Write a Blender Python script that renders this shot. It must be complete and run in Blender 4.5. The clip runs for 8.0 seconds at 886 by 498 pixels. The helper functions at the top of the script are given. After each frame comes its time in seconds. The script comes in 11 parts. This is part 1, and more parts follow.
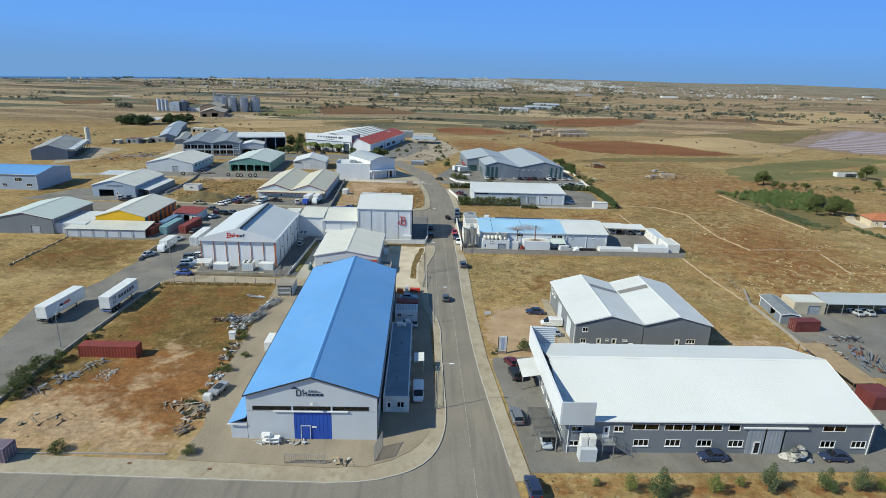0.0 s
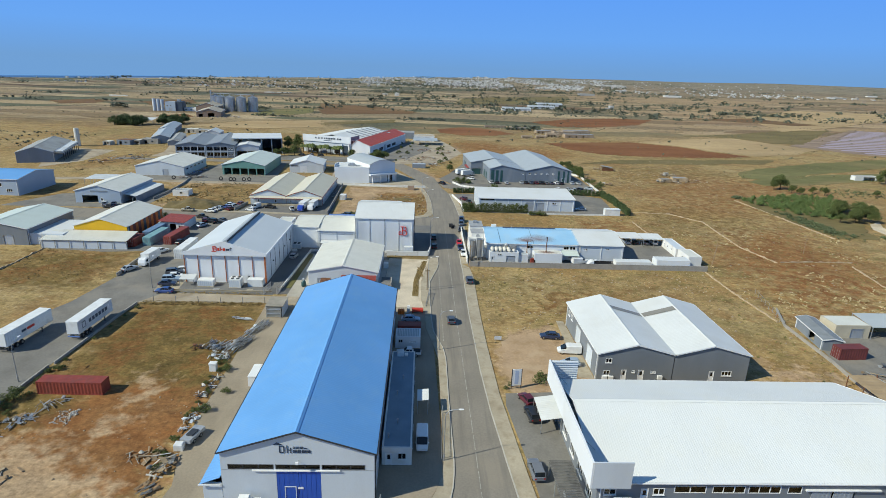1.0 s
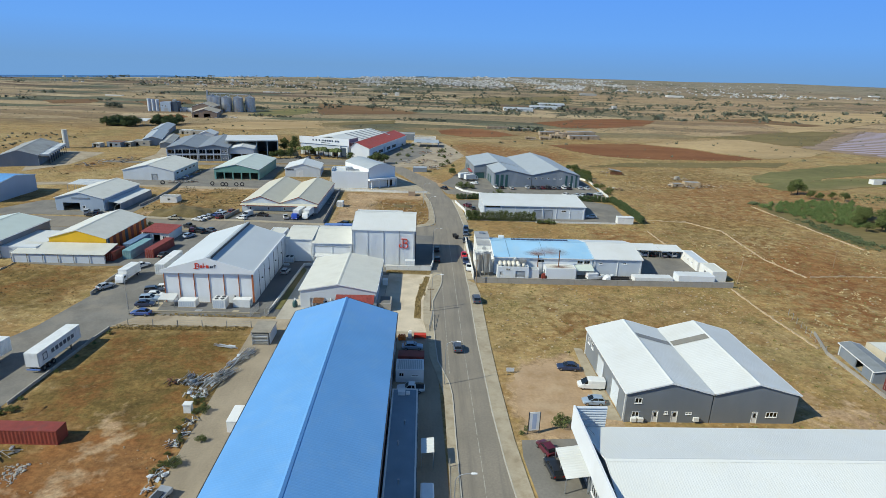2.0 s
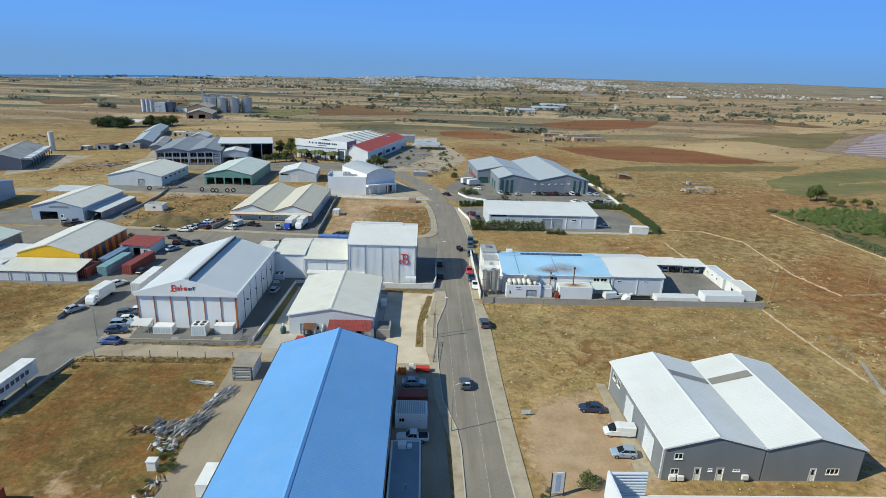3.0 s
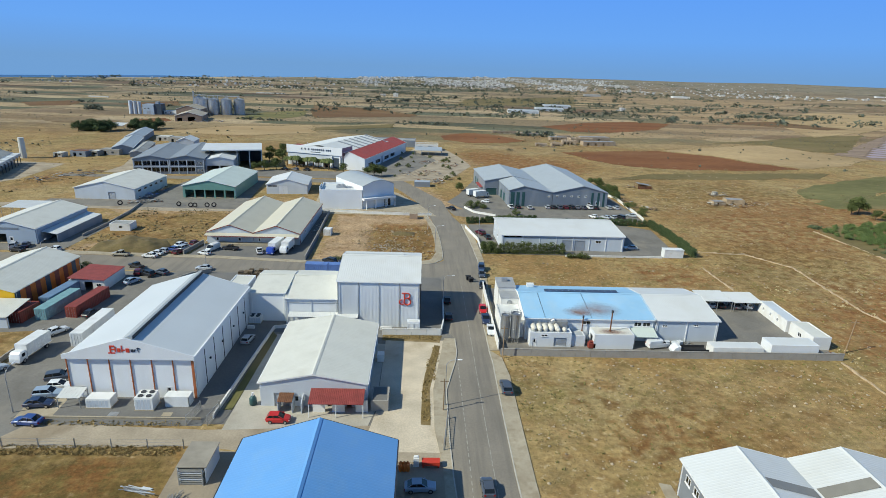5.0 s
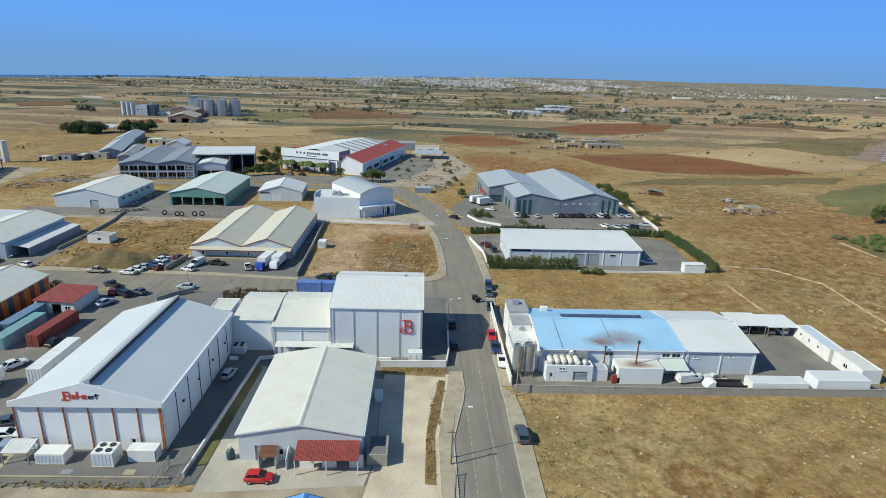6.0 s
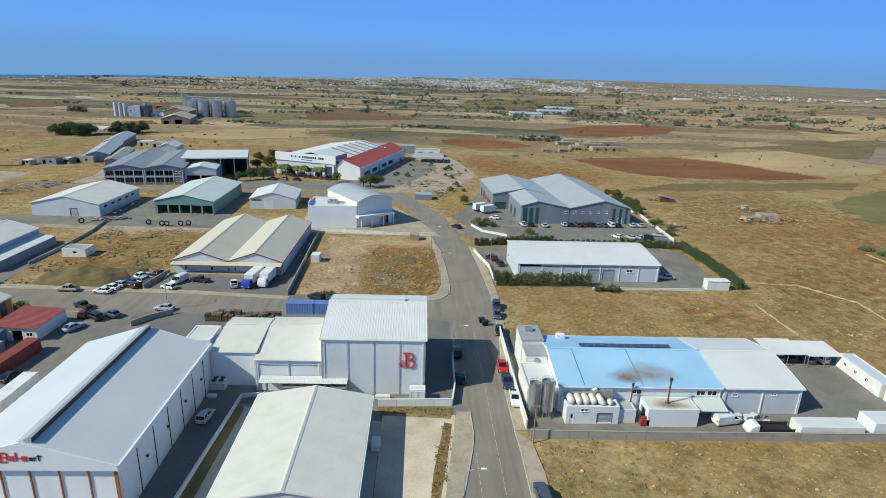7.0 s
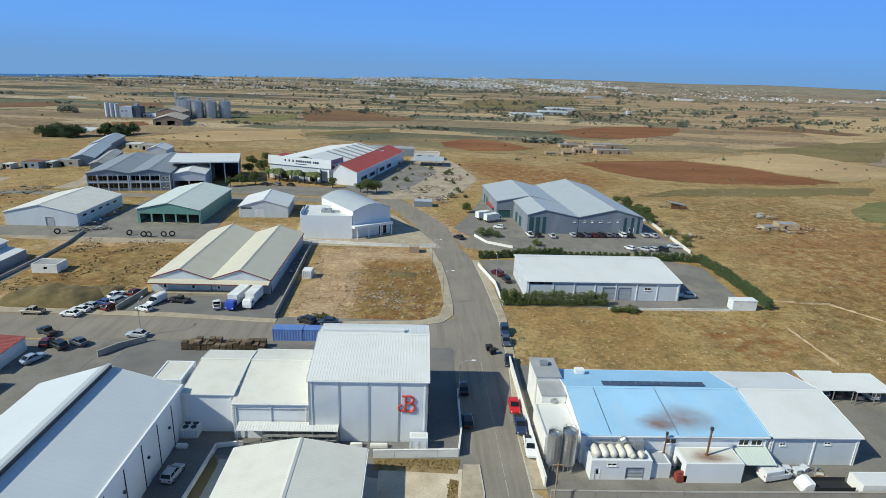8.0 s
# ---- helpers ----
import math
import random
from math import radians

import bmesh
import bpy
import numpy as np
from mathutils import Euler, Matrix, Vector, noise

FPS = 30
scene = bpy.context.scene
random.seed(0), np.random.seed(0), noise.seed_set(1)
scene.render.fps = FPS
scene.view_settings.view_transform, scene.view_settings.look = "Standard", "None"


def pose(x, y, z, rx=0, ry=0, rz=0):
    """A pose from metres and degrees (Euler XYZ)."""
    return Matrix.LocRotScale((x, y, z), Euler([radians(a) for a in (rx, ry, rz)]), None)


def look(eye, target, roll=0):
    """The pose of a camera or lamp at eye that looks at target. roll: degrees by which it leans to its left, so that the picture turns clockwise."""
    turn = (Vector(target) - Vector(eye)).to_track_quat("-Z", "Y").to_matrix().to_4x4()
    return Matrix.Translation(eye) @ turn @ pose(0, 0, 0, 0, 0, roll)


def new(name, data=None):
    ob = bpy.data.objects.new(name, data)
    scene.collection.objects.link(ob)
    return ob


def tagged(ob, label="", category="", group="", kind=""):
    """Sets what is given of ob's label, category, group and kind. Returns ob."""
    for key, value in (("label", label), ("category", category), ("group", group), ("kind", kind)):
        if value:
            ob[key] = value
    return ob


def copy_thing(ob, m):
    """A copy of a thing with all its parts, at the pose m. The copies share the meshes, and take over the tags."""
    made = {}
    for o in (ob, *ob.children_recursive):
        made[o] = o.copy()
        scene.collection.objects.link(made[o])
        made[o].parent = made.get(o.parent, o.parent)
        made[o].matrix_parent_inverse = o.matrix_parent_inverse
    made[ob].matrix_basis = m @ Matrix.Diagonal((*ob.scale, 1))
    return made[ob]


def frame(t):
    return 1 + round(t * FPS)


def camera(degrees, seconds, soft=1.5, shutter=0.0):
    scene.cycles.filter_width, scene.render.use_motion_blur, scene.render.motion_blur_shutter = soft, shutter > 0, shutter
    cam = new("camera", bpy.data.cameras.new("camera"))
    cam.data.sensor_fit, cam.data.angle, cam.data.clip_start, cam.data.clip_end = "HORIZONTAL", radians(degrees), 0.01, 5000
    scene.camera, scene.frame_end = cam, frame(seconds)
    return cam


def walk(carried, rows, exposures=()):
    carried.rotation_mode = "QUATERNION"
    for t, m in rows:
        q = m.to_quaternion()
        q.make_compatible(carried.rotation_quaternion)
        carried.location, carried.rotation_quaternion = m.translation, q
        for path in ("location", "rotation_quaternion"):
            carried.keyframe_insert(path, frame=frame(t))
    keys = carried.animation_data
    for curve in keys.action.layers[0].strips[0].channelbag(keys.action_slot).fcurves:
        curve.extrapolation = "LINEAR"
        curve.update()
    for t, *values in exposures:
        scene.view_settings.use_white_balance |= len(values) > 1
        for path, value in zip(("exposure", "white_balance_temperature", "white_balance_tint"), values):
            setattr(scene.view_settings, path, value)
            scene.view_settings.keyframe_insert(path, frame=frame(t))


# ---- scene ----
cam = camera(75.8, 8.0, soft=0.55)
METRES, EYE, TILT, LEAN, TURN = 108.05, 55.0, 0.0, 0.0, -2.4
ROWS = [
    (0.0, 0.0, 0.0, 0.0, 0.6, -17.56, -1.9),
    (0.5, -0.006, 0.0594, -0.0003, 0.61, -17.59, -1.9),
    (1.0, -0.0117, 0.1252, -0.0009, 0.65, -17.64, -1.93),
    (1.5, -0.0175, 0.1862, -0.001, 0.66, -17.67, -1.94),
    (3.0, -0.0351, 0.3798, -0.0022, 0.63, -17.68, -1.99),
    (3.5, -0.0404, 0.4401, -0.002, 0.6, -17.68, -1.99),
    (4.0, -0.0464, 0.5049, -0.0023, 0.57, -17.69, -1.98),
    (4.5, -0.0523, 0.5642, -0.0023, 0.55, -17.68, -1.97),
    (6.0, -0.071, 0.7515, -0.0015, 0.43, -17.66, -2.02),
    (6.5, -0.0773, 0.8102, -0.0022, 0.37, -17.63, -2.05),
    (7.0, -0.0831, 0.8737, -0.0029, 0.32, -17.6, -2.11),
    (7.5, -0.0885, 0.9317, -0.0021, 0.24, -17.59, -2.15),
    (8.0, -0.0932, 0.9956, -0.0017, 0.18, -17.61, -2.2),
]
walk(cam, [(t, pose(0, 0, EYE, TILT, LEAN, TURN) @ pose(METRES * x, METRES * y, METRES * z, 90 + pitch, roll, yaw)) for t, x, y, z, yaw, pitch, roll in ROWS],
     exposures=[(0.0, 0.3, 6800, -1), (8.0, 0.3, 6800, -1)])

# ---- light ----
SUN_ELEVATION, SUN_AZIMUTH = 39.0, 21.0  # the light travels towards +x, turned by SUN_AZIMUTH towards +y
travel = Vector((math.cos(radians(SUN_AZIMUTH)), math.sin(radians(SUN_AZIMUTH)), -math.tan(radians(SUN_ELEVATION))))
sun = new("sun", bpy.data.lights.new("sun", "SUN"))
sun.data.energy, sun.data.angle, sun.data.color = 3.9, radians(0.53), (1.0, 0.955, 0.87)
sun.matrix_world = look((-150, -60, 160), Vector((-150, -60, 160)) + travel)
world = bpy.data.worlds.new("sky")
scene.world = world
world.use_nodes = True
sky = world.node_tree.nodes.new("ShaderNodeTexSky")
sky.sky_type, sky.sun_disc = "NISHITA", False
sky.sun_elevation = radians(SUN_ELEVATION)
sky.sun_rotation = math.atan2(-travel.x, -travel.y)
sky.altitude, sky.air_density, sky.dust_density, sky.ozone_density = 2500, 1.0, 0.0, 6.0
backdrop = world.node_tree.nodes["Background"]
backdrop.inputs["Strength"].default_value = 0.132
haze = world.node_tree.nodes.new("ShaderNodeMix")
haze.data_type, haze.blend_type = "RGBA", "DARKEN"
haze.inputs["Factor"].default_value = 1.0
# the brightest that the sky gets: a pale band of haze on the horizon, deeper azure above
up = world.node_tree.nodes.new("ShaderNodeTexCoord")
height = world.node_tree.nodes.new("ShaderNodeSeparateXYZ")
tone = world.node_tree.nodes.new("ShaderNodeValToRGB")
tone.color_ramp.elements[0].color, tone.color_ramp.elements[1].color = (0.15, 0.305, 0.63, 1), (0.097, 0.288, 0.9, 1)
tone.color_ramp.elements[0].position, tone.color_ramp.elements[1].position = 0.0, 0.16
step = tone.color_ramp.elements.new(0.05)
step.color = (0.135, 0.335, 0.84, 1)
bright = world.node_tree.nodes.new("ShaderNodeVectorMath")
bright.operation = "SCALE"
bright.inputs["Scale"].default_value = 7.0
world.node_tree.links.new(up.outputs["Generated"], height.inputs[0])
world.node_tree.links.new(height.outputs["Z"], tone.inputs["Fac"])
world.node_tree.links.new(tone.outputs["Color"], bright.inputs[0])
world.node_tree.links.new(bright.outputs[0], haze.inputs[7])
world.node_tree.links.new(sky.outputs["Color"], haze.inputs[6])
world.node_tree.links.new(haze.outputs[2], backdrop.inputs["Color"])

# ---- materials ----
def material(name, colour, rough=0.6, metal=0.0, vary=0.12, grain=0.06, scale=0.5, fine=12.0, bump=0.0, stain=None, stain_amount=0.0,
             stain_scale=0.15, spread=0.0, coat=0.0, stretch=(1, 1, 1), gloss=0.5, streak=None):
    """A painted, rusty, earthy or metal surface: colour with broad and fine variation, patchy stains and relief."""
    m = bpy.data.materials.new(name)
    m.use_nodes = True
    n, l = m.node_tree.nodes, m.node_tree.links
    b = n["Principled BSDF"]
    b.inputs["Roughness"].default_value, b.inputs["Metallic"].default_value = rough, metal
    b.inputs["Coat Weight"].default_value = coat
    b.inputs["Specular IOR Level"].default_value = gloss
    place = n.new("ShaderNodeNewGeometry")
    stretcher = n.new("ShaderNodeVectorMath")
    stretcher.operation = "MULTIPLY"
    stretcher.inputs[1].default_value = stretch
    l.new(place.outputs["Position"], stretcher.inputs[0])
    where = stretcher.outputs[0]

    def cloud(size, detail=4.0):
        t = n.new("ShaderNodeTexNoise")
        t.inputs["Scale"].default_value, t.inputs["Detail"].default_value = size, detail
        l.new(where, t.inputs["Vector"])
        return t.outputs["Fac"]

    def blend(kind, fac, a, c):
        x = n.new("ShaderNodeMix")
        x.data_type, x.blend_type = "RGBA", kind
        for socket, value in ((x.inputs["Factor"], fac), (x.inputs[6], a), (x.inputs[7], c)):
            if isinstance(value, (int, float)):
                socket.default_value = value
            elif isinstance(value, tuple):
                socket.default_value = (*value[:3], 1)
            else:
                l.new(value, socket)
        return x.outputs[2]

    def span(value, lo, hi, a=0.0, c=1.0):
        r = n.new("ShaderNodeMapRange")
        l.new(value, r.inputs["Value"])
        for key, v in (("From Min", lo), ("From Max", hi), ("To Min", a), ("To Max", c)):
            r.inputs[key].default_value = v
        return r.outputs["Result"]

    dark = tuple(c * (1 - vary) for c in colour)
    light = tuple(min(1, c * (1 + vary)) for c in colour)
    out = blend("MIX", span(cloud(scale), 0.3, 0.7), dark, light)
    speck = cloud(fine, 2.0)
    out = blend("MULTIPLY", 1.0, out, blend("MIX", speck, (1 - grain * 2,) * 3, (1 + grain * 2,) * 3))
    if stain:
        patch = span(cloud(stain_scale, 6.0), 0.52, 0.68, 0.0, stain_amount)
        out = blend("MIX", patch, out, stain)
    if streak:
        tint, amount, size = streak
        run = n.new("ShaderNodeVectorMath")
        run.operation = "MULTIPLY"
        run.inputs[1].default_value = size
        l.new(place.outputs["Position"], run.inputs[0])
        t = n.new("ShaderNodeTexNoise")
        t.inputs["Scale"].default_value, t.inputs["Detail"].default_value, t.inputs["Roughness"].default_value = 1.0, 7.0, 0.65
        l.new(run.outputs[0], t.inputs["Vector"])
        out = blend("MIX", span(t.outputs["Fac"], 0.48, 0.68, 0.0, amount), out, tint)
    if spread:
        info = n.new("ShaderNodeObjectInfo")
        out = blend("MULTIPLY", 1.0, out, blend("MIX", info.outputs["Random"], (1 - spread,) * 3, (1 + spread,) * 3))
    l.new(out, b.inputs["Base Color"])
    if bump:
        r = n.new("ShaderNodeBump")
        r.inputs["Strength"].default_value, r.inputs["Distance"].default_value = 0.6, bump
        l.new(speck, r.inputs["Height"])
        l.new(r.outputs["Normal"], b.inputs["Normal"])
    return m


BLUE_ROOF = material("blue_roof_paint", (0.135, 0.33, 0.64), 0.62, gloss=0.2, vary=0.05, grain=0.02, scale=0.12, streak=((0.2, 0.37, 0.6), 0.35, (0.12, 0.3, 1)), stain=(0.17, 0.36, 0.70), stain_amount=0.4, stain_scale=0.05)
WHITE_ROOF = material("white_roof_sheet", (0.65, 0.66, 0.645), 0.45, vary=0.04, grain=0.03, scale=0.1, stain=(0.58, 0.57, 0.52), stain_amount=0.4, streak=((0.52, 0.51, 0.47), 0.2, (0.25, 0.25, 0.25)))
NEW_WHITE_ROOF = material("new_white_roof_sheet", (0.71, 0.72, 0.7), 0.55, gloss=0.3, vary=0.03, grain=0.02, scale=0.1, stain=(0.72, 0.71, 0.64), stain_amount=0.4, streak=((0.7, 0.68, 0.6), 0.2, (0.25, 0.25, 0.25)))
CREAM_ROOF = material("cream_roof_sheet", (0.66, 0.65, 0.58), 0.5, vary=0.06, grain=0.04, scale=0.15, stain=(0.5, 0.48, 0.41), stain_amount=0.45, streak=((0.46, 0.44, 0.37), 0.22, (0.4, 0.4, 0.4)))
GREY_ROOF = material("grey_roof_sheet", (0.40, 0.43, 0.445), 0.42, vary=0.06, grain=0.03, scale=0.15, stain=(0.3, 0.33, 0.35), stain_amount=0.4)
SAND_ROOF = material("yellowed_cream_roof_sheet", (0.6, 0.56, 0.44), 0.5, vary=0.06, grain=0.04, scale=0.15, stain=(0.5, 0.45, 0.34), stain_amount=0.4)
MINT_ROOF = material("mint_roof_sheet", (0.55, 0.61, 0.56), 0.5, vary=0.06, grain=0.03, scale=0.15, stain=(0.44, 0.48, 0.43), stain_amount=0.4)
OLD_ROOF = material("weathered_roof_sheet", (0.33, 0.33, 0.31), 0.6, vary=0.15, grain=0.05, scale=0.2, stain=(0.2, 0.17, 0.14), stain_amount=0.5)
SKY_ROOF = material("pale_blue_roof_paint", (0.32, 0.55, 0.75), 0.5, vary=0.08, grain=0.03, scale=0.12, stain=(0.46, 0.62, 0.74), stain_amount=0.6, stain_scale=0.09, streak=((0.45, 0.58, 0.66), 0.3, (0.3, 0.15, 1)))
RED_ROOF = material("red_roof_sheet", (0.42, 0.075, 0.05), 0.55, vary=0.12, grain=0.05, scale=0.3, stain=(0.3, 0.08, 0.06), stain_amount=0.5)
TILE_RED = material("red_tile_sheet", (0.25, 0.05, 0.042), 0.6, vary=0.15, grain=0.06, scale=0.8)
WHITE_WALL = material("white_wall_panel", (0.74, 0.76, 0.78), 0.5, vary=0.04, grain=0.03, scale=0.2, stain=(0.6, 0.6, 0.57), stain_amount=0.35, stretch=(1, 1, 0.3))
PALE_WALL = material("pale_grey_cladding", (0.56, 0.6, 0.64), 0.5, vary=0.05, grain=0.03, scale=0.2, stain=(0.45, 0.46, 0.47), stain_amount=0.35, stretch=(1, 1, 0.3))
GREY_WALL = material("grey_cladding", (0.19, 0.21, 0.235), 0.5, vary=0.06, grain=0.04, scale=0.3, stain=(0.24, 0.25, 0.26), stain_amount=0.3, stretch=(1, 1, 0.3))
MID_WALL = material("mid_grey_cladding", (0.2, 0.23, 0.27), 0.5, vary=0.06, grain=0.04, scale=0.3, stain=(0.4, 0.4, 0.39), stain_amount=0.3, stretch=(1, 1, 0.3))
TEAL_WALL = material("grey_green_cladding", (0.14, 0.29, 0.25), 0.5, vary=0.08, grain=0.04, scale=0.3)
YELLOW_WALL = material("yellow_wall_paint", (0.72, 0.42, 0.015), 0.55, vary=0.06, grain=0.03, scale=0.3)
ORANGE = material("orange_paint", (0.68, 0.16, 0.02), 0.5, vary=0.08)
BROWN_RED = material("brick_red_paint", (0.22, 0.05, 0.03), 0.6, vary=0.1)
WHITE_TRIM = material("white_trim", (0.78, 0.78, 0.77), 0.5, vary=0.04, grain=0.03)
GREY_TRIM = material("galvanised_steel", (0.42, 0.43, 0.44), 0.42, 0.6, vary=0.12, grain=0.06, scale=2)
DARK_TRIM = material("dark_steel", (0.045, 0.048, 0.055), 0.5, 0.2, vary=0.15)
DOOR_BLUE = material("blue_door_paint", (0.02, 0.085, 0.42), 0.45, vary=0.08, grain=0.04)
SHUTTER = material("shutter_grey", (0.36, 0.38, 0.41), 0.45, 0.2, vary=0.08)
DARK_SHUTTER = material("dark_blue_grey_panel", (0.05, 0.07, 0.1), 0.35, vary=0.15)
GREEN_STRIPE = material("dark_green_panel", (0.03, 0.085, 0.085), 0.45, vary=0.1)
LOGO_DARK = material("navy_sign_paint", (0.02, 0.035, 0.07), 0.5, vary=0.05)
LOGO_GREY = material("grey_lettering_paint", (0.09, 0.1, 0.12), 0.5, vary=0.05)
LOGO_RED = material("red_sign_paint", (0.55, 0.05, 0.025), 0.5, vary=0.05)
CONTAINER_RED = material("oxide_red_container", (0.235, 0.045, 0.03), 0.6, vary=0.16, grain=0.08, scale=0.8, stain=(0.16, 0.05, 0.035), stain_amount=0.6, stain_scale=0.5)
DULL_BLUE = material("dull_blue_container", (0.14, 0.22, 0.34), 0.55, vary=0.14, grain=0.06, scale=0.8)
SLATE_ROOF = material("dull_grey_roof_sheet", (0.25, 0.27, 0.29), 0.5, vary=0.1, grain=0.03, scale=0.15, stain=(0.2, 0.2, 0.2), stain_amount=0.4)
CONTAINER_TEAL = material("teal_container", (0.19, 0.34, 0.36), 0.55, vary=0.14, grain=0.07, scale=0.8, stain=(0.2, 0.33, 0.33), stain_amount=0.5, stain_scale=0.5)
CONTAINER_WHITE = material("white_container", (0.72, 0.73, 0.72), 0.5, vary=0.06, grain=0.04, scale=0.8, stain=(0.52, 0.5, 0.46), stain_amount=0.4, stain_scale=0.5)
CONTAINER_BLUE = material("blue_container", (0.12, 0.21, 0.48), 0.5, vary=0.12, grain=0.06, scale=0.8)
ASPHALT = material("road_asphalt", (0.235, 0.21, 0.175), 0.9, vary=0.09, grain=0.1, scale=0.12, fine=3.0, bump=0.01, stain=(0.28, 0.245, 0.195), stain_amount=0.7, stain_scale=0.07, gloss=0.25, streak=((0.165, 0.15, 0.13), 0.75, (0.55, 0.035, 1)))
YARD = material("worn_yard_asphalt", (0.2, 0.188, 0.168), 0.9, vary=0.13, grain=0.1, scale=0.1, fine=2.5, bump=0.01, stain=(0.27, 0.24, 0.195), stain_amount=0.65, stain_scale=0.11, gloss=0.25, streak=((0.14, 0.13, 0.115), 0.7, (0.22, 0.16, 1)))
DARK_YARD = material("dark_yard_asphalt", (0.165, 0.16, 0.152), 0.9, vary=0.13, grain=0.1, scale=0.15, fine=2.5, bump=0.01, stain=(0.2, 0.185, 0.16), stain_amount=0.5, stain_scale=0.12, gloss=0.25)
CONCRETE = material("pale_concrete", (0.40, 0.345, 0.255), 0.85, vary=0.12, grain=0.08, scale=0.25, fine=4, bump=0.01, stain=(0.31, 0.255, 0.18), stain_amount=0.6, stain_scale=0.2, gloss=0.3, streak=((0.24, 0.19, 0.125), 0.7, (0.5, 0.5, 1)))
DUST = material("dusty_yard_floor", (0.30, 0.25, 0.185), 0.95, vary=0.12, grain=0.09, scale=0.14, fine=3, bump=0.01, stain=(0.24, 0.2, 0.15), stain_amount=0.6, stain_scale=0.13, gloss=0.2, streak=((0.36, 0.3, 0.22), 0.7, (0.3, 0.07, 1)))
GRAVEL = material("pale_gravel", (0.56, 0.48, 0.365), 0.95, vary=0.14, grain=0.14, scale=0.2, fine=4, bump=0.03, stain=(0.34, 0.26, 0.165), stain_amount=0.6, stain_scale=0.12, gloss=0.2)
BARE_SOIL = material("bare_trodden_soil", (0.41, 0.285, 0.175), 0.95, vary=0.12, grain=0.1, scale=0.25, fine=2.0, bump=0.02, stain=(0.47, 0.35, 0.23), stain_amount=0.7, stain_scale=0.2, gloss=0.2, streak=((0.33, 0.215, 0.11), 0.7, (0.3, 0.3, 1)))
PALE_APRON = material("pale_apron_concrete", (0.44, 0.405, 0.34), 0.85, vary=0.1, grain=0.08, scale=0.25, fine=4, bump=0.01, stain=(0.33, 0.295, 0.235), stain_amount=0.6, stain_scale=0.2, gloss=0.3)
DIRT_ROAD = material("packed_dirt", (0.37, 0.31, 0.23), 0.95, vary=0.15, grain=0.12, scale=0.2, fine=3, bump=0.03, stain=(0.24, 0.185, 0.12), stain_amount=0.7, stain_scale=0.13, gloss=0.2)
KERB = material("kerb_stone", (0.46, 0.43, 0.37), 0.85, vary=0.12, grain=0.08, scale=0.6)
BLOCK_WALL = material("block_wall", (0.33, 0.31, 0.28), 0.9, vary=0.15, grain=0.1, scale=0.4, stain=(0.24, 0.21, 0.17), stain_amount=0.6, stain_scale=0.4)
WHITE_PLASTER = material("white_plaster", (0.72, 0.71, 0.68), 0.8, vary=0.07, grain=0.05, scale=0.4, stain=(0.55, 0.52, 0.46), stain_amount=0.4, stain_scale=0.3)
ROAD_PAINT = material("worn_road_paint", (0.34, 0.325, 0.285), 0.8, vary=0.2, grain=0.15, scale=1.5, stain=(0.2, 0.19, 0.17), stain_amount=0.8, stain_scale=0.7)
RUBBER = material("black_rubber", (0.02, 0.02, 0.022), 0.8, vary=0.1)
CHROME = material("alloy_metal", (0.5, 0.5, 0.5), 0.3, 0.9, vary=0.05)
LAMP_WHITE = material("headlamp_lens", (0.7, 0.72, 0.75), 0.15, vary=0.03)
LAMP_RED = material("tail_lamp_lens", (0.35, 0.015, 0.01), 0.2, vary=0.03)
STEEL_TANK = material("stainless_tank", (0.5, 0.51, 0.52), 0.34, 0.85, vary=0.12, grain=0.05, scale=0.6)
RUST = material("rusty_steel", (0.16, 0.07, 0.035), 0.85, vary=0.25, grain=0.12, scale=1.5)
WOOD = material("weathered_timber", (0.26, 0.18, 0.105), 0.85, vary=0.2, grain=0.1, scale=1.5, spread=0.25)
PALLET = material("grey_brown_pallet_wood", (0.135, 0.1, 0.062), 0.9, vary=0.25, grain=0.1, scale=1.5, spread=0.4)
SCRAP = material("mixed_scrap_metal", (0.34, 0.34, 0.33), 0.6, 0.2, vary=0.3, grain=0.1, scale=1.2, spread=0.4)
STONE = material("limestone_rubble", (0.33, 0.255, 0.165), 0.95, vary=0.22, grain=0.1, scale=0.6)
SOLAR = material("solar_panel", (0.06, 0.085, 0.14), 0.2, vary=0.1)
PLASTIC_WHITE = material("white_plastic", (0.75, 0.75, 0.73), 0.4, vary=0.04)
DRY_STONE = material("dry_stone", (0.4, 0.305, 0.195), 0.95, vary=0.25, grain=0.1, scale=0.9)
JUNK_PALE = material("dusty_pale_junk", (0.42, 0.40, 0.36), 0.8, vary=0.25, grain=0.1, scale=1.5, spread=0.35)
JUNK_GREY = material("dusty_grey_junk", (0.2, 0.2, 0.195), 0.7, 0.1, vary=0.25, grain=0.1, scale=1.5, spread=0.4)
BARK = material("bark", (0.1, 0.07, 0.045), 0.95, vary=0.2, grain=0.1, scale=2)


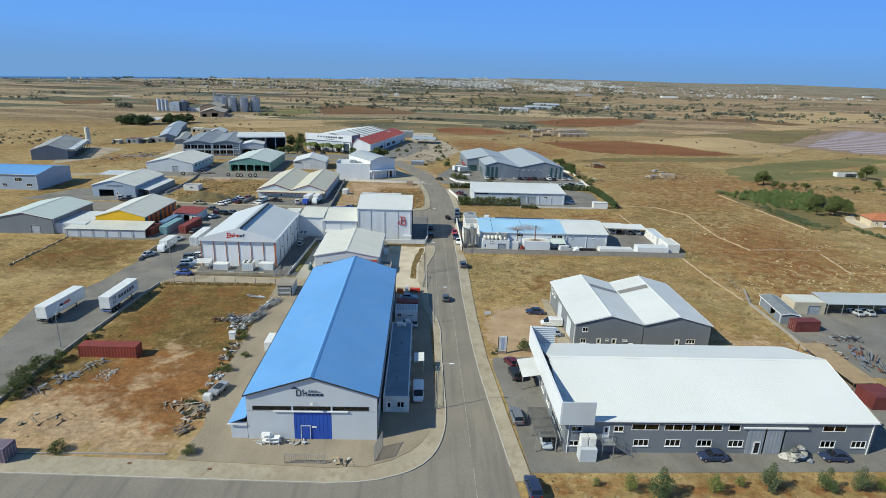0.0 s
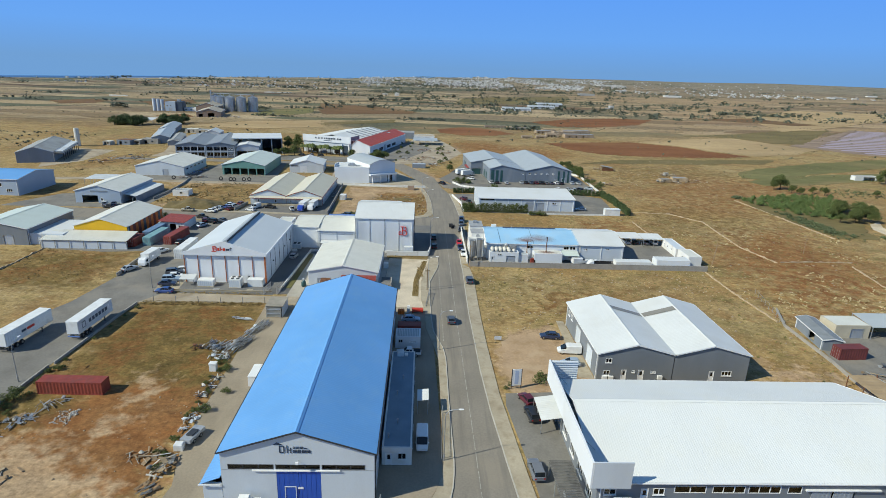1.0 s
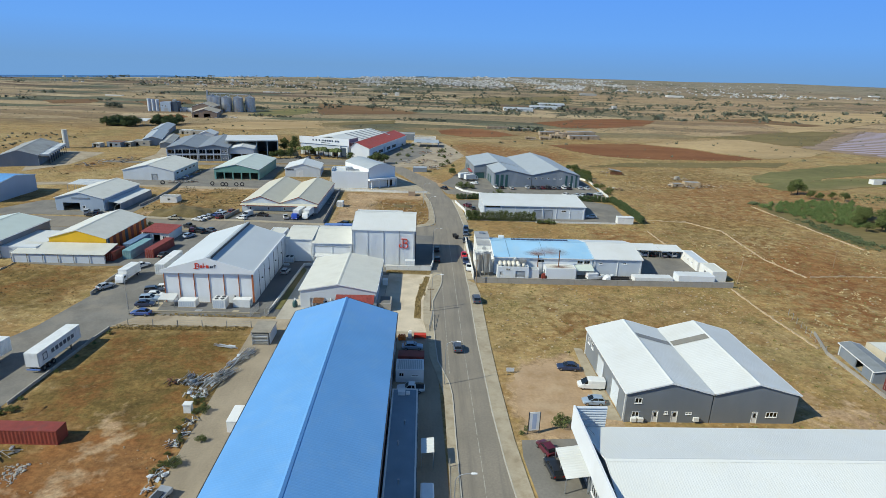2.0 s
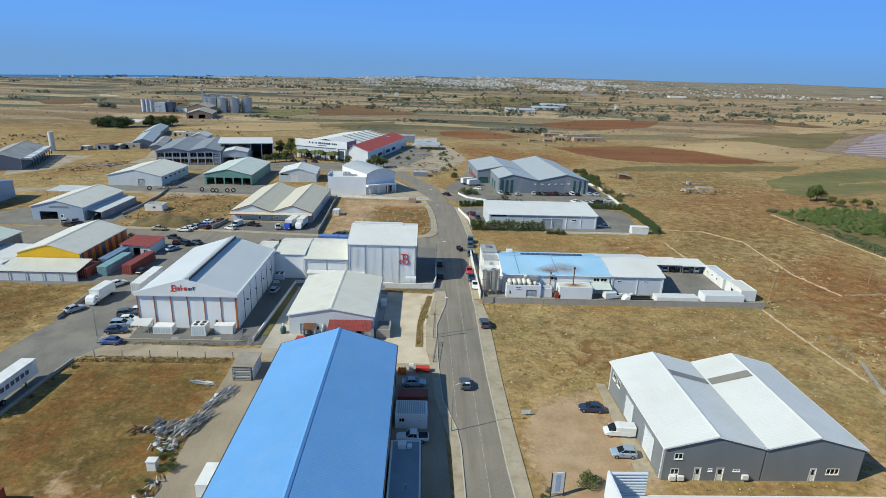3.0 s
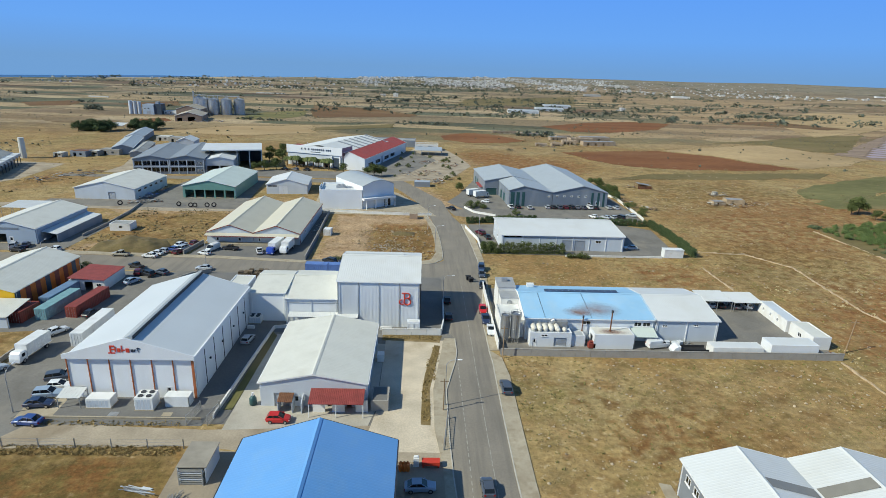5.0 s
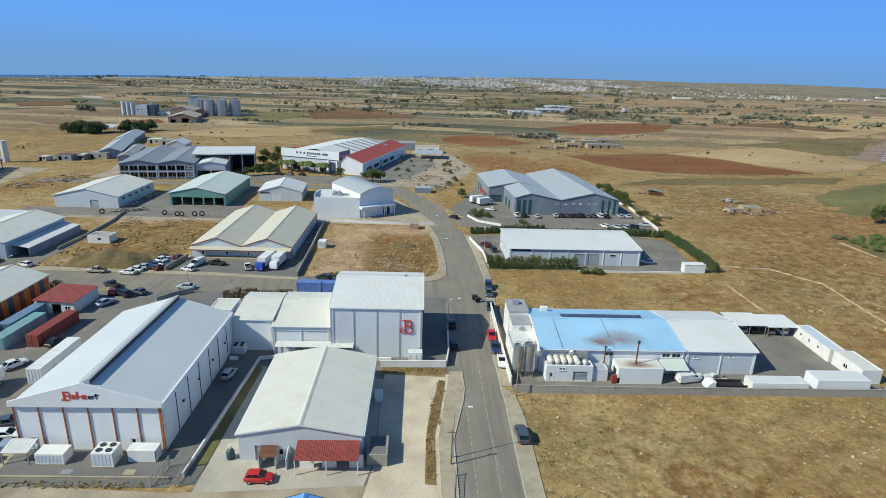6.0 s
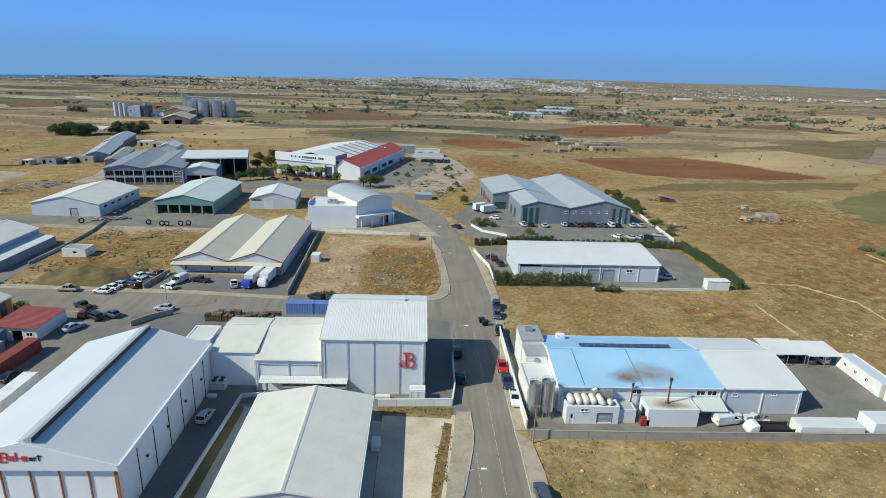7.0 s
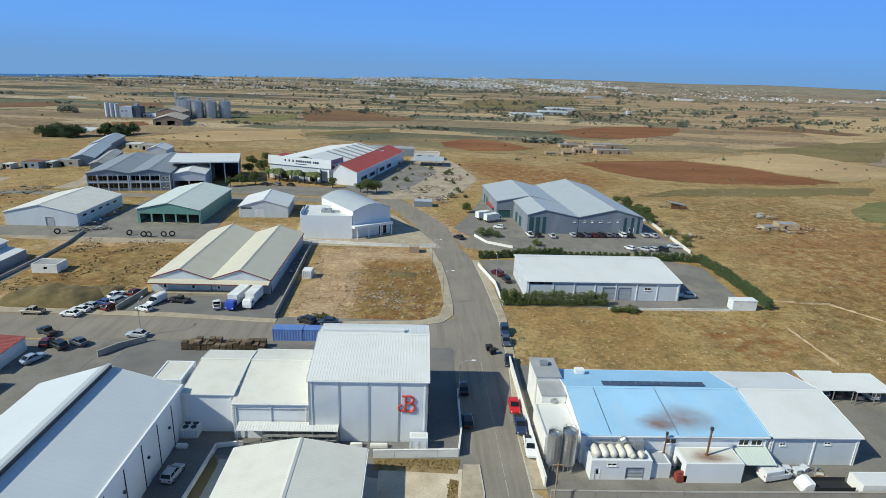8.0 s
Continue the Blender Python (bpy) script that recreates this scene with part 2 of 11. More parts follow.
def leaf_material(name, colour, light):
    m = bpy.data.materials.new(name)
    m.use_nodes = True
    n, l = m.node_tree.nodes, m.node_tree.links
    b = n["Principled BSDF"]
    b.inputs["Roughness"].default_value = 0.75
    b.inputs["Specular IOR Level"].default_value = 0.25
    g = n.new("ShaderNodeNewGeometry")
    ramp = n.new("ShaderNodeValToRGB")
    ramp.color_ramp.elements[0].color, ramp.color_ramp.elements[1].color = (*colour, 1), (*light, 1)
    l.new(g.outputs["Random Per Island"], ramp.inputs["Fac"])
    l.new(ramp.outputs["Color"], b.inputs["Base Color"])
    return m


LEAF = leaf_material("green_leaves", (0.055, 0.08, 0.024), (0.15, 0.17, 0.055))
LEAF_DRY = leaf_material("olive_weed_leaves", (0.13, 0.125, 0.04), (0.24, 0.2, 0.075))
LEAF_BRIGHT = leaf_material("bright_young_leaves", (0.1, 0.13, 0.035), (0.21, 0.23, 0.07))
LEAF_GREY = leaf_material("grey_green_leaves", (0.07, 0.092, 0.045), (0.15, 0.175, 0.085))
LEAF_DARK = leaf_material("dark_hedge_leaves", (0.045, 0.078, 0.032), (0.12, 0.155, 0.062))
# far leaves greyed and lifted: distance haze put into the base colour
LEAF_HAZED = leaf_material("hazed_distant_leaves", (0.085, 0.1, 0.075), (0.165, 0.175, 0.125))
SCRUB = leaf_material("dry_margin_scrub", (0.15, 0.125, 0.06), (0.33, 0.26, 0.14))
STRAW = leaf_material("dry_grass", (0.22, 0.155, 0.065), (0.42, 0.31, 0.145))
WEED = leaf_material("half_dry_weeds", (0.2, 0.145, 0.055), (0.38, 0.27, 0.11))


def glass():
    m = bpy.data.materials.new("window_glass")
    m.use_nodes = True
    b = m.node_tree.nodes["Principled BSDF"]
    b.inputs["Base Color"].default_value = (0.1, 0.13, 0.16, 1)
    b.inputs["Roughness"].default_value, b.inputs["Transmission Weight"].default_value = 0.03, 1.0
    return m


def car_glass():
    m = bpy.data.materials.new("tinted_car_glass")
    m.use_nodes = True
    b = m.node_tree.nodes["Principled BSDF"]
    b.inputs["Base Color"].default_value = (0.012, 0.015, 0.018, 1)
    b.inputs["Roughness"].default_value = 0.06
    return m


GLASS, CAR_GLASS = glass(), car_glass()


def ground_material():
    """Dry Mediterranean farmland: straw fields, brown and red ploughed plots further out, and painted zones near the estate."""
    m = bpy.data.materials.new("dry_farmland")
    m.use_nodes = True
    n, l = m.node_tree.nodes, m.node_tree.links
    b = n["Principled BSDF"]
    b.inputs["Roughness"].default_value = 0.95
    b.inputs["Specular IOR Level"].default_value = 0.15
    g = n.new("ShaderNodeNewGeometry")
    where = g.outputs["Position"]

    def noise_at(size, detail=5.0, vector=None, rough=0.55):
        t = n.new("ShaderNodeTexNoise")
        t.inputs["Scale"].default_value, t.inputs["Detail"].default_value, t.inputs["Roughness"].default_value = size, detail, rough
        l.new(vector or where, t.inputs["Vector"])
        return t.outputs["Fac"]

    def mix(fac, a, c, kind="MIX"):
        x = n.new("ShaderNodeMix")
        x.data_type, x.blend_type = "RGBA", kind
        for socket, value in ((x.inputs["Factor"], fac), (x.inputs[6], a), (x.inputs[7], c)):
            if isinstance(value, (int, float)):
                socket.default_value = value
            elif isinstance(value, tuple):
                socket.default_value = (*value, 1)
            else:
                l.new(value, socket)
        return x.outputs[2]

    def span(value, lo, hi, a=0.0, c=1.0):
        r = n.new("ShaderNodeMapRange")
        l.new(value, r.inputs["Value"])
        for key, v in (("From Min", lo), ("From Max", hi), ("To Min", a), ("To Max", c)):
            r.inputs[key].default_value = v
        return r.outputs["Result"]

    def maths(kind, a, c):
        x = n.new("ShaderNodeMath")
        x.operation = kind
        for socket, value in ((x.inputs[0], a), (x.inputs[1], c)):
            if isinstance(value, (int, float)):
                socket.default_value = value
            else:
                l.new(value, socket)
        return x.outputs[0]

    # dry grass near the estate
    straw = mix(span(noise_at(0.035), 0.38, 0.62), (0.35, 0.24, 0.1), (0.4, 0.305, 0.15))
    straw = mix(span(noise_at(0.025, 7, rough=0.65), 0.47, 0.6, 0, 0.65), straw, (0.27, 0.155, 0.062))
    straw = mix(span(noise_at(0.018, 7, rough=0.65), 0.54, 0.64, 0, 0.7), straw, (0.225, 0.175, 0.07))
    straw = mix(span(noise_at(0.07, 7, rough=0.65), 0.5, 0.62, 0, 0.7), straw, (0.28, 0.165, 0.066))
    straw = mix(span(noise_at(0.13, 8, rough=0.7), 0.52, 0.66, 0, 0.85), straw, (0.22, 0.175, 0.065))
    straw = mix(span(noise_at(0.45, 6, rough=0.65), 0.54, 0.7, 0, 0.75), straw, (0.185, 0.115, 0.045))
    straw = mix(span(noise_at(0.8, 6, rough=0.7), 0.57, 0.66, 0, 0.85), straw, (0.5, 0.4, 0.24))
    straw = mix(span(noise_at(2.2, 4, rough=0.7), 0.54, 0.68, 0, 0.85), straw, (0.12, 0.085, 0.035))
    # zones painted by hand into the sheet: red soil, green weeds, pale bare earth
    zone = n.new("ShaderNodeAttribute")
    zone.attribute_name = "zone"
    split = n.new("ShaderNodeSeparateColor")
    l.new(zone.outputs["Color"], split.inputs["Color"])
    ragged = span(noise_at(0.35, 6), 0.3, 0.7, -0.35, 0.35)
    red = span(maths("ADD", split.outputs[0], ragged), 0.3, 0.7)
    green = span(maths("ADD", split.outputs[1], ragged), 0.3, 0.8)
    pale = span(maths("ADD", split.outputs[2], ragged), 0.25, 0.6)
    soil = mix(span(noise_at(0.15, 6), 0.38, 0.62), (0.215, 0.096, 0.035), (0.265, 0.135, 0.054))
    soil = mix(span(noise_at(0.6, 6, rough=0.7), 0.5, 0.7, 0, 0.5), soil, (0.165, 0.082, 0.032))
    weeds = mix(span(noise_at(0.22, 7, rough=0.7), 0.4, 0.6), (0.13, 0.09, 0.03), (0.2, 0.132, 0.048))
    weeds = mix(span(noise_at(0.09, 7, rough=0.7), 0.46, 0.58, 0, 0.85), weeds, (0.195, 0.093, 0.032))
    weeds = mix(span(noise_at(0.5, 8, rough=0.75), 0.5, 0.62, 0, 0.8), weeds, (0.125, 0.096, 0.032))
    weeds = mix(span(noise_at(0.7, 8, rough=0.75), 0.56, 0.68, 0, 0.6), weeds, (0.31, 0.225, 0.09))
    bare = mix(span(noise_at(0.2, 6), 0.35, 0.65), (0.37, 0.25, 0.145), (0.45, 0.325, 0.2))
    near = mix(red, straw, soil)
    near = mix(green, near, weeds)
    near = mix(pale, near, bare)
    # plots of the farmland beyond, long strips across the view
    def plots(sx, sy, seed):
        warp = n.new("ShaderNodeTexNoise")
        warp.inputs["Scale"].default_value = 0.004
        l.new(where, warp.inputs["Vector"])
        shift = n.new("ShaderNodeVectorMath")
        shift.operation = "MULTIPLY_ADD"
        shift.inputs[1].default_value = (60, 60, 0)
        l.new(warp.outputs["Color"], shift.inputs[0])
        l.new(where, shift.inputs[2])
        turn = n.new("ShaderNodeMapping")
        turn.inputs["Location"].default_value = (seed, seed * 0.7, 0)
        turn.inputs["Rotation"].default_value = (0, 0, 0.22)
        turn.inputs["Scale"].default_value = (sx, sy, 0)
        l.new(shift.outputs[0], turn.inputs["Vector"])
        v = n.new("ShaderNodeTexVoronoi")
        v.distance, v.inputs["Scale"].default_value, v.inputs["Randomness"].default_value = "CHEBYCHEV", 1.0, 0.85
        l.new(turn.outputs["Vector"], v.inputs["Vector"])
        pick = n.new("ShaderNodeSeparateColor")
        l.new(v.outputs["Color"], pick.inputs["Color"])
        return pick.outputs[0]

    ramp = n.new("ShaderNodeValToRGB")
    ramp.color_ramp.interpolation = "CONSTANT"
    steps = [(0.0, (0.37, 0.285, 0.17)), (0.2, (0.27, 0.21, 0.13)), (0.3, (0.41, 0.33, 0.21)), (0.42, (0.12, 0.125, 0.08)), (0.56, (0.33, 0.255, 0.155)),
             (0.64, (0.17, 0.115, 0.075)), (0.72, (0.41, 0.325, 0.21)), (0.8, (0.13, 0.14, 0.095)), (0.91, (0.25, 0.185, 0.115))]
    ramp.color_ramp.elements[0].color = (*steps[0][1], 1)
    ramp.color_ramp.elements[1].position = steps[1][0]
    ramp.color_ramp.elements[1].color = (*steps[1][1], 1)
    for at, c in steps[2:]:
        e = ramp.color_ramp.elements.new(at)
        e.color = (*c, 1)
    axis = n.new("ShaderNodeSeparateXYZ")
    l.new(where, axis.inputs["Vector"])
    wide = n.new("ShaderNodeMix")
    l.new(span(maths("ADD", axis.outputs["Y"], span(noise_at(0.004), 0, 1, -500, 500)), 1150, 1400), wide.inputs[0])
    l.new(plots(1 / 150.0, 1 / 42.0, 3.3), wide.inputs[2])
    l.new(plots(1 / 420.0, 1 / 150.0, 6.9), wide.inputs[3])
    l.new(wide.outputs[0], ramp.inputs["Fac"])
    strips = mix(plots(1 / 310.0, 1 / 38.0, 8.1), (0.62, 0.63, 0.66), (1.16, 1.14, 1.1))
    farm = mix(1.0, ramp.outputs["Color"], strips, "MULTIPLY")
    farm = mix(span(noise_at(0.03, 8, rough=0.7), 0.5, 0.7, 0, 0.4), farm, (0.25, 0.185, 0.1))
    farm = mix(span(noise_at(0.05, 8, rough=0.75), 0.57, 0.65, 0, 0.7), farm, (0.09, 0.085, 0.055))
    east = maths("ADD", axis.outputs["X"], span(noise_at(0.006), 0, 1, -160, 160))
    farm = mix(span(east, 40, 420, 0, 0.38), farm, (0.36, 0.225, 0.115))
    # distance of the fields from the estate along y
    beyond = span(maths("ADD", axis.outputs["Y"], span(noise_at(0.012), 0, 1, -120, 120)), 470, 620)
    out = mix(beyond, near, farm)
    # grey-green scrub that thickens with distance, with haze put into its colour
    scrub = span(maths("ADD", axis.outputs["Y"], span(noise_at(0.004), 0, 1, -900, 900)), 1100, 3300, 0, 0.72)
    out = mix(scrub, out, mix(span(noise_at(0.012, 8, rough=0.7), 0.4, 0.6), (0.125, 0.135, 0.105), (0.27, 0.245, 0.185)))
    out = mix(1.0, out, mix(span(noise_at(1.1, 8, rough=0.8), 0.25, 0.75), (0.38, 0.38, 0.38), (1.56, 1.56, 1.56)), "MULTIPLY")
    out = mix(1.0, out, mix(span(noise_at(0.16, 8, rough=0.8), 0.3, 0.7), (0.62, 0.62, 0.64), (1.36, 1.34, 1.3)), "MULTIPLY")
    l.new(out, b.inputs["Base Color"])
    r = n.new("ShaderNodeBump")
    r.inputs["Strength"].default_value, r.inputs["Distance"].default_value = 0.7, 0.15
    l.new(noise_at(1.2, 6), r.inputs["Height"])
    l.new(r.outputs["Normal"], b.inputs["Normal"])
    return m


def plain_field(name, a, c, size=0.03, row=0.0):
    """Ploughed or sown ground, with faint rows along x where row is set."""
    m = material(name, a, 0.95, vary=0.2, grain=0.16, scale=size, fine=0.5, bump=0.05, stain=c, stain_amount=0.8, stain_scale=size * 0.8,
                 stretch=(0.35, 1, 1) if row else (1, 1, 1), gloss=0.15)
    return m


GROUND = ground_material()
PLOUGHED = plain_field("red_ploughed_soil", (0.2, 0.088, 0.038), (0.245, 0.128, 0.06), 0.03, 1)
DARK_SOIL = plain_field("dark_ploughed_soil", (0.17, 0.1, 0.05), (0.22, 0.15, 0.08), 0.02, 1)
STUBBLE = plain_field("pale_stubble", (0.40, 0.29, 0.155), (0.34, 0.235, 0.12), 0.03, 1)
CROP = plain_field("green_crop", (0.16, 0.15, 0.062), (0.27, 0.2, 0.095), 0.05, 1)
LILAC = plain_field("mauve_covered_rows", (0.27, 0.2, 0.15), (0.22, 0.17, 0.11), 0.08, 1)
OLIVE_FIELD = plain_field("olive_brown_fallow", (0.17, 0.135, 0.06), (0.23, 0.17, 0.08), 0.04, 1)
SEA = material("sea_water", (0.03, 0.085, 0.2), 0.35, vary=0.1, grain=0.03, scale=0.002, fine=0.05, bump=0.3)
TOWN = leaf_material("distant_plaster", (0.3, 0.29, 0.28), (0.74, 0.73, 0.7))

# ---- mesh helpers ----
class Shape:
    """Vertices and faces that grow into one mesh."""

    def __init__(self):
        self.v, self.f = [], []

    def face(self, *pts):
        k = len(self.v)
        self.v += [tuple(p) for p in pts]
        self.f.append(tuple(range(k, k + len(pts))))
        return self

    def box(self, x0, y0, z0, x1, y1, z1):
        k = len(self.v)
        self.v += [(x0, y0, z0), (x1, y0, z0), (x1, y1, z0), (x0, y1, z0), (x0, y0, z1), (x1, y0, z1), (x1, y1, z1), (x0, y1, z1)]
        self.f += [tuple(k + i for i in q) for q in ((3, 2, 1, 0), (4, 5, 6, 7), (0, 1, 5, 4), (1, 2, 6, 5), (2, 3, 7, 6), (3, 0, 4, 7))]
        return self

    def rings(self, rings, closed=True):
        """Lofts rings of equally many points, with both ends capped."""
        k, m = len(self.v), len(rings[0])
        for r in rings:
            self.v += [tuple(p) for p in r]
        for i in range(len(rings) - 1):
            for j in range(m):
                a, c = k + i * m + j, k + i * m + (j + 1) % m
                self.f.append((a, c, c + m, a + m))
        if closed:
            self.f.append(tuple(k + j for j in reversed(range(m))))
            self.f.append(tuple(k + (len(rings) - 1) * m + j for j in range(m)))
        return self

    def prism(self, outline, z0, z1):
        return self.rings([[(x, y, z0) for x, y in outline], [(x, y, z1) for x, y in outline]])

    def along_y(self, outline, y0, y1):
        """An outline of (x, z), anticlockwise seen from -y, pushed along y."""
        return self.rings([[(x, y1, z) for x, z in outline], [(x, y0, z) for x, z in outline]])

    def along_x(self, outline, x0, x1):
        return self.rings([[(x0, y, z) for y, z in outline], [(x1, y, z) for y, z in outline]])

    def tube(self, p, q, r, n=8, r2=None):
        p, q = Vector(p), Vector(q)
        d = (q - p).normalized()
        a = d.orthogonal().normalized()
        c = d.cross(a)
        r2 = r if r2 is None else r2
        ring = lambda o, rad: [o + (a * math.cos(2 * math.pi * i / n) + c * math.sin(2 * math.pi * i / n)) * rad for i in range(n)]
        return self.rings([ring(p, r), ring(q, r2)])

    def blob(self, cx, cy, cz, rx, ry, rz, seed=0, rough=0.25, n=6, m=4):
        rnd = random.Random(seed)
        rings = []
        for i in range(m + 1):
            a = math.pi * (0.06 + 0.88 * i / m)
            rings.append([])
            for j in range(n):
                k = 1 + rnd.uniform(-rough, rough)
                t = 2 * math.pi * (j + 0.5 * (i % 2)) / n
                rings[-1].append((cx + rx * k * math.sin(a) * math.cos(t), cy + ry * k * math.sin(a) * math.sin(t), cz - rz * k * math.cos(a)))
        return self.rings(rings)

    def weld(self):
        """Joins vertices that lie at one place."""
        seen, to = {}, []
        kept = []
        for p in self.v:
            key = tuple(round(c, 3) for c in p)
            if key not in seen:
                seen[key] = len(kept)
                kept.append(p)
            to.append(seen[key])
        self.v, self.f = kept, [tuple(to[i] for i in f) for f in self.f]
        self.f = [f for f in self.f if len(set(f)) == len(f)]
        return self

    def mesh(self, name, mat, smooth=False):
        me = bpy.data.meshes.new(name)
        me.from_pydata(self.v, [], self.f)
        me.materials.append(mat)
        if smooth:
            me.polygons.foreach_set("use_smooth", [True] * len(me.polygons))
        me.update()
        return me


def part(name, shape, mat, parent=None, label="", smooth=False):
    """One mesh object under a thing or a part."""
    ob = new(name, shape.mesh(name, mat, smooth) if isinstance(shape, Shape) else shape)
    if parent is not None:
        ob.parent = parent
    if label:
        ob["label"] = label
    return ob


def thing(name, label, category, at=(0, 0, 0), turn=0.0, group="", kind=""):
    ob = new(name)
    ob.empty_display_size = 0.5
    ob.matrix_world = pose(*at, 0, 0, turn)
    return tagged(ob, label, category, group, kind)


def solid(name, shape, mat, label, category, at=(0, 0, 0), turn=0.0, group="", kind="", smooth=False):
    """A thing of one mesh."""
    ob = part(name, shape, mat, smooth=smooth)
    ob.matrix_world = pose(*at, 0, 0, turn)
    return tagged(ob, label, category, group, kind)


def setting(name, shape, mat, label, category):
    return tagged(part(name, shape, mat), label, category, kind="structure")


def ribbed(shape, a, b, c, d, pitch=0.5, high=0.02, thick=0.08):
    """A ribbed metal sheet: a-b is its lower edge, d-c its upper one; ribs run up the slope."""
    a, b, c, d = map(Vector, (a, b, c, d))
    up = (b - a).cross(d - a).normalized()
    length = max((b - a).length, (c - d).length)
    n = max(2, int(length / pitch))
    low, top = [], []
    for i in range(n):
        for s, h in ((0.0, 0), (0.62, 0), (0.7, 1), (0.92, 1)):
            t = (i + s) / n
            low.append(a.lerp(b, t) + up * high * h)
            top.append(d.lerp(c, t) + up * high * h)
    low.append(b), top.append(c)
    k = len(shape.v)
    for p, q in zip(low, top):
        shape.v += [tuple(p), tuple(q)]
    for i in range(len(low) - 1):
        shape.f.append((k + 2 * i, k + 2 * i + 2, k + 2 * i + 3, k + 2 * i + 1))
    lo = [p - up * 0.006 for p in (a, b, c, d)]
    under = [p - up * thick for p in (a, b, c, d)]
    shape.rings([[tuple(p) for p in under], [tuple(p) for p in lo]])
    return shape


def wall_mesh(length, height, thick, holes):
    """A wall along x, its outside at y = 0, with openings (u0, u1, z0, z1) cut right through."""
    s = Shape()
    us = sorted({0.0, length, *(h[0] for h in holes), *(h[1] for h in holes)})
    for u0, u1 in zip(us, us[1:]):
        if u1 - u0 < 1e-4:
            continue
        mid = (u0 + u1) / 2
        z = 0.0
        for h in sorted((h for h in holes if h[0] < mid < h[1]), key=lambda h: h[2]):
            if h[2] - z > 0.01:
                s.box(u0, 0, z, u1, thick, h[2])
            z = h[3]
        if height - z > 0.01:
            s.box(u0, 0, z, u1, thick, height)
    return s


def place_on(ob, m):
    ob.matrix_basis = m
    return ob


def fill_opening(parent, m, hole, colours):
    """The window, door, shutter or gate that stands in an opening of a wall whose pose in the building is m."""
    u0, u1, z0, z1, kind = hole[:5]
    w, h = u1 - u0, z1 - z0
    here = m @ Matrix.Translation((u0, 0, z0))
    if kind == "window":
        n = max(2, round(w / 0.75))
        f = Shape()
        for x in (0.0, w - 0.08):
            f.box(x, -0.04, 0, x + 0.08, 0.12, h)
        for z in (0.0, h - 0.08):
            f.box(0.08, -0.04, z, w - 0.08, 0.12, z + 0.08)
        for i in range(1, n):
            f.box(w * i / n - 0.04, -0.02, 0.08, w * i / n + 0.04, 0.1, h - 0.08)
        frame_ob = place_on(part("window", f, colours.get("frame", WHITE_TRIM), parent, "framed window"), here)
        for i in range(n):
            part("pane", Shape().box(w * i / n + 0.04, 0.05, 0.06, w * (i + 1) / n - 0.04, 0.07, h - 0.06), GLASS, frame_ob)
        part("sill", Shape().box(-0.06, -0.12, -0.07, w + 0.06, 0.0, -0.002), colours.get("frame", WHITE_TRIM), frame_ob)
    elif kind == "door":
        f = Shape().box(0, -0.03, 0, 0.09, 0.14, h).box(w - 0.09, -0.03, 0, w, 0.14, h).box(0.09, -0.03, h - 0.09, w - 0.09, 0.14, h)
        d = place_on(part("door", f, colours.get("frame", WHITE_TRIM), parent, "framed door"), here)
        part("leaf", Shape().box(0.09, 0.03, 0.02, w - 0.09, 0.08, h - 0.09), colours.get("door", WHITE_TRIM), d)
        part("handle", Shape().box(w - 0.24, -0.03, 1.0, w - 0.2, 0.03, 1.16), CHROME, d)
        if h > 1.9:
            part("pane", Shape().box(0.3, 0.015, h * 0.5, w - 0.3, 0.026, h - 0.3), CAR_GLASS, d)
    elif kind == "shutter":
        s = Shape()
        k = max(4, int(h / 0.22))
        for i in range(k):
            z = h * i / k
            s.along_x([(0.1, z), (0.06, z + 0.5 * h / k), (0.1, z + h / k), (0.13, z + h / k), (0.13, z)], 0.02, w - 0.02)
        place_on(part("roller_shutter", s.weld(), colours.get("shutter", SHUTTER), parent), here)
        place_on(part("shutter_frame", Shape().box(0, -0.05, 0, 0.1, 0.05, h).box(w - 0.1, -0.05, 0, w, 0.05, h).box(0.1, -0.05, h - 0.12, w - 0.1, 0.05, h),
                      colours.get("frame", GREY_TRIM), parent), here)
    elif kind == "strip":
        n = max(1, round(w / 1.7))
        f = Shape().box(0, -0.03, 0, w, 0.1, 0.07).box(0, -0.03, h - 0.07, w, 0.1, h)
        for i in range(n + 1):
            x = min(max(w * i / n - 0.05, 0), w - 0.1)
            f.box(x, -0.02, 0.07, x + 0.1, 0.1, h - 0.07)
        strip = place_on(part("ribbon_window", f, colours.get("strip", GREY_TRIM), parent), here)
        for i in range(n):
            part("pane", Shape().box(w * i / n + 0.05, 0.05, 0.05, w * (i + 1) / n - 0.05, 0.07, h - 0.05), GLASS, strip)
    elif kind == "sliding":
        for i in range(2):
            x = w * i / 2
            k = max(3, int(w / 2 / 0.3))
            edge = []
            for j in range(k):
                y = 0.02 + 0.02 * (j % 2)
                edge += [(x + 0.02 + (w / 2 - 0.04) * j / k, y), (x + 0.02 + (w / 2 - 0.04) * (j + 1) / k - 0.005, y)]
            s = Shape().prism(edge + [(x + w / 2 - 0.02, 0.1), (x + 0.02, 0.1)], 0.03, h)
            place_on(part("sliding_door", s, colours.get("gate", DOOR_BLUE), parent), here)


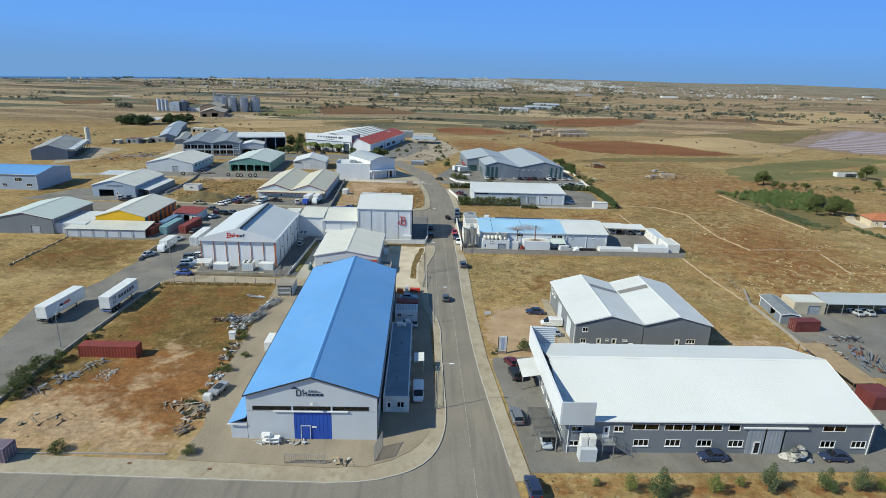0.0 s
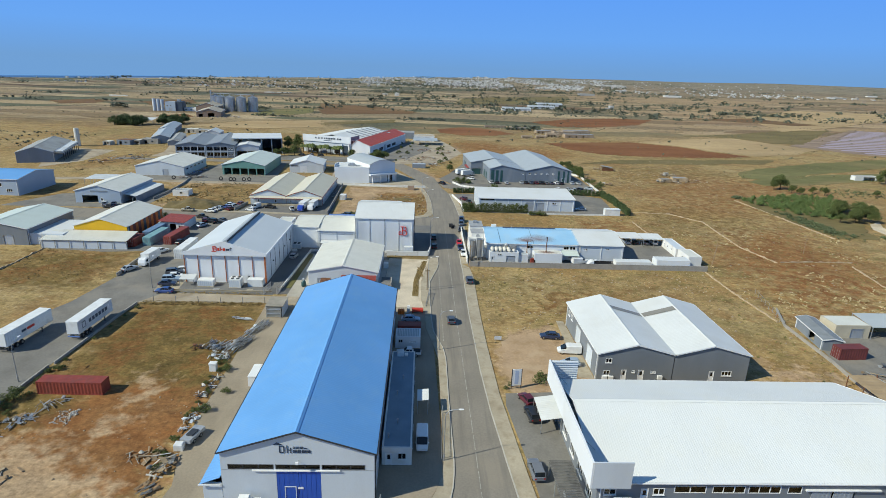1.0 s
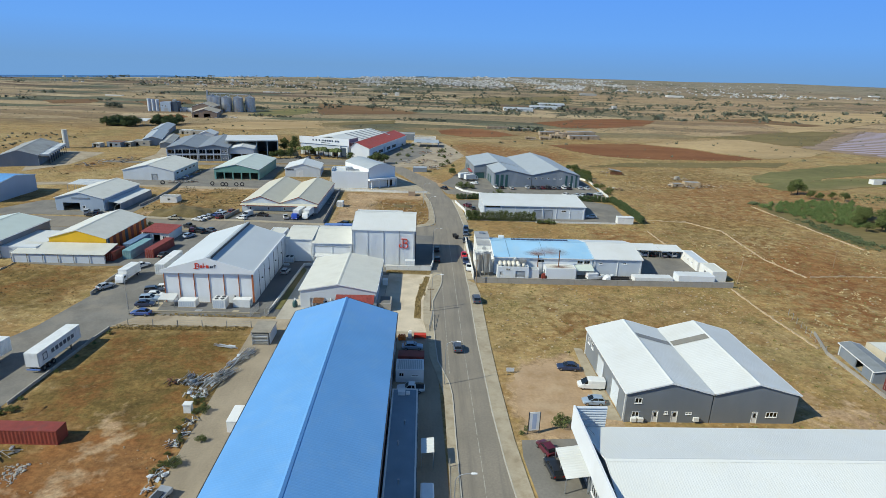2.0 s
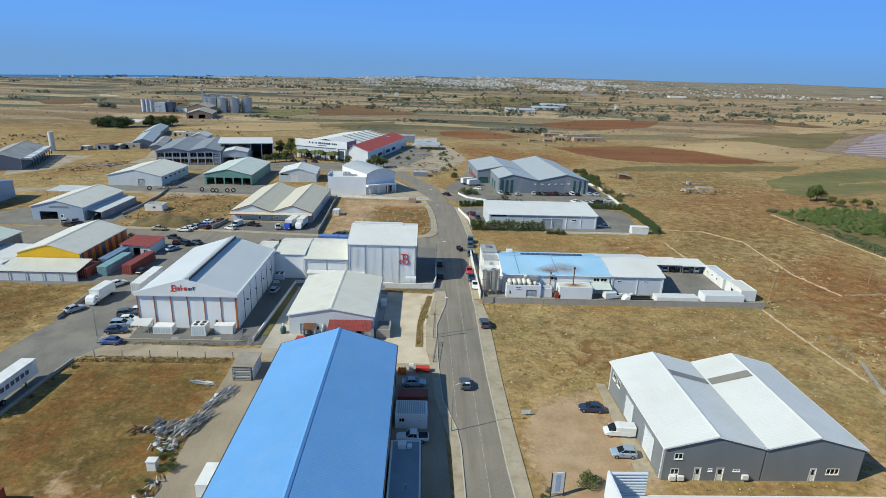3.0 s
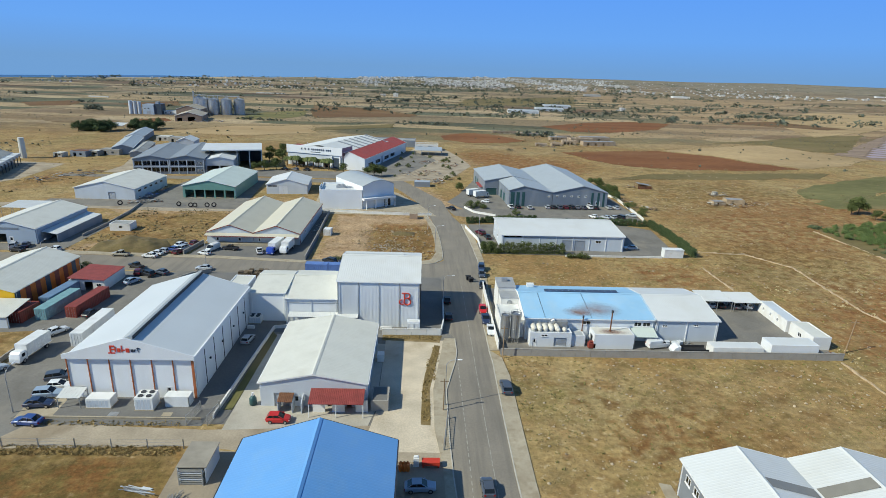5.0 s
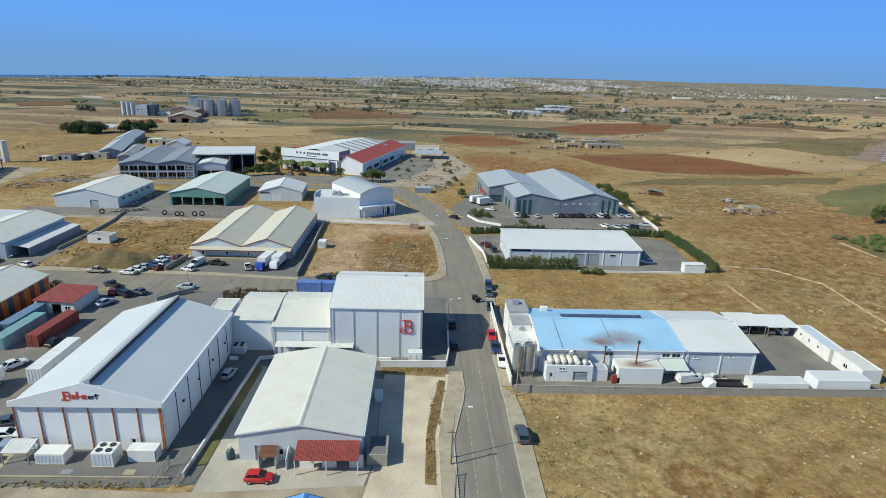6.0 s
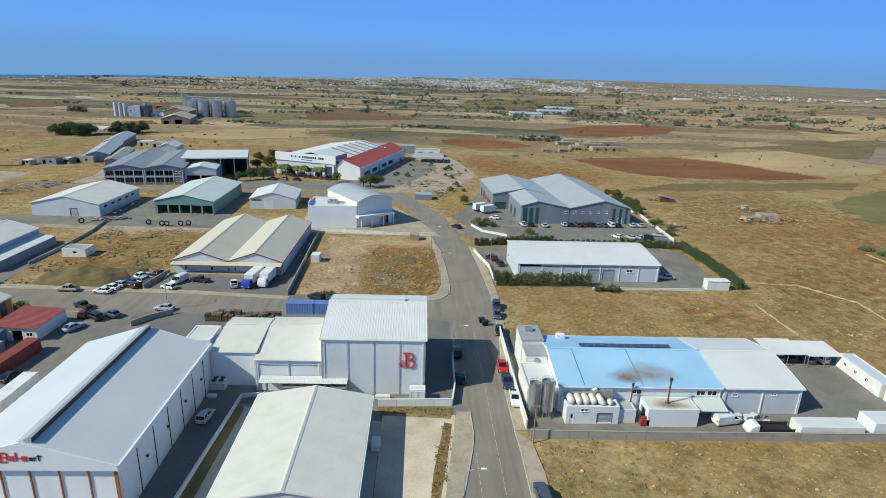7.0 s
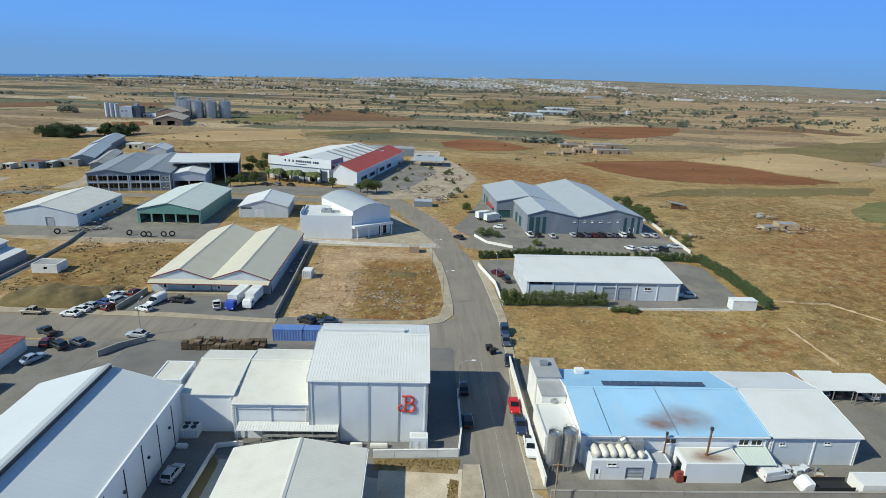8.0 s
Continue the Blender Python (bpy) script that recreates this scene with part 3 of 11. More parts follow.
def hall(name, label, x0, y0, x1, y1, eave, ridge, axis="y", roof=WHITE_ROOF, wall=WHITE_WALL, at=0.5, over=0.25, pitch=0.6, openings=None, colours=None,
         turn=0.0, trim=WHITE_TRIM, second_roof=None, eave2=None, group="", gutter=True, category="warehouse", rib=0.011):
    """A pitched-roof hall. axis: the way its ridge runs. openings: by side (front -y, right +x, back +y, left -x) a list of (u0, u1, z0, z1, kind),
    u from the left end as one faces that side from outside."""
    openings, colours = openings or {}, colours or {}
    w, d = x1 - x0, y1 - y0
    eave2 = eave if eave2 is None else eave2
    top = thing(name, label, category, (x0, y0, 0), turn, group)
    th = 0.25
    sides = {"front": (pose(0, 0, 0), w), "right": (pose(w, 0, 0, 0, 0, 90), d), "back": (pose(w, d, 0, 0, 0, 180), w), "left": (pose(0, d, 0, 0, 0, -90), d)}
    gables = ("front", "back") if axis == "y" else ("left", "right")
    for side, (m, length) in sides.items():
        gable = side in gables
        inset = 0.0 if gable else th
        holes = [h for h in openings.get(side, [])]
        if axis == "y":
            tall = {"front": min(eave, eave2), "back": min(eave, eave2), "left": eave, "right": eave2}[side]
        else:
            tall = {"front": eave, "back": eave2, "left": min(eave, eave2), "right": min(eave, eave2)}[side]
        s = wall_mesh(length, tall, th, holes)
        if gable:
            lo = min(eave, eave2)
            if axis == "y":
                crest = w * at if side == "front" else w * (1 - at)
                ea, eb = (eave, eave2) if side == "front" else (eave2, eave)
            else:
                crest = d * at if side == "right" else d * (1 - at)
                ea, eb = (eave, eave2) if side == "right" else (eave2, eave)
            pts = [(0, lo), (length, lo), (length, eb), (crest, ridge), (0, ea)]
            clean = [p for i, p in enumerate(pts) if p not in pts[:i]]
            s.rings([[(u, th, z) for u, z in clean], [(u, 0, z) for u, z in clean]])
        else:
            s.v = [(min(max(x, th), length - th), y, z) for x, y, z in s.v]
        place_on(part(side + "_wall", s.weld(), wall, top), m)
        for h in holes:
            fill_opening(top, m, h, colours)
    o = over
    if axis == "y":
        c = w * at
        ka, kb = (ridge - eave) / c, (ridge - eave2) / (w - c)
        part("roof_slope", ribbed(Shape(), (-o, d + o, eave - o * ka + 0.1), (-o, -o, eave - o * ka + 0.1), (c, -o, ridge + 0.1), (c, d + o, ridge + 0.1), pitch, rib), roof, top)
        part("roof_slope", ribbed(Shape(), (w + o, -o, eave2 - o * kb + 0.1), (w + o, d + o, eave2 - o * kb + 0.1), (c, d + o, ridge + 0.1), (c, -o, ridge + 0.1), pitch, rib), second_roof or roof, top)
        part("ridge_cap", Shape().along_y([(c - 0.35, ridge + 0.15 - 0.35 * ka), (c + 0.35, ridge + 0.15 - 0.35 * kb), (c, ridge + 0.2)], -o - 0.02, d + o + 0.02), roof, top)
        for y in (-o - 0.03, d + o + 0.01):
            part("verge_trim", Shape().along_y([(-o, eave - o * ka - 0.1), (c, ridge - 0.1), (w + o, eave2 - o * kb - 0.1), (w + o, eave2 - o * kb + 0.14), (c, ridge + 0.16),
                                                (-o, eave - o * ka + 0.14)], y, y + 0.02), trim, top)
        if gutter:
            for x, z in ((-o - 0.16, eave - o * ka), (w + o, eave2 - o * kb)):
                part("gutter", Shape().box(x, -o, z - 0.08, x + 0.16, d + o, z + 0.06), trim, top)
            for x, z in ((-0.14, eave), (w + 0.02, eave2)):
                for y in (0.4, d - 0.5):
                    part("downpipe", Shape().box(x, y, 0, x + 0.12, y + 0.12, z - 0.1), trim, top)
    else:
        c = d * at
        ka, kb = (ridge - eave) / c, (ridge - eave2) / (d - c)
        part("roof_slope", ribbed(Shape(), (-o, -o, eave - o * ka + 0.1), (w + o, -o, eave - o * ka + 0.1), (w + o, c, ridge + 0.1), (-o, c, ridge + 0.1), pitch, rib), roof, top)
        part("roof_slope", ribbed(Shape(), (w + o, d + o, eave2 - o * kb + 0.1), (-o, d + o, eave2 - o * kb + 0.1), (-o, c, ridge + 0.1), (w + o, c, ridge + 0.1), pitch, rib), second_roof or roof, top)
        part("ridge_cap", Shape().along_x([(c - 0.35, ridge + 0.15 - 0.35 * ka), (c + 0.35, ridge + 0.15 - 0.35 * kb), (c, ridge + 0.2)], -o - 0.02, w + o + 0.02), roof, top)
        for x in (-o - 0.03, w + o + 0.01):
            part("verge_trim", Shape().along_x([(-o, eave - o * ka - 0.1), (c, ridge - 0.1), (d + o, eave2 - o * kb - 0.1), (d + o, eave2 - o * kb + 0.14), (c, ridge + 0.16),
                                                (-o, eave - o * ka + 0.14)], x, x + 0.02), trim, top)
        if gutter:
            for y, z in ((-o - 0.16, eave - o * ka), (d + o, eave2 - o * kb)):
                part("gutter", Shape().box(-o, y, z - 0.08, w + o, y + 0.16, z + 0.06), trim, top)
            for y, z in ((-0.14, eave), (d + 0.02, eave2)):
                for x in (0.4, w - 0.5):
                    part("downpipe", Shape().box(x, y, 0, x + 0.12, y + 0.12, z - 0.1), trim, top)
    part("floor_slab", Shape().box(th, th, 0, w - th, d - th, 0.06), CONCRETE, top)
    return top


def block(name, label, x0, y0, x1, y1, high, wall=WHITE_PLASTER, roof=None, openings=None, colours=None, turn=0.0, parapet=0.3, category="building", group=""):
    """A flat-roofed building with a low parapet."""
    w, d = x1 - x0, y1 - y0
    top = thing(name, label, category, (x0, y0, 0), turn, group)
    sides = {"front": (pose(0, 0, 0), w), "right": (pose(w, 0, 0, 0, 0, 90), d), "back": (pose(w, d, 0, 0, 0, 180), w), "left": (pose(0, d, 0, 0, 0, -90), d)}
    th = min(0.25, w / 5, d / 5)
    for side, (m, length) in sides.items():
        holes = (openings or {}).get(side, [])
        s = wall_mesh(length, high + parapet, th, holes)
        if side in ("left", "right"):
            s.v = [(min(max(x, th), length - th), y, z) for x, y, z in s.v]
        place_on(part(side + "_wall", s.weld(), wall, top), m)
        for h in holes:
            fill_opening(top, m, h, colours or {})
    part("roof", Shape().box(th, th, high - 0.2, w - th, d - th, high), roof or CONCRETE, top)
    return top


def lean_roof(name, label, x0, y0, x1, y1, z_low, z_high, rise="x", mat=WHITE_ROOF, posts=True, category="canopy", group="", back=None, pitch=0.5, post_mat=None):
    """An open canopy: one ribbed slope on posts. rise: the side (x, -x, y, -y) that it climbs to."""
    w, d = x1 - x0, y1 - y0
    top = thing(name, label, category, (x0, y0, 0), 0, group)
    z = {"x": (z_low, z_high, z_high, z_low), "-x": (z_high, z_low, z_low, z_high), "y": (z_low, z_low, z_high, z_high), "-y": (z_high, z_high, z_low, z_low)}[rise]
    p = [(0, 0, z[0]), (w, 0, z[1]), (w, d, z[2]), (0, d, z[3])]
    order = {"x": (3, 0, 1, 2), "-x": (1, 2, 3, 0), "y": (0, 1, 2, 3), "-y": (2, 3, 0, 1)}[rise]
    part("roof_sheet", ribbed(Shape(), *[p[i] for i in order], pitch, 0.03, 0.06), mat, top)
    if posts:
        nx, ny = max(1, round(w / 4)), max(1, round(d / 4))
        for i in range(nx + 1):
            for j in range(ny + 1):
                if i in (0, nx) or j in (0, ny):
                    x, y = 0.1 + (w - 0.2) * i / nx, 0.1 + (d - 0.2) * j / ny
                    zz = z[0] + (z[1] - z[0]) * x / w + (z[3] - z[0]) * y / d - 0.07
                    part("post", Shape().box(x - 0.06, y - 0.06, 0, x + 0.06, y + 0.06, zz), post_mat or GREY_TRIM, top)
    return top

# ---- the ground and the roads ----
def inside(x, y, poly):
    hit = False
    for (ax, ay), (bx, by) in zip(poly, poly[1:] + poly[:1]):
        if (ay > y) != (by > y) and x < (bx - ax) * (y - ay) / (by - ay) + ax:
            hit = not hit
    return hit


def near_edge(x, y, poly):
    best = 1e9
    for (ax, ay), (bx, by) in zip(poly, poly[1:] + poly[:1]):
        dx, dy = bx - ax, by - ay
        t = max(0, min(1, ((x - ax) * dx + (y - ay) * dy) / (dx * dx + dy * dy)))
        best = min(best, math.hypot(x - ax - t * dx, y - ay - t * dy))
    return best


# soft-edged zones of the ground: channel (0 red soil, 1 green weeds, 2 pale bare earth), strength, outline, softness in metres
ZONES = [
    (1, 0.95, [(-67, 104), (-36, 101), (-36, 139), (-66, 139)], 5),
    (1, 0.7, [(-70, 86), (-60, 88), (-54, 100), (-60, 106), (-67, 138), (-69, 104)], 4),
    (0, 1.0, [(-66, 80), (-50, 74), (-36, 72), (-36, 106), (-44, 112), (-54, 106), (-60, 98), (-66, 92)], 6),
    (0, 0.85, [(-64, 104), (-40, 100), (-38, 116), (-50, 120), (-62, 116)], 5),
    (2, 0.75, [(-70, 72), (-28, 70.5), (-33.5, 75), (-40, 76.5), (-47, 82), (-51, 86), (-58, 88), (-67, 87)], 5),
    (2, 0.5, [(-52, 85), (-46, 88), (-45, 96), (-44.5, 104), (-48, 109), (-52, 108), (-49.5, 97)], 2.5),
    (1, 0.6, [(-118, 60), (-86, 60), (-90, 105), (-92, 128), (-118, 132)], 12),
    (1, 0.5, [(-175, 60), (-120, 60), (-120, 180), (-175, 180)], 22),
    (0, 0.6, [(-112, 92), (-94, 96), (-92, 124), (-110, 120)], 8),
    (0, 0.5, [(-34, 223), (3, 224), (3, 282), (-35, 282)], 3),
    (2, 0.85, [(-34, 224), (-20, 224), (-20, 276), (-34, 280)], 3),
    (2, 0.75, [(-25, 268), (0, 268), (1, 280), (-30, 280)], 3),
    (1, 0.55, [(-22, 226), (2, 226), (2, 262), (-20, 258)], 4),
    (2, 1.0, [(15.5, 102), (31, 102), (33, 124), (28, 130), (19, 126), (15.5, 116)], 3),
    (2, 0.55, [(60, 98), (84, 96), (84, 112), (66, 118)], 6),
    (1, 0.35, [(14, 128), (60, 132), (82, 150), (80, 168), (14, 168)], 12),
    (1, 0.8, [(-116, 146), (-84, 146), (-84, 177), (-116, 177)], 6),
    (1, 0.5, [(-110, 228), (-72, 230), (-68, 284), (-110, 284)], 8),
    (0, 0.5, [(90, 226), (210, 236), (230, 330), (150, 352), (96, 300)], 25),
    (0, 0.45, [(60, 206), (84, 206), (84, 234), (50, 234)], 8),
    (1, 0.5, [(96, 296), (190, 330), (180, 380), (100, 372)], 16),
    (0, 0.45, [(20, 134), (50, 134), (56, 150), (30, 158)], 8),
    (2, 0.6, [(-108, 229), (-74, 229), (-76, 236), (-104, 240)], 4),
    (2, 0.7, [(3, 290), (14, 292), (0, 330), (-10, 350), (-24, 352), (-14, 335)], 5),
    (2, 0.5, [(-120, 270), (-80, 276), (-50, 290), (-50, 306), (-120, 298)], 6),
    (1, 0.5, [(82, 208), (120, 200), (150, 240), (110, 262), (84, 250)], 16),
    (0, 0.62, [(85, 120), (140, 150), (150, 230), (110, 225), (88, 190)], 20),
    (2, 0.55, [(-20, 370), (20, 372), (30, 420), (6, 452), (-18, 440)], 10),
    (0, 0.6, [(20, 400), (90, 380), (110, 430), (60, 460), (10, 470)], 14),
    (1, 0.5, [(-170, 235), (-150, 225), (-140, 262), (-168, 262)], 6),
    (0, 0.5, [(16, 62), (90, 62), (90, 67.5), (16, 67.5)], 2),
]


def axis_steps(lo, hi, step, far_lo, far_hi):
    fine = list(np.arange(lo, hi, step))
    left, right, gap = [], [], step
    x = lo
    while x > far_lo:
        gap *= 1.16
        x -= gap
        left.append(x)
    gap, x = step, fine[-1]
    while x < far_hi:
        gap *= 1.16
        x += gap
        right.append(x)
    return left[::-1] + fine + right


def terrain(x, y):
    """The land: level round the estate, slightly rolling and rising far off to the right, falling to the sea far off to the left."""
    z = 0.0
    far = max(0.0, (math.hypot(x, y) - 900) / 1000)
    z += min(1.0, far) * 2.5 * noise.noise((x * 0.0016, y * 0.0016, 0.3))
    z += 24 * min(1.0, max(0.0, (x - 900) / 2400)) * min(1.0, max(0.0, (y - 2600) / 1900)) * (0.8 + 0.5 * noise.noise((x * 0.0011, 0.0, 2.0)))
    shore = y - (2950 + (x + 300) * 2.1 + 120 * noise.noise((x * 0.004, 0.0, 5.0)))
    if x < 900:
        z -= 110 * min(1.0, max(0.0, shore / 260)) + 0.35 * max(0.0, shore - 260)
    return z


def build_ground():
    xs = axis_steps(-125, 125, 1.25, -6500, 6500)
    ys = axis_steps(50, 330, 1.25, -900, 6500)
    verts = [(x, y, terrain(x, y)) for y in ys for x in xs]
    nx = len(xs)
    faces = [(j * nx + i, j * nx + i + 1, (j + 1) * nx + i + 1, (j + 1) * nx + i) for j in range(len(ys) - 1) for i in range(nx - 1)]
    me = bpy.data.meshes.new("ground")
    me.from_pydata(verts, [], faces)
    me.materials.append(GROUND)
    colours = np.zeros((len(verts), 4), dtype=np.float32)
    colours[:, 3] = 1
    for channel, strength, poly, soft in ZONES:
        x0, x1 = min(p[0] for p in poly) - soft, max(p[0] for p in poly) + soft
        y0, y1 = min(p[1] for p in poly) - soft, max(p[1] for p in poly) + soft
        for j, y in enumerate(ys):
            if not y0 < y < y1:
                continue
            for i, x in enumerate(xs):
                if x0 < x < x1:
                    e = near_edge(x, y, poly) / soft
                    k = 0.5 + (0.5 * min(1, e) if inside(x, y, poly) else -0.5 * min(1, e))
                    at = j * nx + i
                    colours[at, channel] = max(colours[at, channel], strength * k)
    layer = me.color_attributes.new("zone", "FLOAT_COLOR", "POINT")
    layer.data.foreach_set("color", colours.ravel())
    me.polygons.foreach_set("use_smooth", [True] * len(faces))
    ob = new("ground", me)
    return tagged(ob, "dry straw-coloured farmland with red soil and weeds", "ground", kind="structure")


build_ground()
setting("water", Shape().face((-5200, 300, -78), (900, 300, -78), (900, 5400, -78), (-648, 5150, -78), (-2049, 4760, -78), (-2575, 3720, -78), (-3900, 2400, -78)), SEA, "deep blue sea on the horizon", "sea")


def sheet(name, poly, mat, label, category, z=0.04, thick=0.3):
    return setting(name, Shape().prism(poly, z - thick, z), mat, label, category)


def kerb_line(name, line, label="pale concrete kerb along the road", wide=0.18, high=0.16):
    """A kerb that follows a line, with its stones as short lengths."""
    s = Shape()
    for (ax, ay), (bx, by) in zip(line, line[1:]):
        dx, dy = bx - ax, by - ay
        length = math.hypot(dx, dy)
        ux, uy = dx / length, dy / length
        n = max(1, int(length / 2.0))
        for i in range(n):
            t0, t1 = length * i / n + 0.012, length * (i + 1) / n - 0.012
            p = [(ax + ux * t - uy * o, ay + uy * t + ux * o) for t, o in ((t0, -wide / 2), (t1, -wide / 2), (t1, wide / 2), (t0, wide / 2))]
            s.prism(p, -0.1, high)
    return setting(name, s, KERB, label, "kerb")


# main street, running ahead and bending left at its far end
LAYBY = [(4.75, 100), (4.8, 114.4), (4.4, 118.6), (2.5, 126.6), (2.1, 134), (1.9, 142), (1.9, 156.5), (4.1, 167), (4.6, 171), (4.5, 177)]
MAIN_LEFT = [(4.4, 20), (4.6, 50), (4.6, 78)] + LAYBY + [(2.9, 181), (2.6, 205), (3.6, 214), (3.9, 232), (3.4, 250), (2.4, 265), (-0.9, 287), (-5.8, 307), (-11.4, 323), (-17, 337), (-24, 352)]
KERB_RIGHT = [(13.8, 69), (12.7, 83), (11.7, 97), (11.2, 110), (11.1, 122), (10.95, 135), (11.1, 150), (11.4, 167), (11.2, 172)]
MAIN_RIGHT = [(16.5, 20), (15.4, 50)] + KERB_RIGHT + [(11.2, 173), (11.2, 186), (13.0, 205), (14.0, 229), (13.0, 251), (11.6, 270), (8.9, 282), (5.6, 308), (-2.5, 328), (-12, 350)]
sheet("road", MAIN_LEFT + MAIN_RIGHT[::-1], ASPHALT, "worn grey asphalt street between the warehouses", "road", 0.03)
sheet("road_front", [(-260, 50), (4.9, 50), (4.9, 83), (4.5, 78), (3.1, 72.7), (1.0, 69.5), (-2.1, 67.35), (-5.0, 66.25), (-12.2, 65.5), (-57, 67.2), (-260, 72)], ASPHALT, "worn grey asphalt street", "road", 0.022)
sheet("road_cross", [(-150, 214), (-60, 215), (-27, 215), (2.5, 214), (3.6, 216), (3.9, 228), (1, 225.4), (-3, 224), (-24, 222.4), (-60, 225.5), (-150, 228)], ASPHALT, "worn grey side street", "road", 0.026)
sheet("road_left", [(-66, 50), (-69.5, 86), (-69, 107), (-67.4, 132), (-67, 139), (-62, 143), (-62, 150), (-66, 160), (-66, 214), (-79, 214), (-79, 165), (-82, 139), (-87.7, 123), (-84.5, 107), (-82, 50)], YARD, "wide grey asphalt side street with parked trailers", "road", 0.034)
sheet("road_far", [(10, 283), (16, 280), (60, 279), (84, 279), (84, 286), (26, 289), (15, 293), (6.5, 297)], ASPHALT, "grey access road", "road", 0.027)

# pavements
CORNER = [(-57, 67.2), (-26, 66.0), (-12.2, 65.5), (-8.3, 65.7), (-5.0, 66.25), (-2.1, 67.35), (-0.4, 68.3), (1.0, 69.5), (2.2, 71.0), (3.1, 72.7), (3.9, 75.0), (4.5, 78), (4.8, 81)]
sheet("pavement_front", [(-72, 68.0)] + CORNER + [(4.9, 83), (3.4, 83), (3.0, 80), (2.1, 77.2), (0.9, 74.4), (-0.8, 72.3), (-3.6, 70.2), (-6.9, 68.9), (-12.6, 68.5), (-28.8, 69.6), (-59.8, 71.2), (-72, 71.8)], CONCRETE, "pale dusty concrete pavement", "pavement", 0.13)
sheet("pavement_left", [(3.4, 83), (4.9, 83)] + [(x - 0.05, y) for x, y in LAYBY] + [(2.2, 177), (1.6, 172.5), (-0.4, 157), (-0.4, 145), (0.6, 137), (0.9, 128), (2.4, 120), (3.3, 114)], CONCRETE, "pale dusty concrete pavement", "pavement", 0.126)
sheet("pavement_right", [(14.1, 66), (16.6, 66), (15.3, 81.4), (13.9, 102), (13.6, 120), (13.6, 133), (13.8, 147), (14.1, 162), (13.5, 169)] + [(x + 0.1, y) for x, y in KERB_RIGHT[::-1]], CONCRETE, "pale dusty concrete pavement", "pavement", 0.128)
sheet("pavement_far", [(13.2, 205), (14.2, 229), (13.2, 251), (11.8, 270), (13.6, 270), (15.2, 251), (16, 229), (14.8, 205), (13.4, 172), (11.4, 172), (11.4, 186)], CONCRETE, "pale dusty concrete pavement", "pavement", 0.124)
sheet("pavement_corner", [(-26, 222.7), (-3, 224.2), (1, 225.6), (3.2, 229), (3.7, 234), (3.2, 250), (2.2, 264), (-0.5, 280), (-2, 280), (0.4, 264), (1.4, 250), (1.7, 236), (0.2, 229), (-4, 226.2), (-26, 224.6)], CONCRETE, "pale dusty concrete pavement", "pavement", 0.122)
sheet("pavement_cross", [(-110, 227), (-60, 225.7), (-36, 223.6), (-36, 225.6), (-60, 228), (-110, 230)], CONCRETE, "pale dusty concrete pavement", "pavement", 0.12)
kerb_line("kerb_front", CORNER + [(4.9, 84)] + LAYBY)
kerb_line("kerb_right", [(x + 0.02, y) for x, y in KERB_RIGHT])
kerb_line("kerb_far", [(11.3, 172), (11.3, 186), (13.1, 205), (14.1, 229), (13.1, 251), (11.7, 270)])
kerb_line("kerb_corner", [(-26, 222.5), (-3, 224.1), (1, 225.5), (3.4, 229), (3.85, 234), (3.35, 250), (2.35, 264), (-0.9, 282)])

setting("plot_edge", Shape().along_x([(0, 0), (0.2, 0), (0.2, 0.16), (0, 0.16)], -72, -36.5), BLOCK_WALL, "low rough concrete edge behind the pavement", "edge").location = (0, 71.3, 0)

# yards
sheet("yard_base", [(-67, 146), (5, 146), (5, 226), (-70, 228), (-79, 215), (-66.5, 214)], YARD, "dusty asphalt between the linked buildings", "yard", 0.014)
sheet("yard_blue_hall", [(-34.5, 70.2), (-28.8, 69.8), (-12.6, 68.7), (-6.9, 69.1), (-3.6, 70.4), (-0.8, 72.5), (0.9, 74.6), (2.1, 77.4), (3.0, 80), (3.4, 83), (2.2, 130), (1.2, 137), (-6, 137), (-26, 139), (-37, 140), (-36.5, 118), (-36, 100), (-35.5, 86), (-33.5, 78)], DUST, "dusty beige concrete yard", "yard", 0.05)
sheet("yard_grey_hall", [(16.6, 67.8), (86, 68.8), (82, 98), (74, 100), (30, 103), (15, 102), (14.6, 98), (15.9, 82)], YARD, "dusty grey asphalt yard", "yard", 0.052)
bare_edge = random.Random(17)
sheet("bare_lot", [(22.6 + (7.2 + bare_edge.uniform(-0.9, 0.9)) * math.cos(2 * math.pi * i / 40), 114.5 + (11.5 + bare_edge.uniform(-1.2, 1.2)) * math.sin(2 * math.pi * i / 40)) for i in range(40)], BARE_SOIL, "bare trodden beige soil where cars park", "lot", 0.03)
sheet("dirt_lane", [(-67, 139.5), (-37, 140.5), (-26, 139.2), (-5, 137.2), (1.1, 137.2), (0, 146), (-11, 146), (-36, 144.5), (-63, 146)], DIRT_ROAD, "packed pale dirt lane", "lane", 0.045)
sheet("yard_bakery", [(-67, 147), (-62, 145.5), (-37, 145.5), (-35.5, 152), (-34.6, 181), (-30, 184), (-41, 190), (-66, 150)], DARK_YARD, "dark asphalt bakery yard", "yard", 0.055)
sheet("bakery_apron", [(-66.5, 147), (-61, 147.6), (-61.6, 156), (-68, 160)], CONCRETE, "pale concrete parking apron", "yard", 0.065)
sheet("yard_cream_hall", [(-33.5, 144.5), (-11, 146), (-10.2, 150), (-10, 174), (-33, 178)], PALE_APRON, "pale concrete yard", "yard", 0.06)
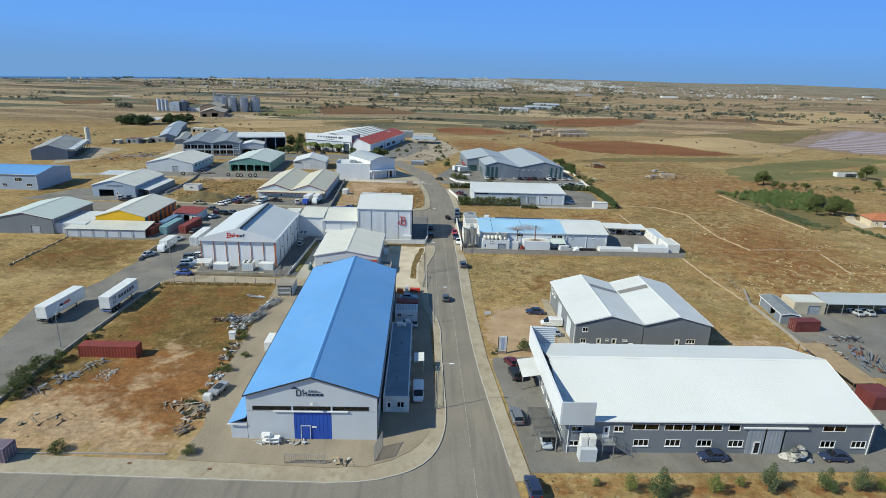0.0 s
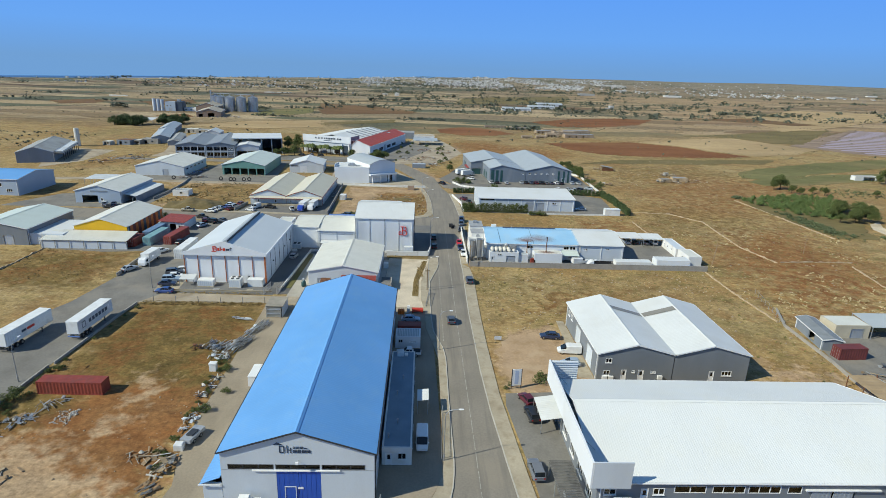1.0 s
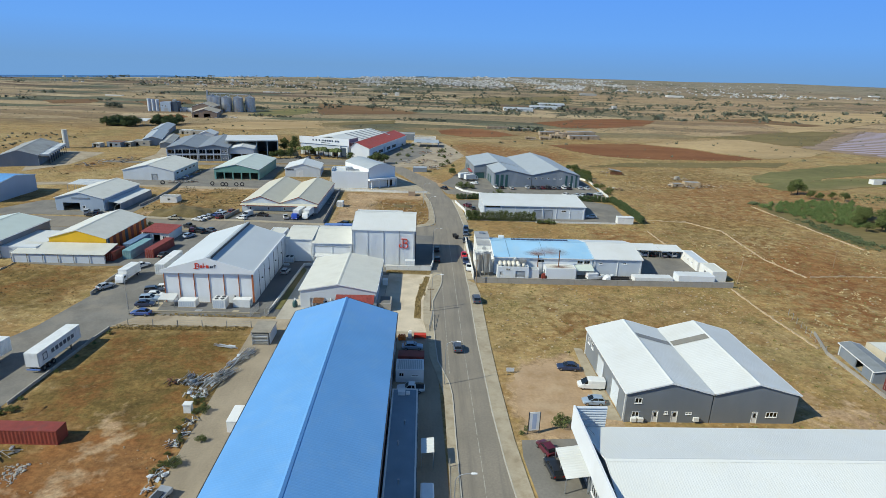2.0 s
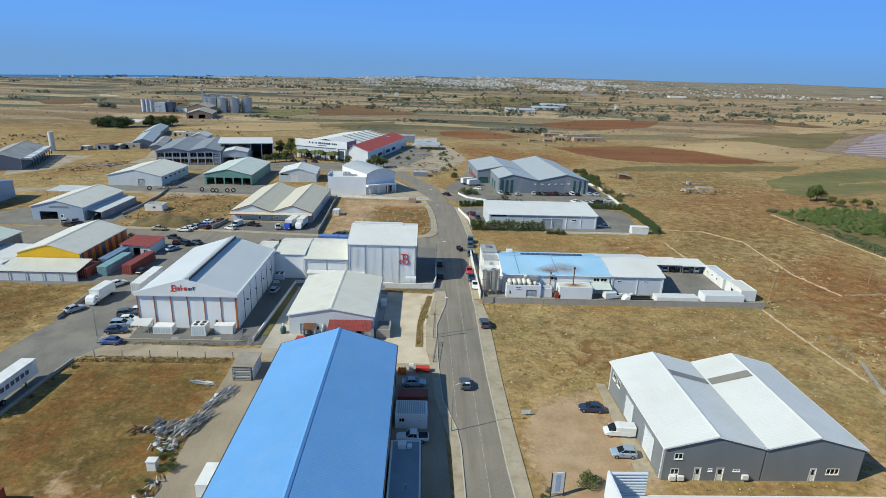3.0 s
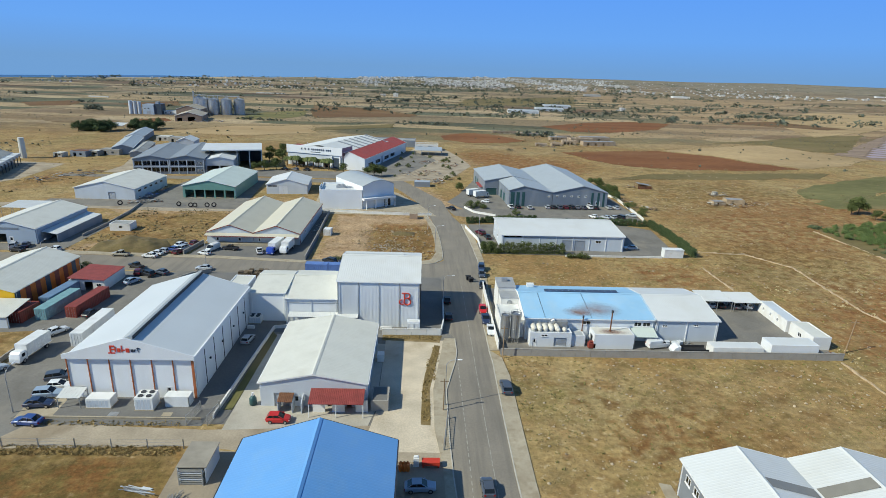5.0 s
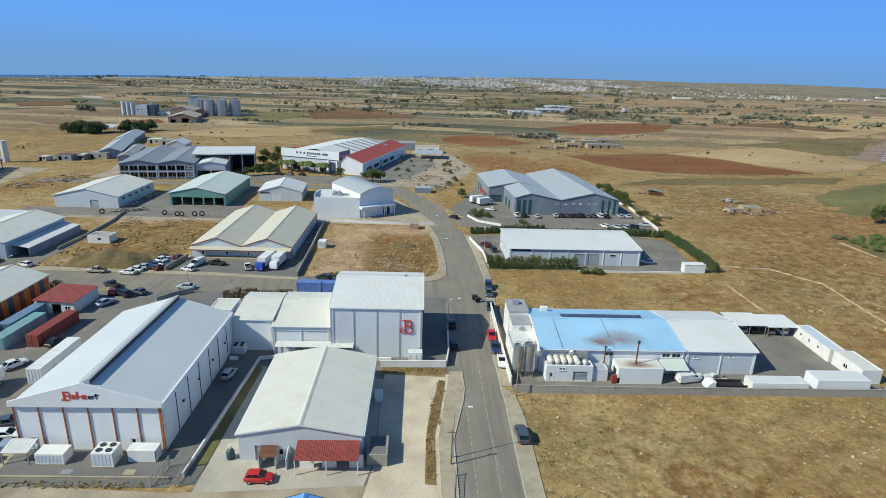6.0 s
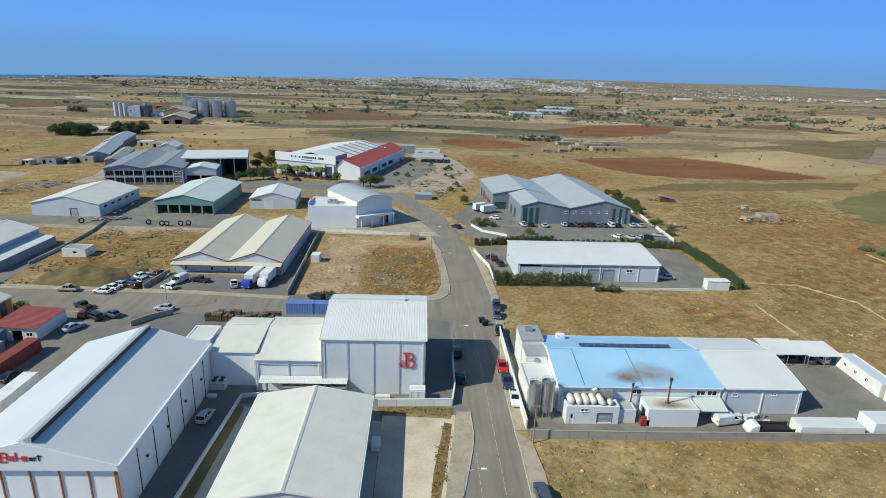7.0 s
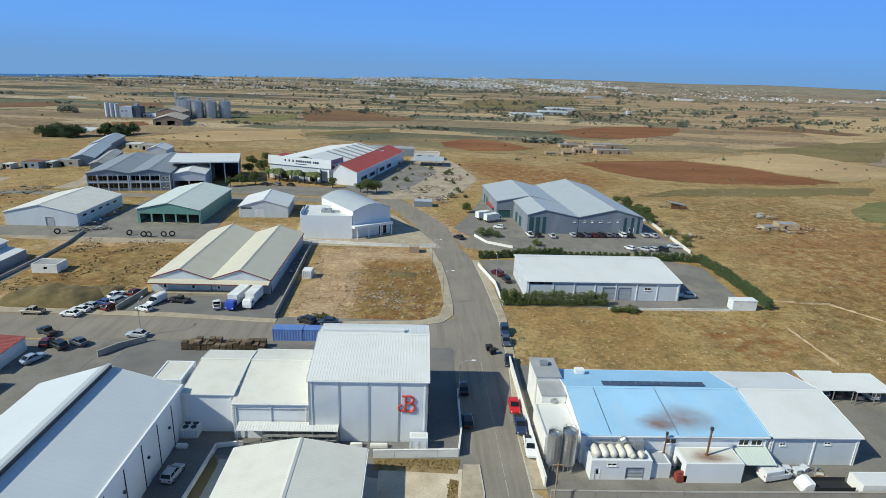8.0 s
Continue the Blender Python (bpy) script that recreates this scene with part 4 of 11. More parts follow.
sheet("gravel_lot", [(-11.5, 139.6), (0.4, 139.4), (-0.4, 146.2), (-0.4, 157), (1.6, 172.5), (2.0, 176), (-10, 176), (-10, 150)], GRAVEL, "pale gravel lot", "yard", 0.048)
sheet("yard_b_building", [(-34, 178.8), (2.4, 178.8), (2.5, 213), (-62, 214), (-62, 198), (-34, 196)], DARK_YARD, "asphalt yard round the white building", "yard", 0.056)
sheet("yard_factory", [(13.4, 170.2), (84.5, 170.2), (82, 200), (66, 201), (64, 199), (13.4, 207)], YARD, "grey asphalt factory yard", "yard", 0.058)
sheet("yard_shed", [(13.4, 236), (79, 235.4), (82, 268), (70, 276), (14, 270), (16.2, 250)], YARD, "grey asphalt yard beside the long shed", "yard", 0.05)
sheet("yard_complex", [(16, 284), (30, 280), (84, 280.5), (84, 322), (78, 362), (26, 366), (14, 322), (8, 306), (14, 294)], YARD, "large grey asphalt parking yard", "yard", 0.06)
sheet("yard_twin_gable", [(-71, 227.5), (-36, 225.2), (-36, 240), (-39, 282), (-42, 282), (-42, 240), (-70, 239.5)], DARK_YARD, "dark asphalt loading yard", "yard", 0.054)
sheet("yard_right", [(84.5, 97), (130, 90), (140, 130), (88, 130), (85, 116)], YARD, "grey yard of the scrap dealer", "yard", 0.05)
sheet("yard_left", [(-150, 188), (-118, 186), (-112, 178), (-94, 176), (-79, 178), (-79, 214), (-150, 214)], YARD, "grey yard round the yellow hall", "yard", 0.032)
sheet("yard_far_left", [(-160, 228), (-108, 230), (-108, 262), (-150, 250)], YARD, "grey asphalt yard", "yard", 0.05)
sheet("lane_far", [(-200, 280), (-150, 288), (-100, 284), (-50, 287), (-48, 283), (-100, 279), (-150, 282), (-200, 273)], DIRT_ROAD, "pale dirt lane", "lane", 0.04)
sheet("yard_green_hall", [(-150, 284), (-74, 284), (-74, 300), (-78, 342), (-112, 342), (-118, 296), (-150, 294)], YARD, "grey yard with tyres", "yard", 0.05)
sheet("lane_sheds", [(-160, 352), (-151, 352), (-151, 371), (-178, 456), (-186, 455), (-160, 372)], DIRT_ROAD, "grey lane up to the far sheds", "lane", 0.042)
sheet("yard_old_hall", [(-196, 308), (-186, 330), (-190, 372), (-204, 374), (-222, 376), (-212, 340)], DIRT_ROAD, "pale dusty yard beside the old hall", "yard", 0.038)
sheet("street_far", [(-175, 340), (-60, 341), (-28, 340), (-26, 348), (-60, 349), (-110, 348), (-175, 346)], ASPHALT, "grey far street", "road", 0.04)
sheet("yard_sign_hall", [(-95, 352), (-30, 352), (-10, 372), (6, 420), (-6, 450), (-20, 452), (-40, 372), (-95, 370)], YARD, "grey yard round the red-roofed hall", "yard", 0.05)
sheet("yard_storage", [(-27, 349), (-8, 351), (4, 348), (14, 366), (26, 402), (20, 440), (12, 474), (-8, 480), (-12, 446), (-27, 372)], DIRT_ROAD, "sandy storage yard with steel stock", "yard", 0.044)
sheet("curved_yard", [(-45, 281), (3, 281), (-4, 300), (-13, 320), (-20, 330), (-48, 316)], CONCRETE, "pale concrete forecourt", "yard", 0.05)


def road_marks():
    s = Shape()
    for i, y in enumerate(np.arange(40, 205, 4.2)):
        if 68 < y < 72:
            continue
        x = 8.4 - 0.007 * (y - 66) if y < 140 else 7.9
        s.box(x - 0.055, y, 0.03, x + 0.055, y + 3.6, 0.036)
    for i in range(30):
        y = 122 + 1.5 * i
        s.box(4.52, y, 0.03, 4.64, y + 0.95, 0.036)
    return setting("road_marking", s, ROAD_PAINT, "faded white lane line on the asphalt", "road marking")


road_marks()
VERGE = material("weedy_verge_soil", (0.2, 0.145, 0.065), 0.95, vary=0.25, grain=0.16, scale=0.5, fine=3, bump=0.05, stain=(0.33, 0.25, 0.14), stain_amount=0.7, stain_scale=0.35, gloss=0.15)
sheet("verge_street", [(-2.6, 146.4), (-1.0, 146.2), (-1.0, 157), (0.6, 168), (1.3, 173.6), (0.1, 174), (-0.9, 168), (-1.9, 162), (-2.4, 156)], VERGE, "strip of brown weeds beside the pavement", "verge", 0.07)
sheet("verge_wall", [(-10.8, 175.8), (-4, 175.4), (1.2, 175.0), (1.8, 178.3), (-10.8, 178.2)], VERGE, "strip of olive weeds under the boundary wall", "verge", 0.075)


PLOTS = []


def field(name, poly, mat, label):
    """A farm plot as a thin sheet over the land, with a worn, wavering edge."""
    edge = []
    for (ax, ay), (bx, by) in zip(poly, poly[1:] + poly[:1]):
        n = max(2, int(math.hypot(bx - ax, by - ay) / 3))
        for i in range(n):
            t = i / n
            x, y = ax + (bx - ax) * t, ay + (by - ay) * t
            w = 2.6 * noise.noise((x * 0.05, y * 0.05, 1.0)) + 1.5 * noise.noise((x * 0.21, y * 0.21, 4.0))
            v = 3.2 * noise.noise((x * 0.05, y * 0.05, 7.0)) + 1.7 * noise.noise((x * 0.21, y * 0.21, 9.0))
            edge.append((x + w, y + v))
    PLOTS.append((name, poly))
    lift = 0.05 + 0.008 * len(PLOTS)
    return setting(name, Shape().prism(edge, -3, lift), mat, label, "field")


field("field_red", [(97, 473), (133, 489), (175, 495), (208, 476), (224, 446), (242, 428), (218, 417), (166, 410), (127, 416), (109, 439)], PLOUGHED, "ploughed red-brown soil")
field("field_red_far", [(10, 554), (37, 582), (55, 580), (83, 534), (62, 517), (32, 510), (14, 530)], PLOUGHED, "ploughed red-brown soil")
field("field_red_strip", [(121, 668), (184, 729), (247, 762), (292, 752), (247, 673), (178, 622), (141, 620)], PLOUGHED, "ploughed red-brown soil")
field("field_pale", [(180, 500), (240, 534), (296, 559), (312, 516), (330, 480), (283, 445), (246, 430), (226, 450), (210, 480)], STUBBLE, "pale straw stubble")
field("field_lilac", [(318, 505), (352, 455), (420, 430), (620, 640), (510, 690)], LILAC, "mauve crop rows under fleece")
field("field_olive", [(250, 561), (322, 599), (383, 642), (475, 680), (342, 520), (314, 520), (298, 560)], OLIVE_FIELD, "olive-brown fallow plot")
field("field_olive_near", [(100, 372), (128, 392), (196, 404), (250, 412), (232, 392), (168, 380)], OLIVE_FIELD, "olive-green fallow strip")
field("field_green", [(183, 333), (199, 327), (238, 352), (300, 384), (352, 414), (345, 432), (282, 407), (232, 381), (194, 355)], CROP, "low green crop")
field("field_green_near", [(181, 322), (185, 313), (209, 315), (246, 329), (300, 345), (330, 372), (290, 366), (242, 350), (214, 339), (187, 328)], CROP, "low green crop")
field("field_green_far", [(-186, 645), (-183, 724), (-142, 780), (-131, 698), (-150, 650)], CROP, "green crop plot")
field("field_brown_far", [(-150, 872), (-85, 847), (-8, 764), (-18, 732), (-117, 686), (-131, 747)], DARK_SOIL, "dark red-brown ploughed plot")
field("field_tan_far", [(-205, 520), (-176, 572), (-105, 606), (-92, 545), (-146, 512)], STUBBLE, "smooth tan stubble")
field("field_green_strip", [(-99, 586), (-32, 641), (-30, 608), (-93, 568)], OLIVE_FIELD, "olive-green crop strip")
field("field_dark_far", [(79, 1165), (342, 1415), (262, 1078), (47, 963)], OLIVE_FIELD, "dark olive plot")
field("field_red_left", [(-430, 719), (-466, 760), (-440, 816), (-414, 788), (-400, 742)], DARK_SOIL, "dark red-brown ploughed plot")
field("field_red_mid", [(-372, 801), (-328, 858), (-298, 793), (-333, 738)], DARK_SOIL, "dark red-brown ploughed plot")
field("field_red_mill", [(-268, 604), (-248, 630), (-232, 606), (-244, 588)], PLOUGHED, "small ploughed red-brown plot beside the mill")
field("field_sand", [(395, 640), (510, 720), (900, 1050), (700, 1100), (470, 860)], STUBBLE, "pale straw stubble")
field("field_brown_right", [(369, 792), (471, 842), (515, 754), (470, 730)], DARK_SOIL, "brown ploughed strip")
field("orchard_ground", [(148, 271), (157, 280), (203, 285), (197, 258), (180, 238), (167, 208), (152, 209)], OLIVE_FIELD, "weedy orchard ground")

# ---- the blue-roofed hall ----
def bars(parent, name, rects, mat, m=None, label=""):
    """Raised lettering as plain bars: rects of (u0, z0, u1, z1) on a wall whose outside is y = 0."""
    ob = None
    for u0, z0, u1, z1 in rects:
        ob = part(name + "_bar", Shape().box(u0, -0.07, z0, u1, -0.01, z1), mat, parent, label)
        if m is not None:
            ob.matrix_basis = m
    return ob


blue_hall = hall("blue_hall", "long pale grey metal workshop with a bright blue ribbed roof", -25.6, 75.2, -6.0, 131.7, 7.75, 10.85, roof=BLUE_ROOF, wall=PALE_WALL, pitch=0.45, rib=0.006, over=0.3, trim=DARK_TRIM,
                 openings={"front": [(7.0, 12.7, 0.0, 4.85, "sliding"), (0.9, 6.7, 5.15, 5.85, "strip"), (6.95, 12.6, 5.15, 5.85, "strip"), (12.85, 18.4, 5.15, 5.85, "strip")],
                           "right": [(2.0 + 9 * i, 6.5 + 9 * i, 4.6, 5.6, "strip") for i in range(6)], "left": [(12.0, 16.5, 0, 4.2, "shutter"), (34.0, 38.0, 0, 4.2, "shutter")]},
                 colours={"strip": DARK_TRIM, "gate": DOOR_BLUE}, category="workshop")
part("door_rail", Shape().box(4.0, -0.22, 4.92, 15.2, -0.02, 5.08), WHITE_TRIM, blue_hall)
part("wicket_frame", Shape().box(8.0, -0.09, 0.05, 8.1, 0.0, 2.5).box(9.4, -0.09, 0.05, 9.5, 0.0, 2.5).box(8.1, -0.09, 2.4, 9.4, 0.0, 2.5), PALE_WALL, blue_hall, "pale wicket door frame")
part("door_plate", Shape().box(9.7, -0.06, 2.1, 10.4, -0.02, 2.4), WHITE_TRIM, blue_hall)
part("wicket_door", Shape().box(8.2, -0.05, 0.1, 9.3, 0.015, 2.3).box(8.1, -0.07, 0.05, 8.2, 0.015, 2.4).box(9.3, -0.07, 0.05, 9.4, 0.015, 2.4).box(8.1, -0.07, 2.3, 9.4, 0.015, 2.4), DOOR_BLUE, blue_hall)
for u0, u1 in ((0.02, 6.95), (12.75, 19.68)):
    part("wall_band", Shape().box(u0, -0.03, 5.0, u1, -0.003, 5.06), GREY_TRIM, blue_hall)
bars(blue_hall, "sign", [(7.55, 7.65, 7.67, 8.7), (7.67, 8.6, 8.1, 8.7), (7.67, 7.65, 8.1, 7.75), (8.1, 7.75, 8.22, 8.6), (8.5, 7.65, 8.6, 8.75), (8.6, 8.05, 8.95, 8.13), (8.95, 7.65, 9.06, 8.4),
                         (9.3, 8.3, 9.62, 8.38), (9.3, 8.5, 9.62, 8.58), (9.72, 8.3, 10.1, 8.38), (9.72, 8.5, 10.1, 8.58), (10.2, 8.3, 10.6, 8.38), (10.2, 8.5, 10.6, 8.58), (10.7, 8.3, 11.1, 8.38),
                         (9.3, 7.68, 9.75, 8.06), (9.85, 7.68, 10.3, 8.06), (10.42, 7.68, 11.0, 8.06), (11.12, 7.68, 11.5, 8.06)], LOGO_DARK, label="navy company sign in plain raised shapes")
part("sign_gable_mark", Shape().along_y([(6.8, 8.85), (8.0, 8.85), (7.7, 9.0), (7.3, 9.2)], -0.06, -0.01), LOGO_DARK, blue_hall)
part("floodlight", Shape().tube((9.9, 0, 6.5), (9.9, -0.7, 6.7), 0.04).box(9.7, -0.95, 6.55, 10.1, -0.7, 6.8), WHITE_TRIM, blue_hall)
side_shed = thing("side_shed", "low pale shed with a blue lean-to roof", "shed", (-28.2, 75.4, 0))
part("front_wall", Shape().prism([(0, 0), (2.45, 0), (2.45, 0.2), (0, 0.2)], 0, 2.8), PALE_WALL, side_shed)
part("side_wall", Shape().box(0, 0.21, 0, 0.2, 15.8, 2.6), PALE_WALL, side_shed)
part("back_wall", Shape().box(0.01, 15.8, 0, 2.45, 16.0, 2.8), PALE_WALL, side_shed)
part("roof_slope", ribbed(Shape(), (-0.3, 16.2, 2.8), (-0.3, -0.3, 2.8), (2.4, -0.3, 3.9), (2.4, 16.2, 3.9), 0.6, 0.03, 0.07), BLUE_ROOF, side_shed)
part("roof_edge", Shape().box(-0.45, -0.4, 2.62, 2.4, -0.3, 2.8), WHITE_TRIM, side_shed)

annex = block("office_annex", "low white office annex with a grey-blue flat roof", -5.6, 82.6, -1.3, 111.6, 2.95, WHITE_PLASTER, roof=material("grey_blue_membrane", (0.2, 0.27, 0.33), 0.7, vary=0.12, scale=0.3), parapet=0.06,
              openings={"front": [(0.5, 1.5, 0, 2.1, "door"), (2.3, 3.5, 1.0, 2.1, "window")], "right": [(2.5 + 4.5 * i, 4.0 + 4.5 * i, 1.0, 2.1, "window") for i in range(6)]}, category="annex")
for k, (u, v) in enumerate(((2.0, 6.0), (1.6, 14.0), (2.4, 19.0), (0.8, 2.4))):
    part("vent_pipe", Shape().tube((u, v, 2.95), (u, v, 3.55), 0.1).tube((u, v, 3.55), (u, v, 3.68), 0.17), GREY_TRIM, annex)
part("roof_unit", Shape().box(1.0, 27.0, 2.95, 2.2, 28.2, 3.6).box(2.35, 27.1, 2.95, 3.0, 27.9, 3.3), PLASTIC_WHITE, annex, "white rooftop cooling unit")
part("roof_edge_trim", Shape().box(4.32, 0, 2.9, 4.4, 29, 3.05), DARK_TRIM, annex)
cabin = block("site_cabin", "white panel site cabin with a ribbed roof", -5.4, 118.6, -0.3, 122.6, 2.6, WHITE_WALL, roof=GREY_ROOF, parapet=0.02, openings={"front": [(0.6, 1.5, 1.2, 2.0, "window"), (2.9, 4.2, 1.3, 1.6, "window")]}, category="cabin")
ribs = Shape()
for i in range(14):
    ribs.box(0.3 + 0.34 * i, 0.2, 2.6, 0.42 + 0.34 * i, 3.8, 2.68)
part("roof_ribs", ribs, WHITE_ROOF, cabin)
lean_roof("yard_canopy", "small white sheet canopy beside the annex", -0.7, 95.2, 1.2, 98.6, 2.7, 2.9, "x", WHITE_ROOF)

# ---- the grey hall with the white roof ----
GATE_GREY = material("pale_grey_gate", (0.3, 0.33, 0.37), 0.5, vary=0.06)
grey_windows = [(u, u + 2.35, 1.25, 2.45, "window") for u in (10.6, 15.5, 20.4, 25.3, 39.8, 44.7)]
grey_strips = [(10.0, 14.2, 4.05, 5.15, "strip"), (15.0, 19.3, 4.05, 5.15, "strip"), (19.7, 24.0, 4.05, 5.15, "strip"), (24.9, 26.8, 4.05, 5.15, "strip"), (39.6, 43.3, 4.05, 5.15, "strip")]
grey_hall = hall("grey_hall", "wide dark grey metal warehouse with a white ribbed roof", 22.4, 72.6, 70.3, 97.2, 5.75, 9.1, "x", NEW_WHITE_ROOF, GREY_WALL, at=0.54, rib=0.006, pitch=0.34, over=0.2,
                 openings={"front": [(0.9, 2.5, 3.75, 4.65, "window"), (0.7, 2.2, 1.2, 2.1, "window"), (5.7, 6.7, 2.6, 4.7, "door"), (7.3, 8.8, 3.75, 4.75, "window")] + grey_windows + grey_strips
                           + [(28.2, 34.0, 0, 4.5, "open")],
                           "left": [(3 + 4.4 * i, 5.4 + 4.4 * i, 1.0, 2.6, "window") for i in range(5)] + [(2.2 + 4.4 * i, 4.6 + 4.4 * i, 3.6, 5.0, "window") for i in range(5)]},
                 colours={"strip": WHITE_TRIM})
for x, name in ((28.1, "sliding_leaf"), (31.0, "sliding_leaf")):
    leaf = Shape()
    for j in range(9):
        leaf.box(x + 0.29 * j, -0.12 - 0.02 * (j % 2), 0.05, x + 0.29 * (j + 1), -0.04, 4.5)
    part(name, leaf, GATE_GREY, grey_hall)
part("door_rail", Shape().box(27.2, -0.3, 4.6, 37.2, -0.02, 4.78), WHITE_TRIM, grey_hall)
wicket = part("wicket_door", Shape().box(29.2, -0.2, 0.05, 30.3, -0.14, 2.3), WHITE_TRIM, grey_hall)
part("pane", Shape().box(29.4, -0.215, 0.3, 30.1, -0.202, 2.1), CAR_GLASS, wicket)
parapet = Shape()
parapet.box(-1.3, -1.0, 5.5, -1.05, 25.0, 9.3)
part("parapet_side", parapet, WHITE_WALL, grey_hall, "tall white facade panel")
# front return coloured greyer and bluer than the side, for its grazing light
part("parapet_front", Shape().box(-1.04, -1.0, 5.5, 3.9, -0.78, 9.3), PALE_WALL, grey_hall)
back_louvre = Shape()
for i in range(9):
    back_louvre.along_x([(24.7, 5.6 + 0.41 * i), (24.95, 5.75 + 0.41 * i), (24.95, 5.9 + 0.41 * i), (24.7, 5.75 + 0.41 * i)], -1.04, 3.6)
part("parapet_louvre", back_louvre, PALE_WALL, grey_hall)
frame_work = Shape()
for i in range(6):
    frame_work.box(-1.04, 0.2 + 4.3 * i, 5.6, -0.9, 0.32 + 4.3 * i, 9.1)
    frame_work.tube((-0.95, 0.26 + 4.3 * i, 8.8), (1.6, 0.26 + 4.3 * i, 6.2), 0.05, 5)
part("parapet_brace", frame_work, GREY_TRIM, grey_hall)
part("parapet_soffit", Shape().box(-1.04, -0.77, 5.5, -0.02, 25.0, 5.62).box(-0.02, -0.77, 5.5, 3.9, -0.22, 5.62), DARK_TRIM, grey_hall)
stair = thing("outside_stair", "grey steel outside stair up to a landing", "stair", (28.2, 70.9, 0))
part("landing", Shape().box(-0.5, 0.1, 2.45, 1.4, 1.5, 2.55), GREY_TRIM, stair)
for i in range(12):
    part("tread", Shape().box(1.42 + 0.26 * i, 0.35, 2.36 - 0.2 * i, 1.68 + 0.26 * i, 1.35, 2.4 - 0.2 * i), GREY_TRIM, stair)
for y in (0.3, 1.4):
    part("stringer", Shape().tube((1.4, y, 2.4), (4.6, y, 0.05), 0.06, 5), GREY_TRIM, stair)
    part("handrail", Shape().tube((-0.5, y, 3.5), (1.4, y, 3.5), 0.03, 5).tube((1.4, y, 3.5), (4.6, y, 1.1), 0.03, 5).tube((-0.5, y, 2.55), (-0.5, y, 3.5), 0.03, 5).tube((1.4, y, 2.5), (1.4, y, 3.5), 0.03, 5)
         .tube((4.6, y, 0), (4.6, y, 1.1), 0.03, 5).tube((3.0, y, 1.2), (3.0, y, 2.3), 0.03, 5), GREY_TRIM, stair)
for x in (-0.4, 1.3):
    part("leg", Shape().box(x, 0.2, 0, x + 0.08, 0.28, 2.45), GREY_TRIM, stair)
kiosk = thing("white_plant_cabinet", "white plant cabinet with two tall units", "cabinet", (24.3, 70.3, 0))
part("body", Shape().box(0, 0, 0, 2.5, 1.7, 2.2), PALE_WALL, kiosk)
for x in (0.1, 1.3):
    part("unit", Shape().box(x, 0.6, 2.3, x + 1.1, 1.6, 3.9).box(x + 0.1, 0.55, 2.5, x + 1.0, 0.6, 3.7), PLASTIC_WHITE, kiosk)

lean_roof("white_carport", "white sheet carport beside the grey hall", 18.9, 90.2, 22.2, 96.8, 2.6, 3.1, "x", WHITE_ROOF, category="carport")
PERGOLA = material("dark_weathered_slat", (0.13, 0.125, 0.115), 0.8, vary=0.2, scale=1.0)
pergola = thing("slatted_pergola", "dark weathered timber pergola with a slatted roof", "pergola", (18.0, 72.4, 0))
for i in range(27):
    part("slat", Shape().box(0, 0.1 + 0.3 * i, 2.7, 3.3, 0.3 + 0.3 * i, 2.74), PERGOLA, pergola)
for x in (0.1, 3.1):
    part("beam", Shape().box(x, 0, 2.5, x + 0.12, 8.2, 2.69), OLD_ROOF, pergola)
    for y in (0.1, 4.0, 7.9):
        part("post", Shape().box(x, y, 0, x + 0.12, y + 0.12, 2.5), OLD_ROOF, pergola)

# ---- the twin-gabled hall ----
twin = "twin-gabled hall"
twin_a = hall("gable_hall", "dark grey metal hall with a white ribbed roof", 32.8, 107.2, 47.1, 131.3, 5.5, 7.4, roof=WHITE_ROOF, wall=GREY_WALL, pitch=0.5, group=twin,
              openings={"front": [(1.4, 2.6, 3.6, 4.6, "window"), (1.2, 2.4, 1.0, 2.0, "window"), (4.6, 5.6, 0, 2.2, "door"), (7.8, 8.9, 0, 2.2, "door"), (6.6, 7.2, 1.6, 2.1, "window"), (10.2, 11.2, 1.6, 2.0, "window")],
                        "left": [(1.5, 2.9, 3.2, 4.4, "window"), (3.8, 5.2, 3.2, 4.4, "window"), (8.0, 12.0, 0, 4.2, "shutter"), (16.5, 20.5, 0, 4.2, "shutter")]}, colours={"shutter": PALE_WALL})
twin_b = hall("gable_hall", "dark grey metal hall with a white ribbed roof", 47.3, 107.2, 61.5, 131.3, 5.5, 7.4, roof=WHITE_ROOF, wall=GREY_WALL, pitch=0.5, group=twin,
              openings={"front": [(6.9, 7.9, 0, 2.2, "door"), (9.3, 11.2, 1.2, 2.2, "window")], "right": [(4, 6, 1.5, 2.7, "window"), (10, 12, 1.5, 2.7, "window")]})
SKYLIGHT = material("clouded_skylight", (0.24, 0.225, 0.19), 0.4, vary=0.08, scale=0.6)
kk = (7.4 - 5.5) / 7.15
part("skylight", Shape().face((7.5, 16.6, 7.58 - 0.35 * kk), (14.2, 16.6, 5.66), (14.2, 18.4, 5.66), (7.5, 18.4, 7.58 - 0.35 * kk)), SKYLIGHT, twin_a)
part("skylight", Shape().face((0.1, 16.6, 5.68), (6.7, 16.6, 7.52), (6.7, 18.4, 7.52), (0.1, 18.4, 5.68)), SKYLIGHT, twin_b)
part("valley_gutter", Shape().box(14.22, -0.2, 5.3, 14.48, 24.3, 5.46), GREY_TRIM, twin_a)
sheet("apron_twin", [(29.8, 108), (32.6, 107.4), (32.6, 132.8), (31.0, 133.2)], CONCRETE, "pale concrete strip beside the hall", "yard", 0.06)
